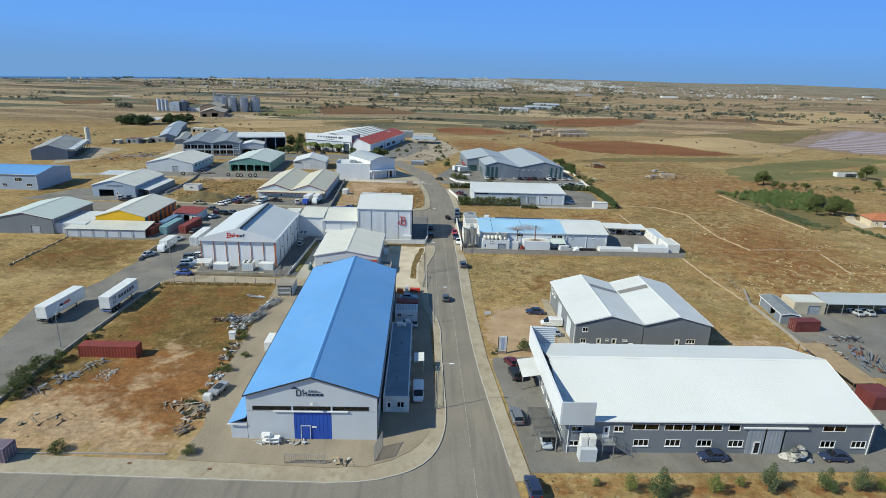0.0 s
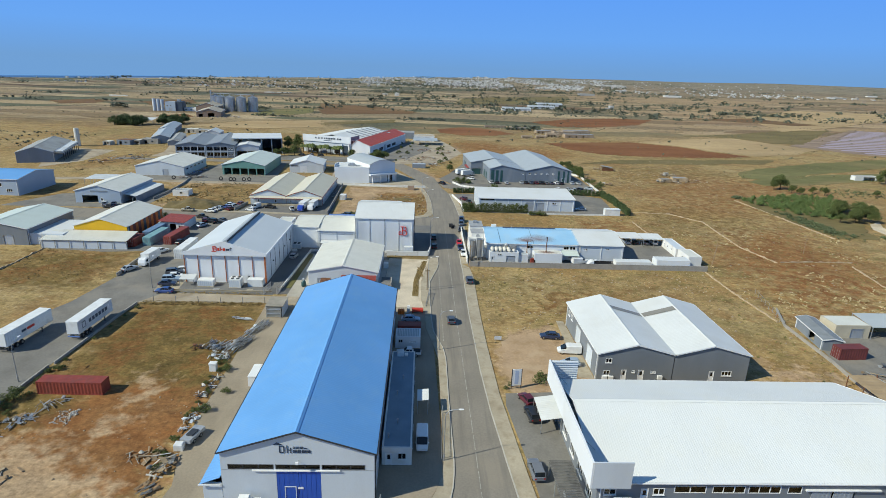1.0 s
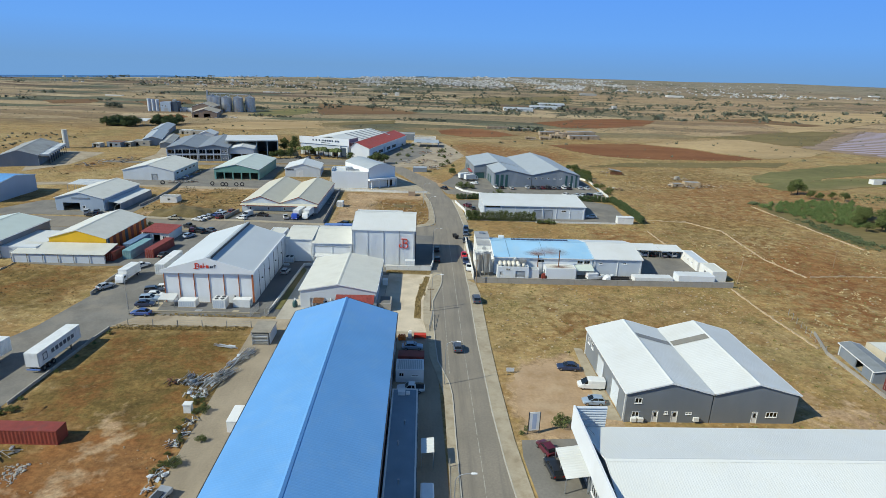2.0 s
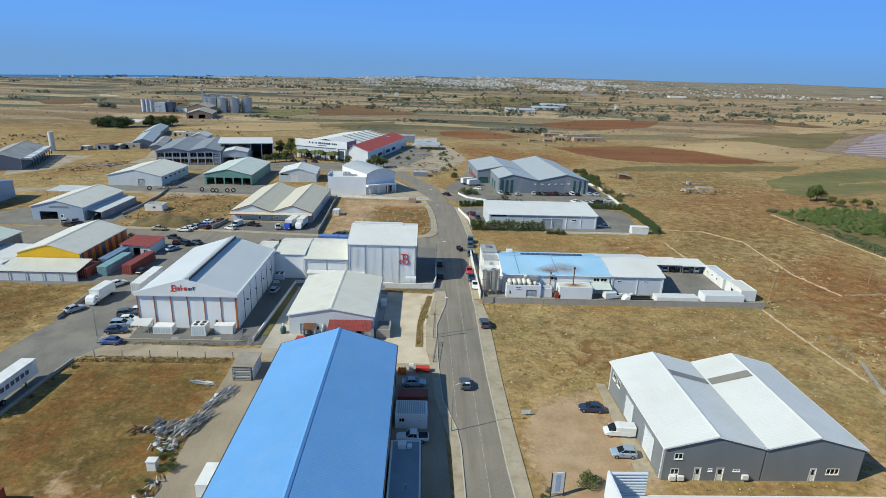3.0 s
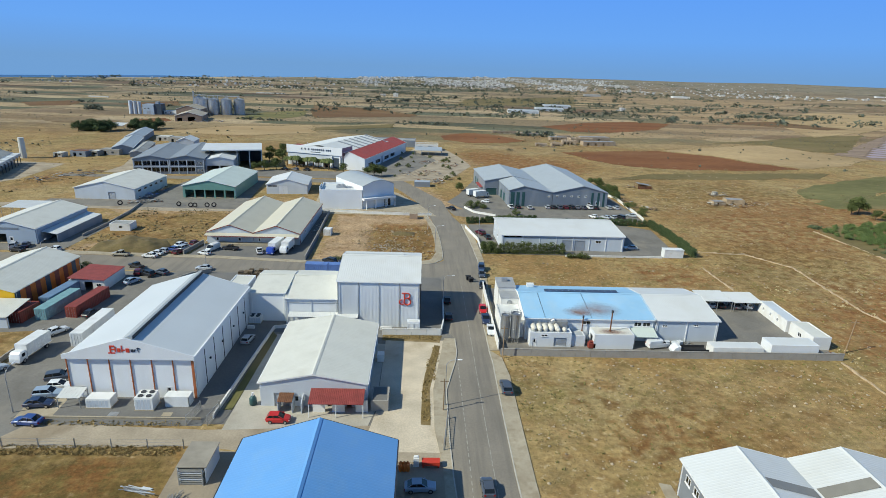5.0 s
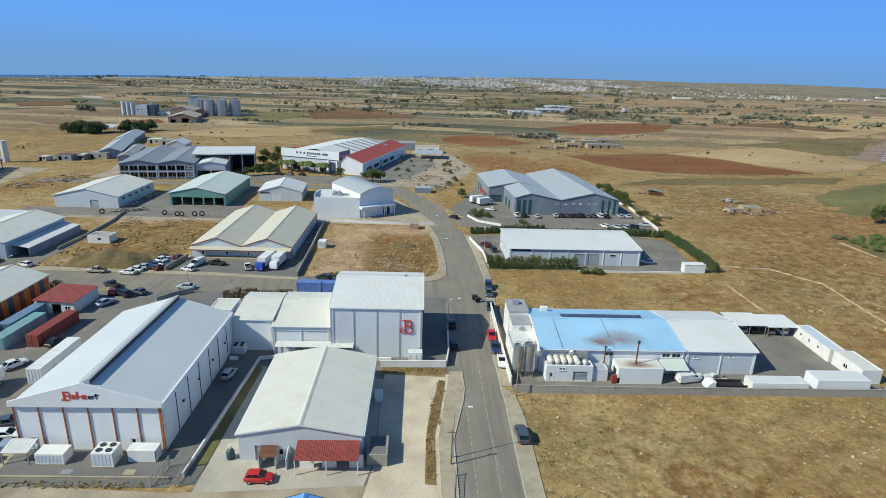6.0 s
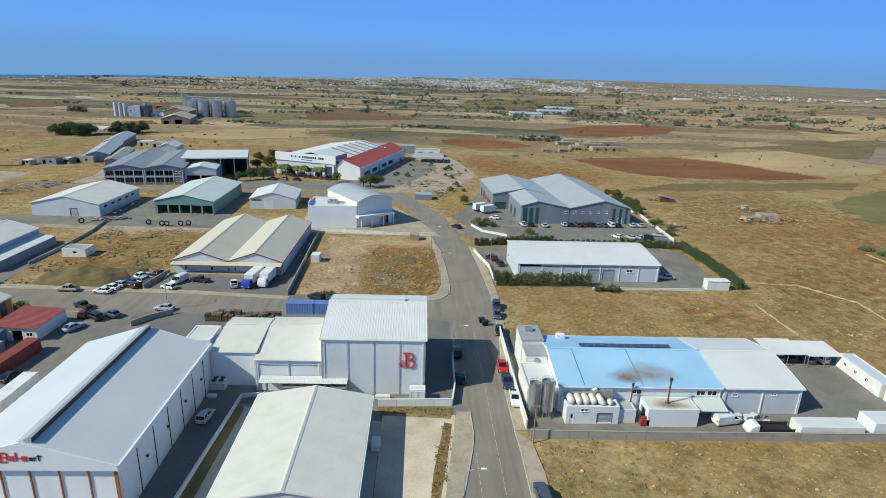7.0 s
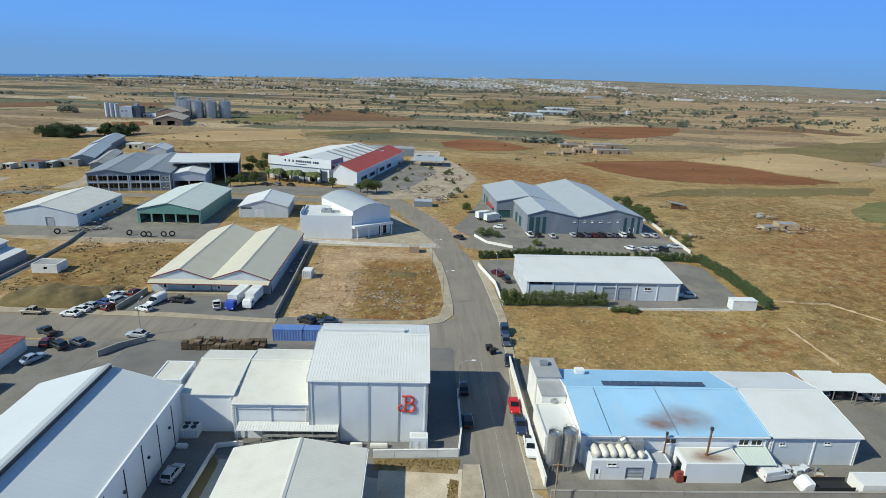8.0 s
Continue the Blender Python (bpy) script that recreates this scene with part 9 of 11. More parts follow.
heap("timber_heap", "pile of stacked timber crates and offcuts", "timber heap", -36.4, 81.4, 2.6, 4.4, 34, [WOOD, JUNK_GREY, STONE, JUNK_PALE], (0.7, 2.6, 0.2, 1.0), -14, 0.9, 8, "timber heaps")
heap("timber_heap", "small pile of timber near the pavement", "timber heap", -36.4, 77.2, 2.0, 1.6, 14, [WOOD, JUNK_GREY], (1.0, 2.4, 0.14, 0.4), -35, 0.5, 9, "timber heaps")
heap("pallet_pile", "grey broken pallets and pipes along the wall", "pallet pile", -62.6, 92.0, 4.2, 3.0, 26, [JUNK_GREY, GREY_TRIM, WOOD], (1.0, 3.4, 0.12, 0.8), 32, 0.5, 10, "broken pallets")
heap("pallet_pile", "grey broken pallets along the wall", "pallet pile", -65.4, 88.0, 4.0, 2.6, 24, [JUNK_GREY, GREY_TRIM, WOOD], (0.8, 2.6, 0.14, 0.8), 30, 0.4, 11, "broken pallets")
heap("pallet_pile", "grey pipes and planks in the weeds", "pallet pile", -60.6, 97.0, 4.0, 2.0, 18, [JUNK_GREY, GREY_TRIM], (1.2, 3.4, 0.1, 0.6), 38, 0.4, 12, "broken pallets")
heap("rubble_scatter", "pale broken blocks scattered on bare soil", "rubble", -58.4, 79.8, 7.0, 4.0, 14, [STONE, JUNK_PALE, WOOD], (0.6, 1.8, 0.25, 1.5), 0, 0.08, 13)
heap("panel_clutter", "white panels and frames leaning on the hall", "clutter", -20.4, 74.2, 8.4, 0.6, 24, [JUNK_PALE, PALE_WALL, PALE_WALL], (0.5, 1.4, 0.2, 1.2), 0, 0.35, 14)
bales = thing("white_bale_heap", "heap of pale wrapped bales and netting against the wall", "bale heap", (58.0, 71.3, 0.05))
rnd = random.Random(15)
for i in range(24):
    k = rnd.uniform(0.4, 0.75)
    level = 0 if i < 14 else (0.75 if i < 21 else 1.4)
    part("bale", Shape().blob(rnd.uniform(-1.7, 1.7) * (1 - 0.3 * level), rnd.uniform(-0.8, 0.6), 0.3 + level, k * 1.1, k * 0.9, k * 0.62, i, 0.34, 7, 4), (JUNK_PALE, SHUTTER, JUNK_GREY, JUNK_PALE)[i % 4], bales)
heap("white_clutter", "white frames lying at the gate", "clutter", -10.4, 69.6, 2.6, 1.0, 10, [JUNK_PALE, STONE], (0.8, 2.0, 0.25, 0.5), 0, 0.35, 16)
heap("scrap_heap", "rusty machine scrap in the yard", "scrap heap", 95.8, 112.6, 6.0, 2.4, 30, [RUST, DARK_TRIM, JUNK_GREY, SCRAP], (0.8, 2.6, 0.2, 1.3), 0, 0.9, 17, "yard scrap")
heap("scrap_heap", "grey metal sheets piled along the lane", "scrap heap", 93.0, 103.0, 4.0, 12.0, 44, [JUNK_GREY, RUST, JUNK_GREY, GREY_TRIM], (1.5, 4.2, 0.25, 0.3), -20, 0.8, 18, "yard scrap")
heap("scrap_heap", "mixed scrap along the boundary wall", "scrap heap", 87.6, 108.0, 5.0, 7.0, 40, [RUST, JUNK_GREY, WOOD, SCRAP, STONE], (0.8, 3.0, 0.25, 1.2), -20, 0.6, 19, "yard scrap")
heap("scrap_heap", "mixed scrap at the roadside of the grey hall", "scrap heap", 76.6, 84.0, 1.8, 9.0, 30, [RUST, JUNK_GREY, JUNK_PALE, SCRAP], (0.8, 2.6, 0.2, 1.0), -12, 0.5, 20, "yard scrap")
heap("white_bag_heap", "white sacks and scrap behind the corner of the wall", "rubbish heap", 82.6, 171.6, 3.0, 1.4, 18, [JUNK_PALE, JUNK_PALE, RUST], (0.5, 1.4, 0.3, 1.4), 0, 0.7, 21)
heap("far_scrap", "dark scrap and pipes beside the green hall", "scrap heap", -112.0, 292.0, 12, 3, 44, [RUST, DARK_TRIM, JUNK_GREY, SCRAP], (1.0, 4.0, 0.25, 1.2), 20, 1.0, 22, "far yard scrap")
heap("far_scrap", "dark scrap along the white hall", "scrap heap", -114.6, 306.0, 3, 22, 60, [RUST, DARK_TRIM, JUNK_GREY, SCRAP, CONTAINER_BLUE], (0.8, 2.6, 0.3, 1.3), 0, 1.4, 23, "far yard scrap")
heap("far_scrap", "rusty machinery along the old hall", "scrap heap", -170.0, 338.0, 10, 34, 70, [RUST, DARK_TRIM, JUNK_GREY, SCRAP], (1.2, 4.5, 0.4, 1.3), -30, 1.4, 24, "far yard scrap")
heap("far_scrap", "timber and steel stock behind the red-roofed hall", "steel stock", 8.0, 408.0, 16, 22, 60, [RUST, WOOD, JUNK_GREY, SCRAP], (1.2, 4.5, 0.25, 0.4), 70, 0.8, 25, "far yard scrap")
heap("far_scrap", "pipes and blocks beside the yard road", "steel stock", 2.0, 350.0, 14, 12, 60, [RUST, JUNK_PALE, JUNK_GREY, SCRAP, STONE], (0.8, 3.2, 0.4, 1.3), 20, 0.8, 26, "far yard scrap")
heap("far_scrap", "steel stock in the yard near the round-roofed building", "steel stock", -4.0, 372.0, 22, 14, 60, [RUST, WOOD, JUNK_GREY, SCRAP, STONE], (1.0, 5.0, 0.35, 0.9), 20, 0.7, 27, "far yard scrap")
heap("far_scrap", "pale rubble in the yard by the far sheds", "rubble", -60.0, 470.0, 70, 18, 70, [RUST, JUNK_PALE, JUNK_GREY, SCRAP, STONE], (0.8, 2.6, 0.35, 1.3), 0, 1.0, 28, "far yard scrap")
heap("silo_clutter", "machines, drums and stock round the grain halls", "clutter", -200, 612, 26, 16, 60, [RUST, GREY_TRIM, JUNK_PALE, DARK_TRIM, SCRAP], (1.2, 4.0, 0.5, 1.4), 0, 1.6, 61)
heap("yard_stock", "low stacks of pallets and sheets along the factory wall", "stock", 54.5, 175.8, 7.0, 1.0, 18, [JUNK_PALE, JUNK_GREY, GREY_TRIM, WOOD], (0.8, 2.0, 0.25, 0.3), 90, 0.35, 88)
heap("far_scrap", "junk along the fence beside the cream store", "scrap heap", -38.8, 262.0, 2.0, 22, 36, [RUST, JUNK_GREY, JUNK_PALE, SCRAP], (0.6, 2.0, 0.25, 1.2), 0, 0.9, 29)

stack = thing("steel_stack_shelter", "grey shelter with a flat roof stacked with steel sections", "shelter", (-35.2, 132.6, 0))
part("roof", Shape().box(-0.1, -0.1, 2.6, 3.9, 5.4, 2.75), material("dusty_flat_roof", (0.3, 0.27, 0.22), 0.9, vary=0.15, scale=0.6), stack)
part("side_wall", Shape().box(0, 0, 0, 0.12, 5.2, 2.59), PALE_WALL, stack)
part("side_wall", Shape().box(3.6, 0, 0, 3.72, 5.2, 2.59), PALE_WALL, stack)
part("back_wall", Shape().box(0.13, 5.1, 0, 3.59, 5.2, 2.59), PALE_WALL, stack)
for i in range(7):
    part("steel_section", Shape().box(0.2, -0.35 + 0.03 * (i % 3), 0.15 + 0.33 * i, 3.4, 4.6, 0.33 + 0.33 * i), (GREY_TRIM, OLD_ROOF, PALE_WALL)[i % 3], stack)
for x in (0.15, 3.3):
    part("post", Shape().box(x, -0.45, 0, x + 0.14, -0.35, 2.5), GREY_TRIM, stack)
solid("small_white_hut", Shape().box(0, 0, 0, 1.2, 1.0, 1.5).box(-0.1, -0.1, 1.5, 1.3, 1.1, 1.58), CONTAINER_WHITE, "small white box hut beside the junk", "hut", (-39.2, 108.2, 0))
solid("white_tank_box", Shape().box(0, 0, 0, 1.8, 4.4, 1.9).box(-0.05, -0.05, 1.9, 1.85, 4.45, 1.98), CONTAINER_WHITE, "white tank enclosure beside the blue-roofed hall", "tank", (-30.6, 103.2, 0.05))
rigs = thing("machine_trailer", "low grey machine trailer with a dark hatch", "trailer", (-35.8, 86.6, 0.05), -14)
part("bed", Shape().box(0, 0, 0.5, 1.7, 3.8, 1.1), SHUTTER, rigs)
part("hatch", Shape().box(0.4, 1.0, 1.1, 1.4, 2.6, 1.3), DARK_TRIM, rigs)
wheels_on(rigs, [(-0.02, 1.0), (1.75, 1.0), (-0.02, 2.6), (1.75, 2.6)], 0.35)
solid("white_crate", Shape().box(0, 0, 0, 1.3, 1.1, 1.0).box(0.1, 0.1, 1.0, 1.2, 1.0, 1.1), CONTAINER_WHITE, "white crate beside the machine trailer", "crate", (-36.2, 85.2, 0.05))
frame_rack = thing("white_frame_rack", "white steel frame rack by the front wall", "rack", (-23.3, 73.6, 0.05))
for u in (0, 1.2, 2.6):
    part("upright", Shape().box(u, 0, 0, u + 0.1, 0.1, 1.7 if u < 2 else 1.2).box(u, 0.9, 0, u + 0.1, 1.0, 1.7 if u < 2 else 1.2), WHITE_TRIM, frame_rack)
for z in (0.5, 1.1, 1.6):
    part("shelf", Shape().box(0, 0, z, 2.7 if z < 1.2 else 1.3, 1.0, z + 0.06), WHITE_TRIM, frame_rack)
for i in range(6):
    solid("gas_bottle", Shape().rings([[(r * math.cos(a), r * math.sin(a), z) for a in np.linspace(0, 2 * math.pi, 10, endpoint=False)] for r, z in ((0.26, 0), (0.3, 0.1), (0.3, 0.85), (0.12, 1.1))]), ORANGE, "orange gas bottle standing in the yard", "gas bottle", (-5.4 + 0.5 * (i % 3), 135.4 + 0.6 * (i // 3), 0.05), group="orange gas bottles")
solid("red_bench_cart", Shape().box(0, 0, 0.4, 2.6, 1.1, 1.0).box(0.1, 0.1, 0, 0.3, 1.0, 0.4).box(2.3, 0.1, 0, 2.5, 1.0, 0.4), LOGO_RED, "red tool cart in the yard", "cart", (-2.4, 135.9, 0.05))
solid("white_pump_box", Shape().box(0, 0, 0, 0.8, 0.7, 1.4).box(0.1, 0.1, 1.4, 0.7, 0.6, 1.6), PLASTIC_WHITE, "white pump box in the yard", "pump", (-3.6, 136.2, 0.05))
# pallet crates along the cross street
rnd = random.Random(5)
for i in range(13):
    for j in range(2):
        c = thing("pallet_stack", "stack of weathered timber pallets and crates", "pallet stack", (-51.0 + 1.25 * i, 210.4 + 1.35 * j, 0.05), rnd.uniform(-6, 6), "pallet stacks")
        n = rnd.randint(5, 8)
        for k in range(n):
            part("pallet", Shape().box(0, 0, 0.24 * k, 1.1, 1.15, 0.24 * k + 0.04).box(0, 0, 0.24 * k + 0.04, 0.12, 1.15, 0.24 * k + 0.18).box(0.98, 0, 0.24 * k + 0.04, 1.1, 1.15, 0.24 * k + 0.18).box(0, 0, 0.24 * k + 0.18, 1.1, 1.15, 0.24 * k + 0.22), PALLET, c)
for i in range(6):
    ring = Shape().rings([[((0.75 + 0.22 * math.cos(b)) * math.cos(a), 0.24 * math.sin(b), 0.95 + (0.75 + 0.22 * math.cos(b)) * math.sin(a)) for b in np.linspace(0, 2 * math.pi, 7)[:-1]] for a in np.linspace(0, 2 * math.pi, 15)], False)
    solid("large_tyre", ring.weld(), RUBBER, "large black tractor tyre in the yard", "tyre", ((-90.4, -86.0, -83.6, -92.0, -119, -97)[i], 285.4 + 0.6 * (i % 3), 0.05), 8 * i, group="yard tyres")
for x, y, w in ((-40, 180.2, 1.6), (-14.6, 180.7, 1.8), (-11.6, 180.6, 2.6)):
    solid("stone_bench", Shape().box(0, 0, 0, w, 0.6, 0.45).box(0.1, 0.05, 0.45, w - 0.1, 0.5, 0.62), WHITE_PLASTER, "pale concrete blocks along the wall", "block", (x, y, 0.06), group="pale blocks")
solid("manhole_cover", Shape().box(0, 0, 0, 1.5, 1.1, 0.03), CONCRETE, "pale concrete manhole slab in the yard", "manhole", (-44.2, 147.9, 0.055), group="manholes")
solid("manhole_cover", Shape().box(0, 0, 0, 1.5, 1.1, 0.03), GREY_TRIM, "steel manhole slab in the yard", "manhole", (-52.6, 147.9, 0.055), group="manholes")
for x, y in ((-29.3, 67.9), (-40.9, 69.0)):
    solid("drain_grate", Shape().box(0, 0, 0, 0.6, 0.45, 0.02), RUST, "dark iron drain grate at the pavement", "drain grate", (x, y, 0.132), group="drain grates")
ruin = material("ruin_stone", (0.36, 0.28, 0.2), 0.95, vary=0.2, scale=0.5)
RUIN_TIN = material("grey_tin_sheet", (0.27, 0.28, 0.29), 0.6, vary=0.25, scale=0.3, stain=(0.22, 0.15, 0.1), stain_amount=0.6, stain_scale=0.25)
for x, y, w, d, hgt, tin in ((124, 517, 27, 7, 3.0, 1), (118, 534, 20, 8, 3.2, 0), (130, 548, 26, 8, 3.2, 1), (108, 520, 11, 8, 2.8, 0), (97, 509, 8, 6, 1.8, 0), (84, 506, 9, 5, 1.6, 0), (104, 546, 15, 6, 2.6, 1), (113, 562, 13, 6, 2.2, 0), (84, 574, 20, 5, 2.2, 1), (60, 586, 22, 3, 1.8, 0)):
    ruined = block("ruined_building", "low stone farm building with a grey tin roof in the fields" if tin else "roofless pale stone ruin in the fields", x, y, x + w, y + d, hgt, ruin, roof=RUIN_TIN if tin else ruin, parapet=0.05 if tin else 0.3, turn=7 if w > 12 else -4,
                   category="ruin", group="field ruins", openings={"front": [(w * 0.12 + w * 0.24 * j, w * 0.12 + w * 0.24 * j + 1.6, 0, 1.9 if hgt > 2.4 else 1.2, "open") for j in range(3)]})
    if not tin:
        for j in range(5):
            part("broken_wall", Shape().box(w * (0.1 + 0.18 * j), d * 0.3, hgt - 0.3, w * (0.1 + 0.18 * j) + 0.5, d * 0.75, hgt + 0.25 * ((j * 7) % 4)), ruin, ruined)
for k, (x, y, wide, deep, n) in enumerate(((92, 503, 16, 8, 40), (136, 540, 30, 10, 50), (106, 532, 14, 20, 40), (70, 584, 26, 6, 30), (124, 510, 34, 4, 30))):
    heap("ruin_rubble", "rubble and rusty sheets round the ruined farm", "rubble", x, y, wide, deep, n, [STONE, RUST, JUNK_GREY, DRY_STONE, JUNK_PALE], (0.8, 3.0, 0.4, 1.5), 0, 0.7, 70 + k, "ruin rubble")
# the collapsed steading and the field sheds
for k, (x, y, wide, deep, n) in enumerate(((134, 314, 15, 8, 70), (141, 335, 9, 7, 40), (94, 301.5, 6, 4, 30), (88.6, 316, 6, 3, 16), (150, 316, 12, 6, 30))):
    heap("field_hut_ruin", "collapsed hut with pale stones and rusty sheets", "ruin", x, y, wide, deep, n, [STONE, RUST, JUNK_GREY, WOOD, JUNK_PALE, DRY_STONE], (0.7, 2.6, 0.35, 1.5), 0, 1.3, 40 + k, "collapsed huts")
for x, y, w, d, hgt, turn in ((128, 313, 6, 4, 1.6, 8), (136, 317, 8, 5, 1.9, -6), (139.5, 336, 2.2, 1.8, 1.3, 10)):
    block("roofless_hut", "roofless hut of pale stone among rubble", x, y, x + w, y + d, hgt, DRY_STONE if w > 4 else JUNK_PALE, roof=RUIN_TIN, parapet=0.2, turn=turn, category="ruin", group="roofless huts", openings={"front": [(w * 0.3, w * 0.3 + 1.0, 0, 1.4, "open")]})
shack = lean_roof("field_shack", "small tin-roofed field shack of boards and stone", 105.5, 346, 112.5, 351, 1.7, 2.8, "-x", RUIN_TIN, category="shack", post_mat=RUST)
part("front_boards", Shape().box(0.3, 0.2, 0, 6.8, 0.35, 1.5), RUST, shack)
part("rear_wall", Shape().box(0.2, 4.6, 0, 6.8, 4.9, 1.6), DRY_STONE, shack)
heap("shack_junk", "junk and pale stones beside the field shack", "rubble", 102.5, 349, 6, 4, 26, [STONE, RUST, JUNK_GREY, WOOD], (0.6, 2.2, 0.3, 1.5), 0, 1.2, 47)

# ---- plants ----
def leaf_cloud(shape, rnd, cx, cy, cz, rx, ry, rz, count, size):
    """Small leaf blades strewn through the outer part of an uneven ball."""
    for i in range(count):
        while True:
            p = Vector((rnd.uniform(-1, 1), rnd.uniform(-1, 1), rnd.uniform(-1, 1)))
            if 0.25 < p.length < 1:
                break
        c = Vector((cx + p.x * rx, cy + p.y * ry, cz + p.z * rz))
        a = Vector((rnd.uniform(-1, 1), rnd.uniform(-1, 1), rnd.uniform(-0.6, 0.6))).normalized() * size * rnd.uniform(0.6, 1.2)
        b = a.cross(Vector((rnd.uniform(-1, 1), rnd.uniform(-1, 1), rnd.uniform(-1, 1)))).normalized() * size * rnd.uniform(0.35, 0.7)
        shape.face(c - a, c + b * 0.8, c + a, c - b * 0.8)
    return shape


def tree_meshes(seed, tall, wide, leaves, size, bushy=False):
    rnd = random.Random(seed)
    trunk = Shape().tube((0, 0, -0.2), (0.05, 0.02, tall * 0.45), tall * 0.03 + 0.03, 7, tall * 0.018 + 0.02)
    crown = Shape()
    n = 9 if not bushy else 7
    for i in range(n):
        a = 2 * math.pi * i / n + rnd.uniform(-0.4, 0.4)
        r = wide * rnd.uniform(0.2, 0.62)
        z = tall * (rnd.uniform(0.25, 0.6) if bushy else rnd.uniform(0.42, 0.85))
        trunk.tube((0.05, 0.02, tall * rnd.uniform(0.2, 0.42)), (r * math.cos(a), r * math.sin(a), z), tall * 0.012 + 0.015, 5, 0.015)
        k = rnd.uniform(0.28, 0.46)
        leaf_cloud(crown, rnd, r * math.cos(a), r * math.sin(a), z, wide * k, wide * k, tall * (0.24 if bushy else 0.2), leaves // n, size)
    leaf_cloud(crown, rnd, 0, 0, tall * 0.78, wide * 0.3, wide * 0.3, tall * 0.22, leaves // n, size)
    return trunk.weld().mesh("trunk", BARK), crown


TREES = {}


def tree(x, y, kind, scale, label, turn=0.0, name="tree", group="", category="tree"):
    if kind not in TREES:
        seed, tall, wide, leaves, size, bushy, mat = kind
        t, c = tree_meshes(seed, tall, wide, leaves, size, bushy)
        TREES[kind] = (t, c.mesh("crown", mat))
    t, c = TREES[kind]
    top = thing(name, label, category, (x, y, 0), turn, group)
    top.scale = (scale, scale, scale)
    part("trunk", t, None, top)
    part("crown", c, None, top)
    return top


YOUNG = [(11 + i, 3.9, 1.75, 1900, 0.1, True, LEAF_BRIGHT) for i in range(3)]
BUSH = [(21 + i, 1.8, 1.6, 1500, 0.09, True, LEAF) for i in range(3)]
BIG = [(31 + i, 7.0, 4.6, 2200, 0.3, False, LEAF) for i in range(3)]
GROVE = [(51 + i, 7.0, 5.4, 2000, 0.36, True, LEAF_DARK) for i in range(2)]
UPRIGHT = [(14 + i, 4.2, 1.75, 2300, 0.11, True, LEAF_GREY if i else LEAF_DARK) for i in range(2)]
for i, (x, y, s) in enumerate(((29.8, 64.3, 0.8), (41.6, 64.1, 0.85), (45.9, 65.3, 0.5), (25.3, 65.2, 0.42), (66.0, 64.6, 0.6), (73.5, 65.0, 0.9))):
    tree(x, y, YOUNG[i % 3], s, "young bright green roadside tree in dry soil", 50 * i, group="roadside trees")
for i, (x, y, s) in enumerate(((33.5, 63.0, 1.22), (49.6, 64.4, 1.15), (57.9, 64.5, 0.95), (62.7, 64.5, 1.0))):
    tree(x, y, UPRIGHT[i % 2], s, "upright dark grey-green roadside tree in dry soil", 70 * i, group="roadside trees")
for i, (x, y, s) in enumerate(((22.0, 106.2, 1.3), (-69.0, 90.4, 1.9), (-68.0, 86.6, 1.6), (-69.4, 94.6, 1.7), (-67.6, 98.2, 1.4), (-66.8, 104.0, 0.6), (-66.2, 108.0, 0.7), (-67.0, 111.5, 0.4), (-66.6, 120.4, 0.35), (-66.2, 126.0, 0.4), (-65.9, 131.5, 0.35), (-65.2, 136.0, 0.5),
                                (-52.2, 71.6, 1.1), (-33.2, 71.6, 0.9), (-36.2, 108.6, 0.8), (-33.6, 101.0, 0.7), (-35.4, 95.4, 0.9), (-27.4, 225.6, 1.0), (-26.0, 227.0, 0.8), (34.6, 286.6, 1.5), (-91.6, 213.0, 1.6), (-94.0, 212.6, 1.3), (43.0, 233.6, 1.0), (46.6, 233.2, 1.3), (48.6, 233.4, 0.9),
                                (42, 131.9, 0.4), (16.4, 104.6, 0.5), (15.2, 103.6, 0.4), (20.6, 236.4, 1.0), (17.4, 296.4, 1.9), (20.4, 297.6, 1.7), (22.6, 295.6, 1.3), (31.0, 279.6, 1.3), (44.6, 233.6, 0.9), (46.2, 233.5, 0.9))):
    tree(x, y, BUSH[i % 3], s, "loose green bush growing in dry weeds", 40 * i, "bush", "weedy bushes", "bush")
for i, (x, y, s) in enumerate(((86.2, 322, 0.6), (88, 330, 0.7), (87, 336, 0.6), (85, 345, 0.8), (83, 352, 0.6), (60, 366, 0.7), (67, 368, 0.6), (84, 300, 0.5), (-80.5, 372, 0.9), (-86, 370, 0.8), (-90, 366, 0.7), (-27.5, 358.6, 1.0), (-23.8, 362.8, 0.8), (-31, 362, 0.7), (-44.6, 370, 0.7),
                                (187.4, 303, 1.15), (183.5, 302, 0.7), (187.4, 293, 0.62), (190.5, 291, 0.55), (-90, 396, 0.9), (-84, 402, 1.0), (-95, 420, 0.9), (-70, 384, 0.6), (-92, 436, 0.8), (-88, 410, 0.8), (267, 331, 1.3), (261, 328, 0.7), (176, 233, 0.85), (172, 241, 0.65), (178, 246, 0.8), (182, 252, 0.85), (170, 233, 0.6), (187, 255, 0.7), (181, 237, 1.0), (186, 244, 1.0), (190, 249, 0.8), (184.5, 235, 0.8), (193, 247, 0.7), (248, 297.5, 0.7), (230, 290, 0.5), (202, 289, 0.65), (199, 294, 0.5), (14.4, 330, 0.6))):
    tree(x, y, BIG[i % 3], s, "dense dark green tree with an uneven crown", 63 * i, group="estate trees")


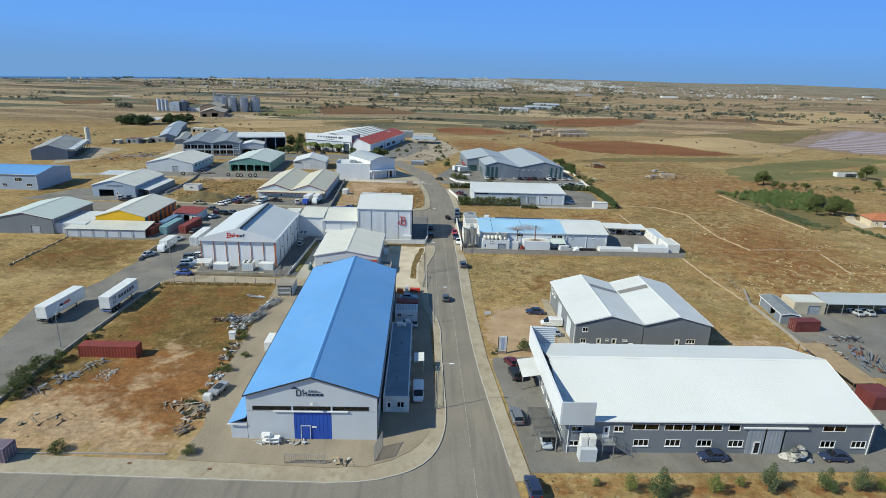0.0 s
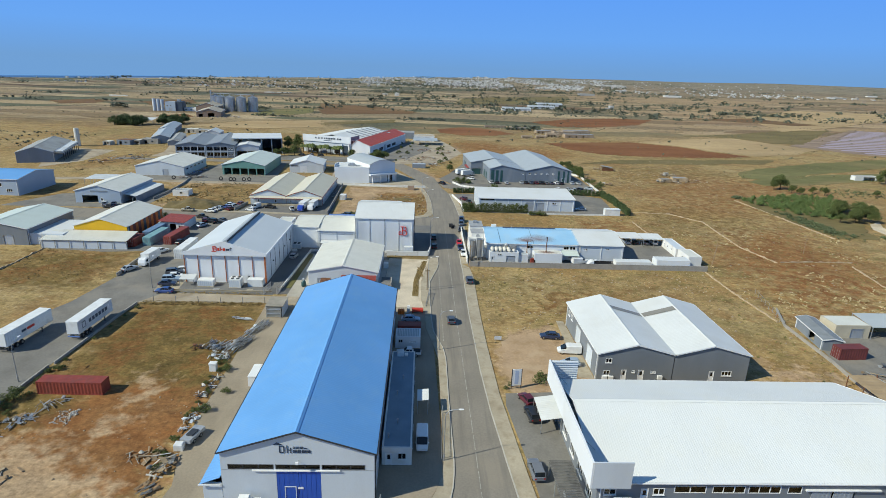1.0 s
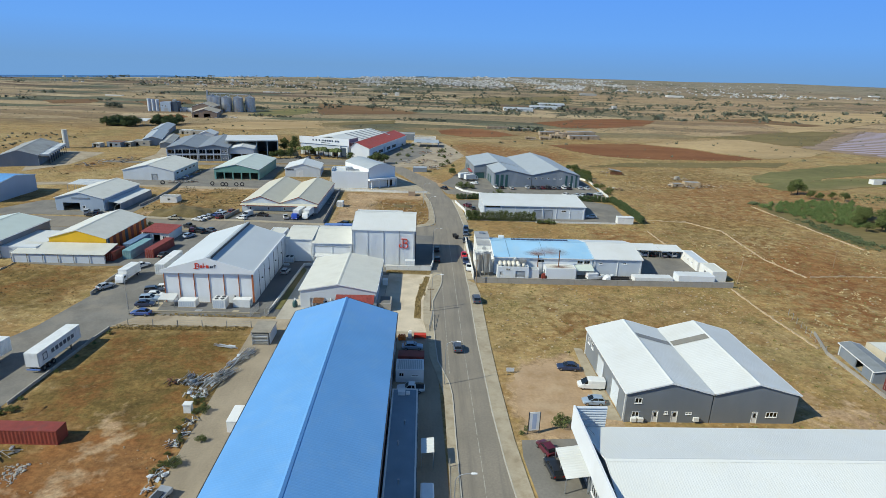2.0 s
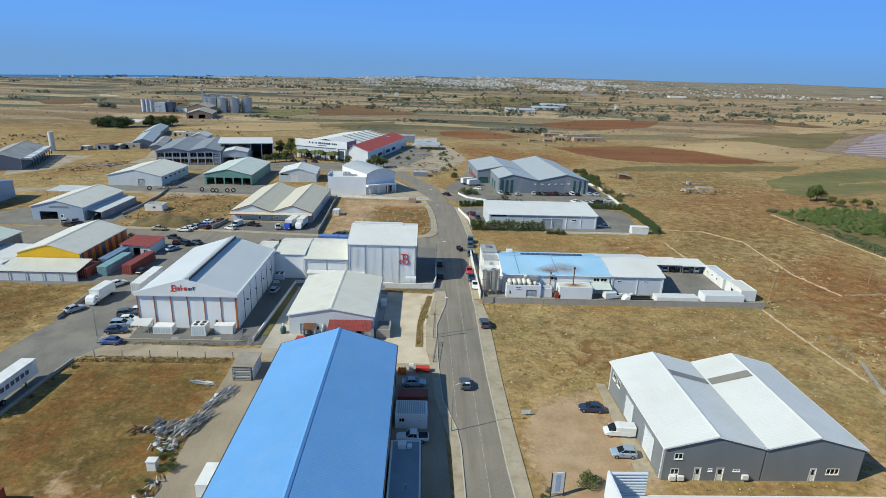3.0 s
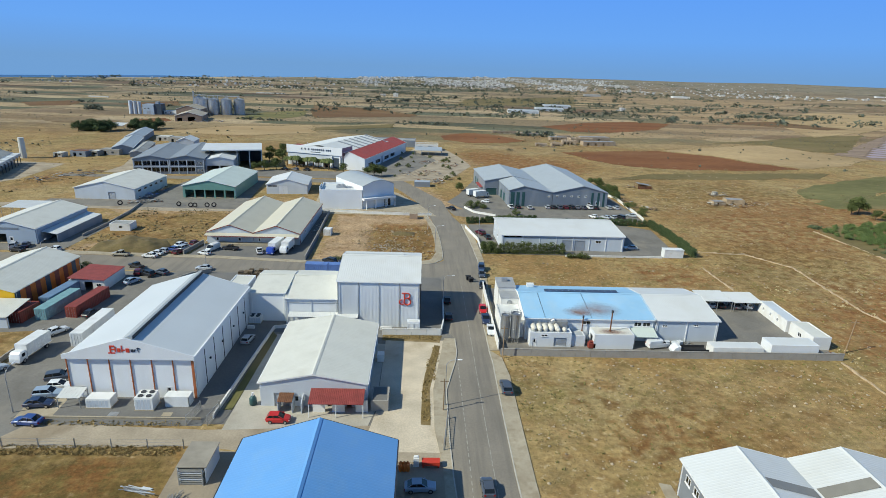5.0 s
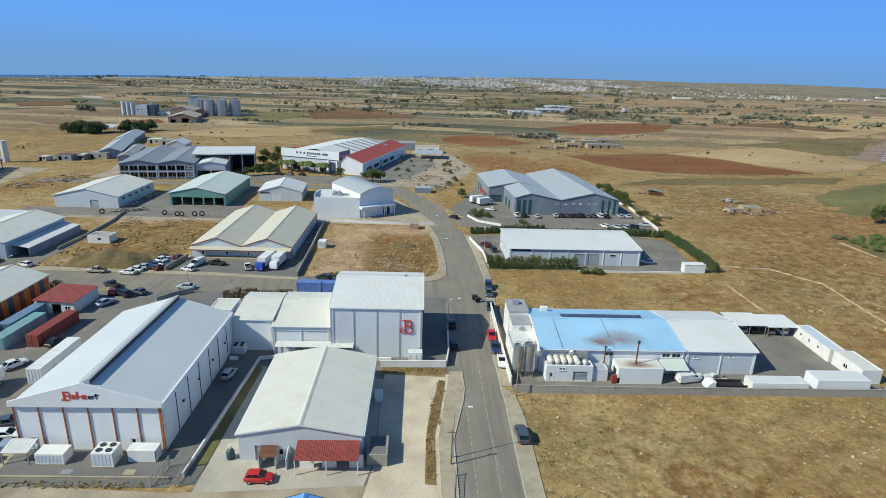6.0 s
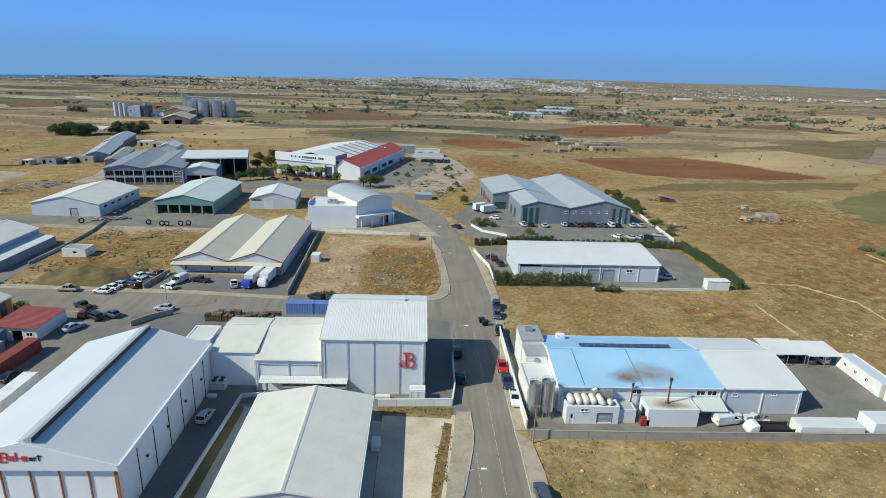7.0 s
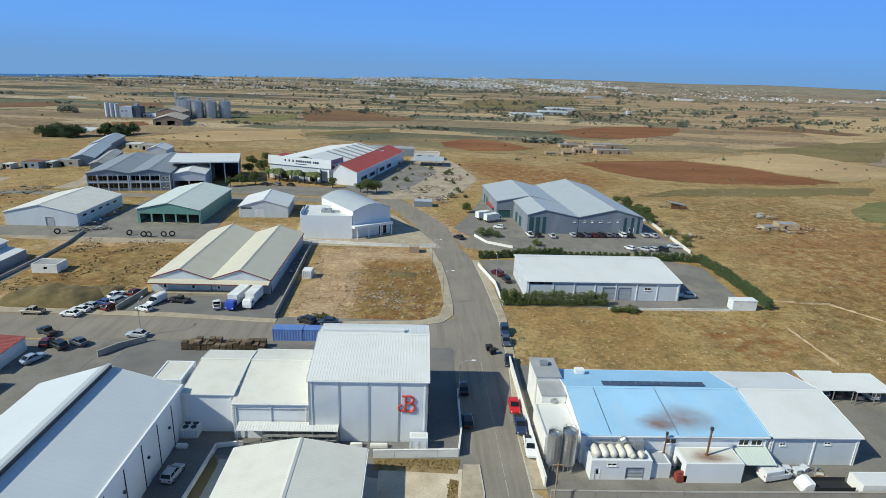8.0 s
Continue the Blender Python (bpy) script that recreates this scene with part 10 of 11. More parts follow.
def palm_meshes(seed):
    """A ringed trunk and arching fronds with drooping leaflets."""
    r = random.Random(seed)
    trunk = Shape().rings([[((0.26 - 0.01 * j + 0.03 * (j % 2)) * math.cos(a), (0.26 - 0.01 * j + 0.03 * (j % 2)) * math.sin(a), 0.45 * j) for a in np.linspace(0, 2 * math.pi, 8, endpoint=False)] for j in range(12)])
    crown = Shape()
    for i in range(30):
        a, lift, reach = 2 * math.pi * i / 30 + r.uniform(-0.15, 0.15), r.uniform(0.1, 1.5), r.uniform(2.1, 2.9)
        spine = [Vector((reach * t * math.cos(a), reach * t * math.sin(a), 4.95 + lift * 1.6 * t - (1.2 + lift) * 1.25 * t * t)) for t in (0, 0.2, 0.4, 0.6, 0.8, 1.0)]
        side = Vector((-math.sin(a), math.cos(a), 0))
        for p, q in zip(spine, spine[1:]):
            for k in (-1, 1):
                crown.face(p, q, q + side * k * 0.42 - Vector((0, 0, 0.28)), p + side * k * 0.45 - Vector((0, 0, 0.25)))
    return trunk.mesh("trunk", BARK), crown.mesh("fronds", LEAF)


PALM_TRUNK, PALM_FRONDS = palm_meshes(41)
for i in range(9):
    x = -78.0 + 3.1 * i
    palm = thing("palm_tree", "feathery palm in front of the showroom", "tree", (x + 0.6 * (i % 2), 385.4 - 0.36 * (x + 74) - 1.4 * (i % 3), 0), 40 * i, "showroom palms")
    palm.scale = (0.95 + 0.12 * (i % 3),) * 3
    part("trunk", PALM_TRUNK, None, palm)
    part("fronds", PALM_FRONDS, None, palm)
rnd = random.Random(78)
for i in range(22):
    x, y = ((-262 + 22 * rnd.random(), 508 + 22 * rnd.random()) if i < 12 else (-230 + 16 * rnd.random(), 528 + 16 * rnd.random()))
    tree(x, y, GROVE[i % 2], rnd.uniform(0.9, 1.3), "dense dark tree round the farm shelter", 47 * i, group="farm shelter trees")
rnd = random.Random(77)
ORCHARD = [(61 + i, 1.9, 1.6, 1100, 0.12, True, leaf_material("fresh_orchard_leaves", (0.1, 0.15, 0.05), (0.2, 0.26, 0.09))) for i in range(2)]
for i in range(23):
    for j in range(14):
        x, y = 146 + 2.6 * i + 0.7 * j + rnd.gauss(0, 0.5), 282 - 3.4 * j + 0.25 * i + rnd.gauss(0, 0.6)
        if inside(x, y, [(149, 270), (157, 278), (186, 284), (201, 281), (191, 259), (172, 238), (162, 243), (157, 252)]) and rnd.random() < 0.9:
            tree(x, y, ORCHARD[(i + j) % 2], rnd.uniform(0.9, 1.4), "low green orchard tree in a row", 31 * i + 17 * j, group="orchard trees")


rnd = random.Random(41)
for i in range(34):
    x, y = (rnd.uniform(-38.6, -36.6), rnd.uniform(80, 116)) if i < 22 else (rnd.uniform(-68, -65.5), rnd.uniform(84, 110))
    tree(x, y, BUSH[i % 3], rnd.uniform(0.25, 0.6), "low green weed clump beside the junk", 40 * i, "weed_clump", "weed clumps", "weeds")


def hedge(x0, y0, x1, y1, high, wide, label, step=1.7, mat=LEAF_DARK, seed=3):
    """A clipped hedge as a row of shrubs."""
    key = ("hedge", high, wide)
    if key not in TREES:
        made = []
        for k in range(3):
            r = random.Random(90 + k)
            c = Shape()
            for j in range(5):
                leaf_cloud(c, r, r.uniform(-0.3, 0.3), r.uniform(-0.2, 0.2), high * (0.15 + 0.17 * j), wide * (0.62 - 0.04 * j), wide * (0.62 - 0.04 * j), high * 0.2, 190, 0.2)
            made.append(c.mesh("shrub", mat))
        TREES[key] = made
    top = thing("hedge", label, "hedge", (x0, y0, 0), group="estate hedges")
    length = math.hypot(x1 - x0, y1 - y0)
    n = max(1, int(length / step))
    r = random.Random(seed)
    for i in range(n + 1):
        t = i / n
        ob = part("shrub", TREES[key][i % 3], None, top)
        ob.matrix_basis = pose((x1 - x0) * t + r.uniform(-0.15, 0.15), (y1 - y0) * t + r.uniform(-0.15, 0.15), 0, 0, 0, r.uniform(0, 360)) @ Matrix.Diagonal((1, 1, r.uniform(0.85, 1.12), 1))
    return top


hedge(16.6, 236.6, 41.4, 237.0, 3.6, 2.1, "tall dense green hedge before the long shed", mat=LEAF)
hedge(17.2, 239.4, 19.4, 239.4, 3.0, 1.9, "tall dense dark green hedge before the long shed")
hedge(83.4, 272.0, 84.4, 256.0, 3.0, 1.9, "tall dark green hedge along the yard edge")
hedge(84.4, 256.0, 83.6, 237.0, 3.0, 1.9, "tall dark green hedge along the yard edge")
hedge(64.0, 275.0, 83.0, 273.0, 2.6, 1.7, "dark green hedge behind the long shed")
hedge(14.6, 272.0, 40.0, 277.4, 2.4, 1.7, "dark green hedge between the yards")
hedge(40.0, 277.4, 62.0, 277.4, 1.2, 1.2, "low green hedge between the yards")
hedge(86.4, 318.0, 85.0, 345.0, 2.6, 1.9, "dark green hedge beside the grey complex", 2.4)
rnd = random.Random(131)
for i in range(26):
    tree(rnd.uniform(-24, 22), rnd.uniform(356, 446), BUSH[i % 3], rnd.uniform(0.6, 1.5), "loose green shrub among the stored steel", 40 * i, "bush", "storage yard shrubs", "bush")
for i, (x, y) in enumerate(((88, 305), (90, 297), (86.5, 290))):
    tree(x, y, BUSH[i % 3], 1.5, "loose green bush beyond the parking wall", 60 * i, "bush", "weedy bushes", "bush")


def strewn(count, zones, seed, avoid):
    """Places spread over rectangles, clear of the yards and roads."""
    r = random.Random(seed)
    sizes = [(b - a) * (d - c) for a, c, b, d in zones]
    out = []
    while len(out) < count:
        a, c, b, d = r.choices(zones, sizes)[0]
        x, y = r.uniform(a, b), r.uniform(c, d)
        if noise.noise((x * 0.09, y * 0.09, seed)) < -0.25 * r.random() - 0.05:
            continue
        if any(bx0 < x < bx1 and by0 < y < by1 and inside(x, y, poly) for bx0, bx1, by0, by1, poly in avoid):
            continue
        out.append((x, y, r))
    return out


PAVED = []
for ob in [o for o in bpy.data.objects if o.get("category") in ("road", "yard", "lane", "pavement")]:
    pts = [(v.co.x, v.co.y) for v in ob.data.vertices][: len(ob.data.vertices) // 2]
    PAVED.append((min(p[0] for p in pts), max(p[0] for p in pts), min(p[1] for p in pts), max(p[1] for p in pts), pts))
for a, c, b, d in ((32, 106.5, 62.5, 132), (-62, 147, -39, 186), (-70, 238, -40, 282), (-44, 287, -12, 318), (14, 102, 31, 127)):
    PAVED.append((a, b, c, d, [(a, c), (b, c), (b, d), (a, d)]))
FIELDS = [(14, 103, 86, 170), (86, 100, 130, 190), (14, 206, 84, 235), (-34, 225, 3, 281), (-112, 150, -80, 178), (84, 190, 150, 300), (18, 58, 90, 68)]


def tufts(name, count, zones, seed, mat, tall, label):
    s = Shape()
    for x, y, r in strewn(count, zones, seed, PAVED):
        h = tall * r.uniform(0.5, 1.3)
        for k in range(3):
            a = r.uniform(0, 6.28)
            w = h * r.uniform(0.25, 0.5)
            lean = r.uniform(0.5, 1.4) * h * r.choice((-1, 1))
            s.face((x - w * math.cos(a), y - w * math.sin(a), -0.02), (x + w * math.cos(a), y + w * math.sin(a), -0.02), (x + w * 0.7 * math.cos(a) + lean, y + w * 0.7 * math.sin(a) + lean, h), (x - w * 0.6 * math.cos(a) + lean, y - w * 0.6 * math.sin(a) - lean, h * 0.8))
    return tagged(part(name, s, mat), label, "grass", kind="stuff")


tufts("dry_grass", 7000, FIELDS, 4, STRAW, 0.12, "tufts of dry straw-coloured grass")
tufts("dry_grass", 1300, [(-34, 225, 3, 270)], 6, STRAW, 0.14, "taller half-dry brown weeds")
tufts("green_weeds", 1500, [(14, 140, 80, 170), (-24, 228, 0, 262), (18, 60, 90, 68)], 8, LEAF_DRY, 0.12, "scattered olive-green weeds")

tufts("olive_tufts", 1300, [(14, 104, 84, 170), (14, 206, 84, 235), (86, 120, 150, 230)], 23, LEAF_DRY, 0.2, "low olive-green tufts across the dry field")


def stones(name, count, zones, seed, lo, hi, label, mat=STONE):
    s = Shape()
    for x, y, r in strewn(count, zones, seed, PAVED):
        k = lo + (hi - lo) * r.random() ** 3
        s.blob(x, y, k * 0.25, k, k * r.uniform(0.6, 1.1), k * 0.55, r.random(), 0.35, 5, 3)
    return tagged(part(name, s, mat), label, "stones", kind="stuff")


stones("field_stones", 900, [(14, 104, 90, 170), (86, 110, 140, 230), (14, 206, 84, 234), (85, 190, 150, 300)], 12, 0.08, 0.4, "pale limestone field stones")
stones("field_stones", 900, [(16, 150, 84, 168), (14, 208, 60, 216), (15, 128, 32, 150), (100, 300, 150, 345)], 27, 0.08, 0.32, "pale stone scatter near the field wall", material("pale_field_stone", (0.42, 0.34, 0.235), 0.95, vary=0.2, scale=0.8))
stones("rubble", 450, [(-24, 226, 1, 262), (-20, 232, -4, 248)], 13, 0.1, 0.5, "pale rubble on the empty plot")
stones("rubble_heap", 240, [(-18, 232, -8, 243), (-21, 235, -5, 240)], 14, 0.1, 0.35, "heap of pale rubble", material("grey_rubble", (0.34, 0.3, 0.25), 0.95, vary=0.25, scale=0.8))
stones("rubble_heap", 110, [(-58.0, 91.6, -55.2, 95.5)], 15, 0.08, 0.3, "heap of pale rubble", material("white_rubble", (0.4, 0.37, 0.33), 0.95, vary=0.2, scale=0.8))
stones("field_stones", 120, [(-64, 73, -37, 100)], 16, 0.06, 0.2, "pale stones on bare soil")
stones("field_stones", 600, [(86, 300, 200, 420), (-310, 370, -235, 440), (-20, 390, 60, 470)], 17, 0.15, 0.5, "pale stones across the far fields")


def earth_mound(name, x0, y0, wide, deep, high, seed, label):
    """A soft heap of earth: a height field that fades out at its rim."""
    nx, ny = 46, 26
    s = Shape()
    for j in range(ny + 1):
        for i in range(nx + 1):
            u, v = 2 * i / nx - 1, 2 * j / ny - 1
            x, y = x0 + wide * u / 2, y0 + deep * v / 2
            rim = max(0.0, 1 - u * u) ** 0.7 * max(0.0, 1 - v * v) ** 0.7
            z = high * rim * (0.75 + 0.9 * noise.noise((x * 0.16, y * 0.16, seed))) + 0.25 * rim * noise.noise((x * 0.9, y * 0.9, seed))
            s.v.append((x, y, z - 0.12 * (1 - rim)))
    s.f = [(j * (nx + 1) + i, j * (nx + 1) + i + 1, (j + 1) * (nx + 1) + i + 1, (j + 1) * (nx + 1) + i) for j in range(ny) for i in range(nx)]
    return tagged(part(name, s, MOUND_EARTH, smooth=True), label, "mound", kind="stuff")


MOUND_EARTH = material("mound_earth", (0.14, 0.105, 0.042), 0.95, vary=0.2, grain=0.14, scale=0.4, fine=2.5, bump=0.06, stain=(0.11, 0.088, 0.034), stain_amount=0.8, stain_scale=0.25, streak=((0.23, 0.16, 0.075), 0.5, (0.5, 0.5, 1)))
earth_mound("earth_mound", -90.0, 235.2, 22, 12.5, 3.4, 3.0, "mound of brown earth overgrown with dry weeds")
earth_mound("earth_mound", -81.5, 240.0, 9, 7, 1.3, 8.0, "low mound of dry weeds and earth")
earth_mound("earth_mound", -9.0, 256.0, 8, 5, 0.9, 12.0, "low heap of pale soil on the empty plot")



# ---- the distance ----
def clump(s, r, x, y, k, blades=8, tall=1.0, size=0.55):
    """A distant tree or shrub of k metres: a loose knot of leafy blades."""
    z = terrain(x, y)
    if z < -8:
        return
    for i in range(blades):
        a, b = r.uniform(0, 6.28), r.uniform(0, 1) ** 0.5
        cx, cy, cz = x + k * 0.55 * b * math.cos(a), y + k * 0.55 * b * math.sin(a), z + k * tall * r.uniform(0.12, 0.75)
        p = [Vector((cx, cy, cz)) + Vector((r.uniform(-1, 1), r.uniform(-1, 1), r.uniform(-0.8, 0.8))) * k * size for _ in range(4)]
        s.face(p[0], p[1], p[2]).face(p[0], p[2], p[3])


def dry_tussocks():
    """Pale dead tussocks standing over the red fallow ground."""
    r = random.Random(61)
    s = Shape()
    for i in range(2600):
        x, y = r.uniform(84, 178), r.uniform(128, 212)
        near = inside(x, y, [(86, 160), (92, 168), (118, 165), (150, 172), (150, 140), (118, 130), (96, 134), (86, 142)]) or math.hypot(x - 150, y - 187) < 7 or math.hypot(x - 117, y - 202) < 4
        if noise.noise((x * 0.09, y * 0.09, 3.0)) > (-0.02 if near else 0.33):
            clump(s, r, x, y, r.uniform(0.3, 0.75), 4, 0.35, 0.6)
    return tagged(part("dry_tussocks", s, leaf_material("pale_dead_grass", (0.4, 0.31, 0.16), (0.56, 0.46, 0.27))), "pale dead grass tussocks on red fallow ground", "grass", kind="stuff")


def orchard_scrub():
    """A belt of low scrub along the orchard wall, and dead brush heaped on the field."""
    r = random.Random(62)
    s = Shape()
    for i in range(420):
        t = r.random()
        x, y = 152.5 + 5 * t + r.gauss(0, 2.2), 246 - 36 * t + r.gauss(0, 2)
        if x > 151.2 and noise.noise((x * 0.2, y * 0.12, 1.0)) > -0.2:
            clump(s, r, x, y, r.uniform(0.7, 1.9), 18, 0.7, 0.22)
    for i in range(110):
        t = r.random()
        clump(s, r, 171 + 3 * t + r.gauss(0, 1), 211 - 15 * t + r.gauss(0, 1), r.uniform(0.6, 1.5), 8, 0.7, 0.35)
        clump(s, r, r.gauss(225, 14), r.gauss(294, 6), r.uniform(0.5, 1.6), 7, 0.7, 0.35)
    for i in range(60):
        clump(s, r, 150.8 + r.gauss(0, 1.2), 277 + r.gauss(0, 1.2), r.uniform(0.7, 1.7), 8, 0.8, 0.35)
    return tagged(part("orchard_scrub", s, LEAF_GREY), "olive scrub along the orchard wall", "scrub", kind="stuff")


def far_trees():
    """Hedgerows, groves and lone trees, each in drifts of uneven length."""
    r = random.Random(9)
    s = Shape()
    for i in range(1700):
        d, a = 1 / r.uniform(1 / 4300, 1 / 760), radians(r.uniform(-46, 46))
        x, y = d * math.tan(a), d
        if noise.noise((x * 0.0013, y * 0.0013, 3.0)) < -0.18 and r.random() < 0.75:
            continue
        turn = r.gauss(0.14, 0.3) if r.random() < 0.8 else r.uniform(0.8, 1.6)
        length = d * r.uniform(0.01, 0.1) * r.random() + 4
        n = int(length / r.uniform(3.0, 7.0)) + 1
        thick = r.choice((1.1, 1.5, 2.2, 3.0, 4.2)) * r.uniform(0.8, 1.25)
        for j in range(min(n, 30)):
            if r.random() < 0.8:
                t = (j / max(1, n) - 0.5) * length
                clump(s, r, x + t * math.cos(turn) + r.gauss(0, 1.8), y + t * math.sin(turn) + r.gauss(0, 3), thick * r.uniform(0.5, 1.5), 6)
    for i in range(760):
        d, a = 1 / r.uniform(1 / 2600, 1 / 560), radians(r.uniform(-46, 46))
        x, y = d * math.tan(a), d
        if -200 < x < 110 and y < 620:
            continue
        turn, length, low = (r.gauss(0.12, 0.18) if r.random() < 0.75 else r.gauss(1.2, 0.3)), d * r.uniform(0.02, 0.13), r.uniform(0.3, 1.1)
        for j in range(int(length / 4.5)):
            t = 4.5 * j - length / 2
            if noise.noise((t * 0.06, i * 3.1, 0.0)) > -0.12:
                clump(s, r, x + t * math.cos(turn) + r.gauss(0, 0.8), y + t * math.sin(turn) + r.gauss(0, 0.8), low * r.uniform(0.6, 1.5), 5, 0.8)
    for i in range(110):
        t = i / 110
        clump(s, r, 454 + 150 * t + r.gauss(0, 6), 900 + 10 * math.sin(9 * t) + r.gauss(0, 8), r.uniform(1.5, 5.2))
    for i in range(44):
        t = i / 44
        clump(s, r, 418 + 142 * t, 1103 + 28 * t + r.gauss(0, 3), r.uniform(1.4, 2.6))
        clump(s, r, 250 + 110 * t, 1136 - 14 * t + r.gauss(0, 6), r.uniform(1.5, 3.6))
    for i in range(330):
        d, a = 1 / r.uniform(1 / 3000, 1 / 420), radians(r.uniform(-47, 47))
        x, y = d * math.tan(a), d
        if -170 < x < 95 and y < 470:
            continue
        clump(s, r, x, y, r.uniform(0.4, 1.7))
    for i in range(900):
        d = 1 / r.uniform(1 / 4300, 1 / 1500)
        clump(s, r, d * math.tan(radians(r.gauss(6, 7.5))), d, r.uniform(2.5, 6.0), 6)
    for i in range(170):
        t = r.random()
        clump(s, r, -115 + 118 * t + r.gauss(0, 4), 1245 + 70 * t * (1 - t) + r.uniform(-12, 45), r.uniform(2.2, 3.6), 9, 2.4, 0.4)
    for i in range(90):
        clump(s, r, r.uniform(-310, -235), r.uniform(375, 450), r.uniform(0.6, 1.6))
    for i in range(40):
        clump(s, r, r.uniform(80, 114), 575 + r.uniform(-8, 14), r.uniform(1.8, 4.6))
    for i in range(60):
        clump(s, r, r.uniform(-30, 22), 655 + r.gauss(0, 9), r.uniform(0.7, 2.6))
    for i in range(30):
        clump(s, r, -186 + 48 * r.random(), 640 + r.gauss(0, 4), r.uniform(1.0, 3.0))
        clump(s, r, -176 + 46 * r.random(), 768 + r.gauss(0, 5), r.uniform(1.2, 3.0))
        clump(s, r, -220 + 30 * r.random(), 740 + r.gauss(0, 6), r.uniform(2.0, 4.0), 14, 1.0, 0.3)
    for x, y, k in ((-352, 690, 7), (-346, 694, 8), (-340, 690, 6), (-226, 735, 8), (-215, 742, 9), (-260, 790, 7), (212, 505, 2.2), (-165, 840, 5), (-74, 812, 6), (-70, 806, 5)):
        clump(s, r, x, y, k, 130, 0.9, 0.16)
    return tagged(part("distant_trees", s, LEAF_HAZED), "scattered trees and hedgerows across the plain", "trees", kind="stuff")


def field_margins():
    """Dry grass and low scrub on the banks between the plots."""
    r = random.Random(51)
    s = Shape()
    for name, poly in PLOTS:
        for (ax, ay), (bx, by) in zip(poly, poly[1:] + poly[:1]):
            n = int(math.hypot(bx - ax, by - ay) / 1.6)
            for i in range(n):
                x, y = ax + (bx - ax) * i / n, ay + (by - ay) * i / n
                if noise.noise((x * 0.03, y * 0.03, 2.0)) > -0.1:
                    clump(s, r, x + r.gauss(0, 2.2), y + r.gauss(0, 2.2), r.uniform(0.25, 0.9), 4, 0.7)
    for i in range(1500):
        x, y = r.uniform(-108, -72), r.uniform(230, 282)
        if noise.noise((x * 0.12, y * 0.12, 5.0)) > 0.0:
            clump(s, r, x, y, r.uniform(0.25, 0.7), 4, 0.45)
    for i in range(2600):
        y = r.uniform(300, 620)
        x = r.uniform(92, 95 + 0.62 * y) if r.random() < 0.75 else r.uniform(-0.62 * y, -150)
        if noise.noise((x * 0.02, y * 0.02, 6.0)) < 0.0 and r.random() < 0.8:
            continue
        if any(inside(x, y, poly) for name, poly in PLOTS if "red" in name or "pale" in name):
            continue
        clump(s, r, x, y, r.uniform(0.2, 0.7) * (2 if r.random() < 0.06 else 1), 4, 0.6)
    return tagged(part("margin_scrub", s, SCRUB), "dry scrub along field banks and fallow land", "scrub", kind="stuff")


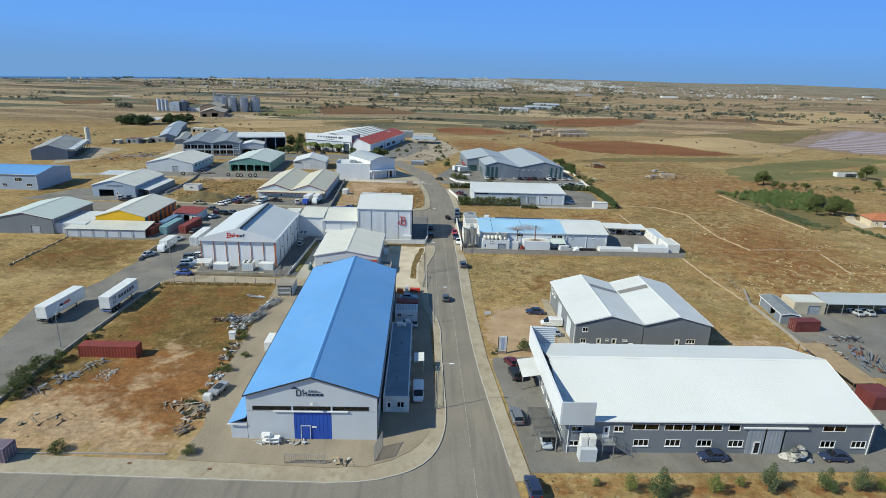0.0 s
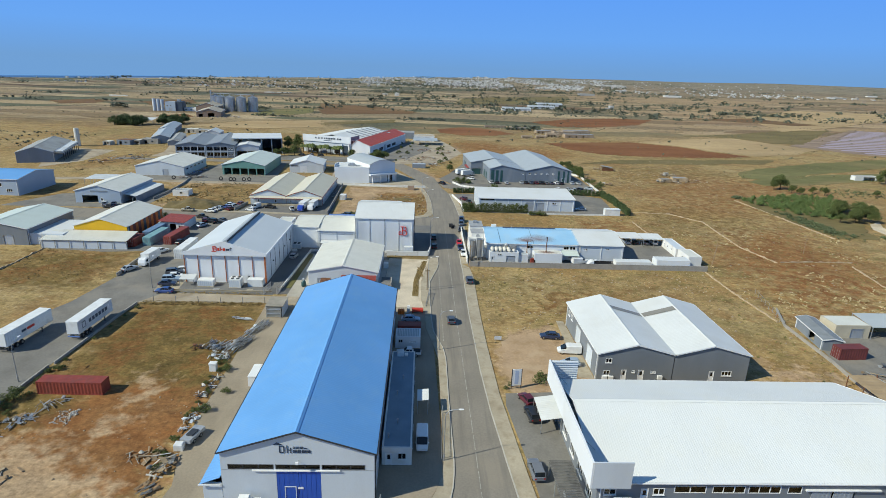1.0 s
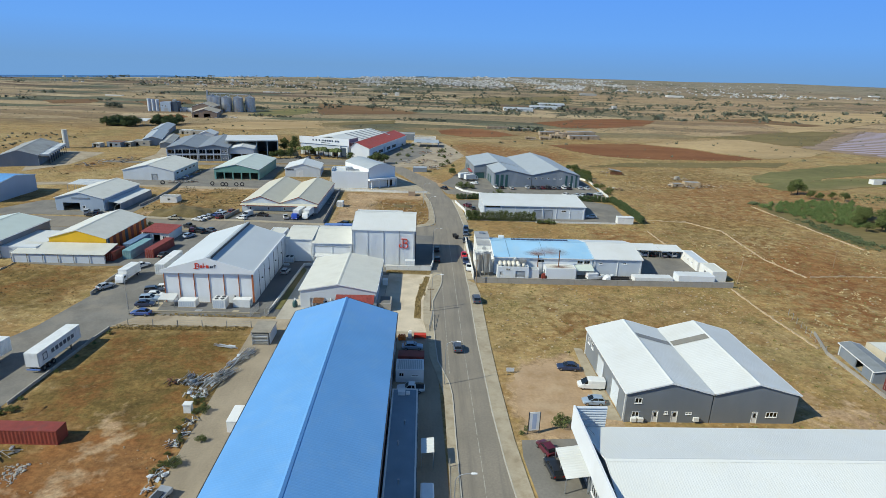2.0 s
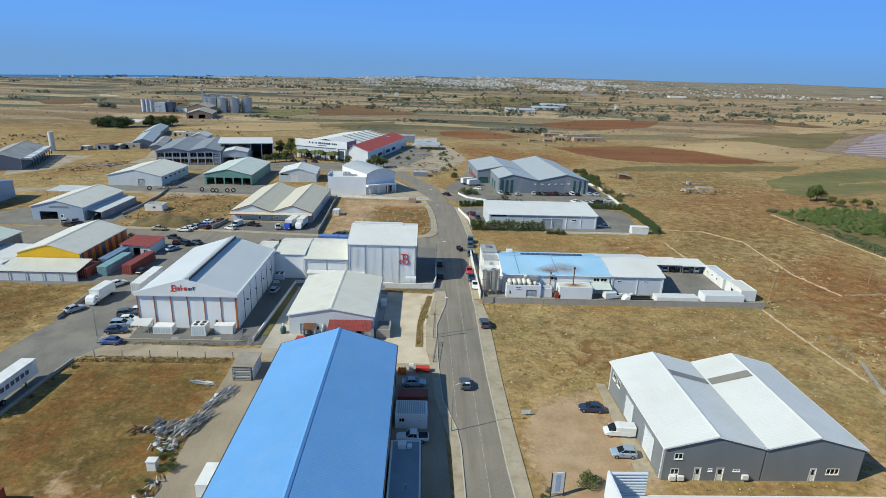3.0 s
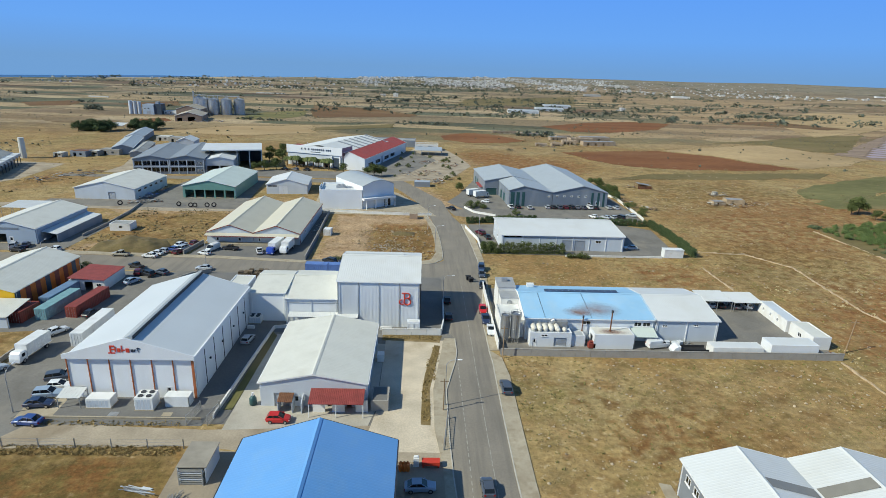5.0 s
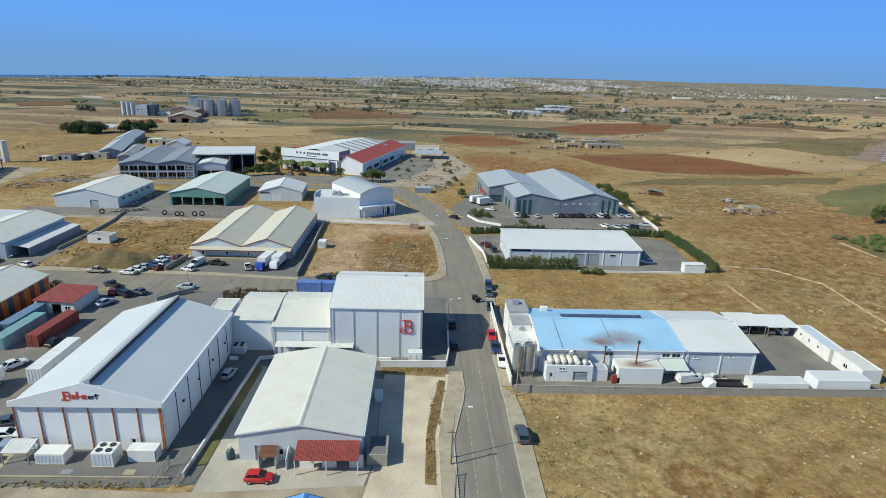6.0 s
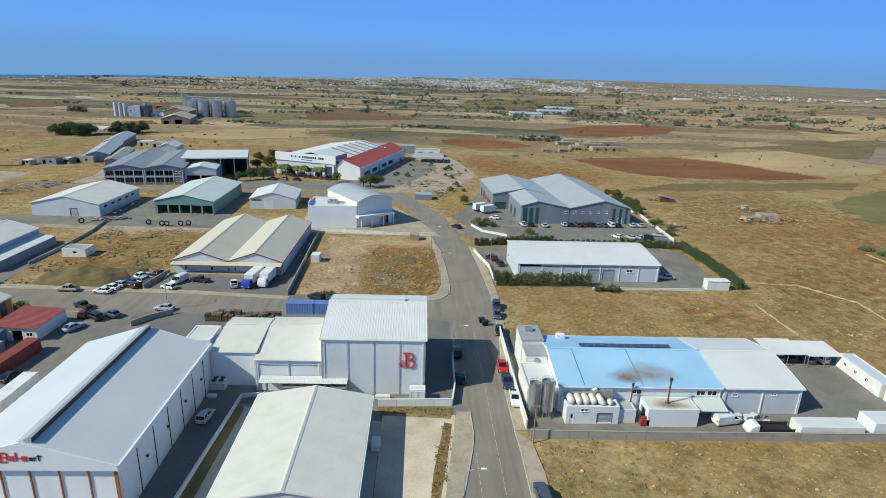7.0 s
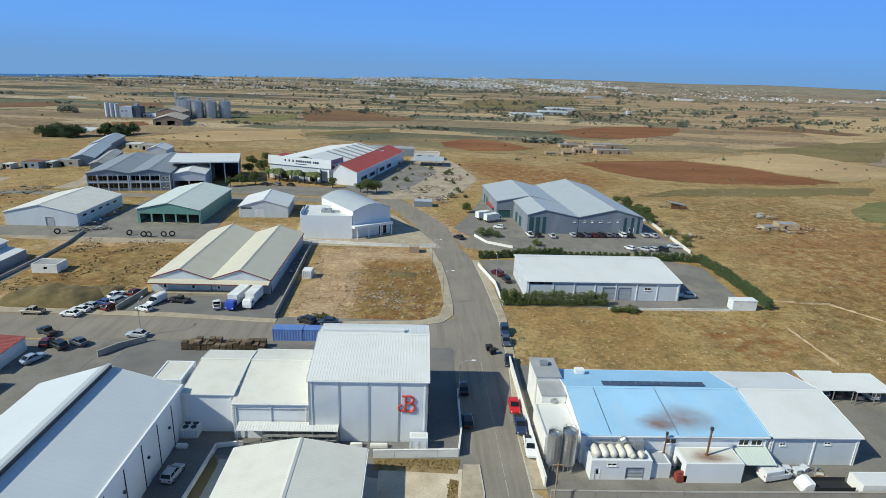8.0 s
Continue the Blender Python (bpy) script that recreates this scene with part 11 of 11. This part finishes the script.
def town():
    r = random.Random(21)
    s = Shape()

    def house(x, y, k=1.0):
        z = terrain(x, y)
        if z < -4:
            return
        w, d, h = r.uniform(5, 10) * k, r.uniform(5, 9) * k, r.choice((2.6, 2.8, 3.2, 3.4, 5.2, 6.2)) * k
        s.box(x, y, z - 2, x + w, y + d, z + h)
        for j in range(2):
            u = w * (0.15 + 0.45 * j)
            s.box(x + u, y - 0.2, z + h * 0.2, x + u + w * 0.2, y - 0.05, z + h * 0.7)
        if r.random() < 0.5:
            s.box(x + w * 0.3, y + d * 0.3, z + h, x + w * 0.6, y + d * 0.7, z + h + 1.6 * k)
    for i in range(3600):
        y = r.uniform(1900, 4300) if r.random() < 0.5 else r.uniform(1850, 2900)
        side = r.uniform(-0.11, 0.34)
        if noise.noise((side * 16, y * 0.0016, 8.0)) < 0.3 * abs(side - 0.1) / 0.2 - 0.2:
            continue
        house(side * y, y, r.uniform(0.6, 1.0) * (0.7 + 0.3 * y / 2600))
    for i in range(560):
        y = 1 / r.uniform(1 / 4400, 1 / 1700)
        house(y * r.uniform(-0.1, 0.62), y, r.uniform(0.45, 0.75))
    for i in range(240):
        y = 1 / r.uniform(1 / 3800, 1 / 1300)
        house(y * math.tan(radians(r.uniform(-33, 0))), y, r.uniform(0.4, 0.7))
    for cx, cy, spread, n in ((1080, 1880, 190, 46), (1330, 1940, 110, 26), (-300, 1420, 60, 16), (300, 958, 8, 5), (-120, 1180, 50, 6)):
        for i in range(n):
            house(cx + r.gauss(0, spread), cy + r.gauss(0, spread * 0.35), r.uniform(0.4, 0.9))
    for x, y, w, d in ((1365, 1935, 46, 14), (1800, 2350, 40, 14), (-461, 890, 26, 2), (-300, 1130, 50, 3), (640, 1560, 44, 16), (390, 1490, 40, 14)):
        s.box(x, y, -1, x + w, y + d, 5 if d > 3 else 1.6)
    return tagged(part("distant_town", s, TOWN), "low white town spread along the horizon", "town", kind="stuff")


def verge_weeds():
    r = random.Random(61)
    s = Shape()
    for a, c, b, d, n in ((-2.3, 147, -1.1, 160, 260), (-1.6, 160, 0.2, 168, 160), (-0.4, 167, 0.9, 173, 90), (-10.6, 175.8, 1.4, 178.1, 330), (-66, 138.2, -38, 140.4, 900), (-66, 145.2, -40, 146.4, 260)):
        for i in range(n):
            clump(s, r, r.uniform(a, b), r.uniform(c, d), r.uniform(0.15, 0.4), 4, 0.6)
    return tagged(part("verge_weeds", s, WEED), "brown and olive weeds on the verge beside the pavement", "weeds", kind="stuff")


dry_tussocks()
orchard_scrub()
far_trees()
verge_weeds()
field_margins()
town()


def rows_of(name, poly, step, mat, label, high, wide, slant=0.0):
    """Crop rows as low ridges."""
    s = Shape()
    y0, y1 = min(p[1] for p in poly), max(p[1] for p in poly)
    x0, x1 = min(p[0] for p in poly), max(p[0] for p in poly)
    y = y0 - abs(slant) * (x1 - x0)
    while y < y1 + abs(slant) * (x1 - x0):
        run = None
        x = x0
        while x <= x1 + 4:
            yy = y + slant * (x - x0)
            ok = inside(x, yy, poly)
            if ok and run is None:
                run = (x, yy)
            if not ok and run is not None:
                a, b = run, (x, yy)
                s.face((a[0], a[1] - wide, 0.15), (b[0], b[1] - wide, 0.15), (b[0], b[1], high), (a[0], a[1], high))
                s.face((a[0], a[1], high), (b[0], b[1], high), (b[0], b[1] + wide, 0.15), (a[0], a[1] + wide, 0.15))
                run = None
            x += 4
        y += step
    return tagged(part(name, s, mat), label, "crop rows", kind="stuff")


rows_of("crop_rows", [(338, 500), (358, 466), (418, 444), (610, 640), (510, 684)], 15, material("fleece_cover", (0.35, 0.295, 0.345), 0.8, vary=0.1), "pale mauve covered crop rows", 0.45, 4.2, -0.12)
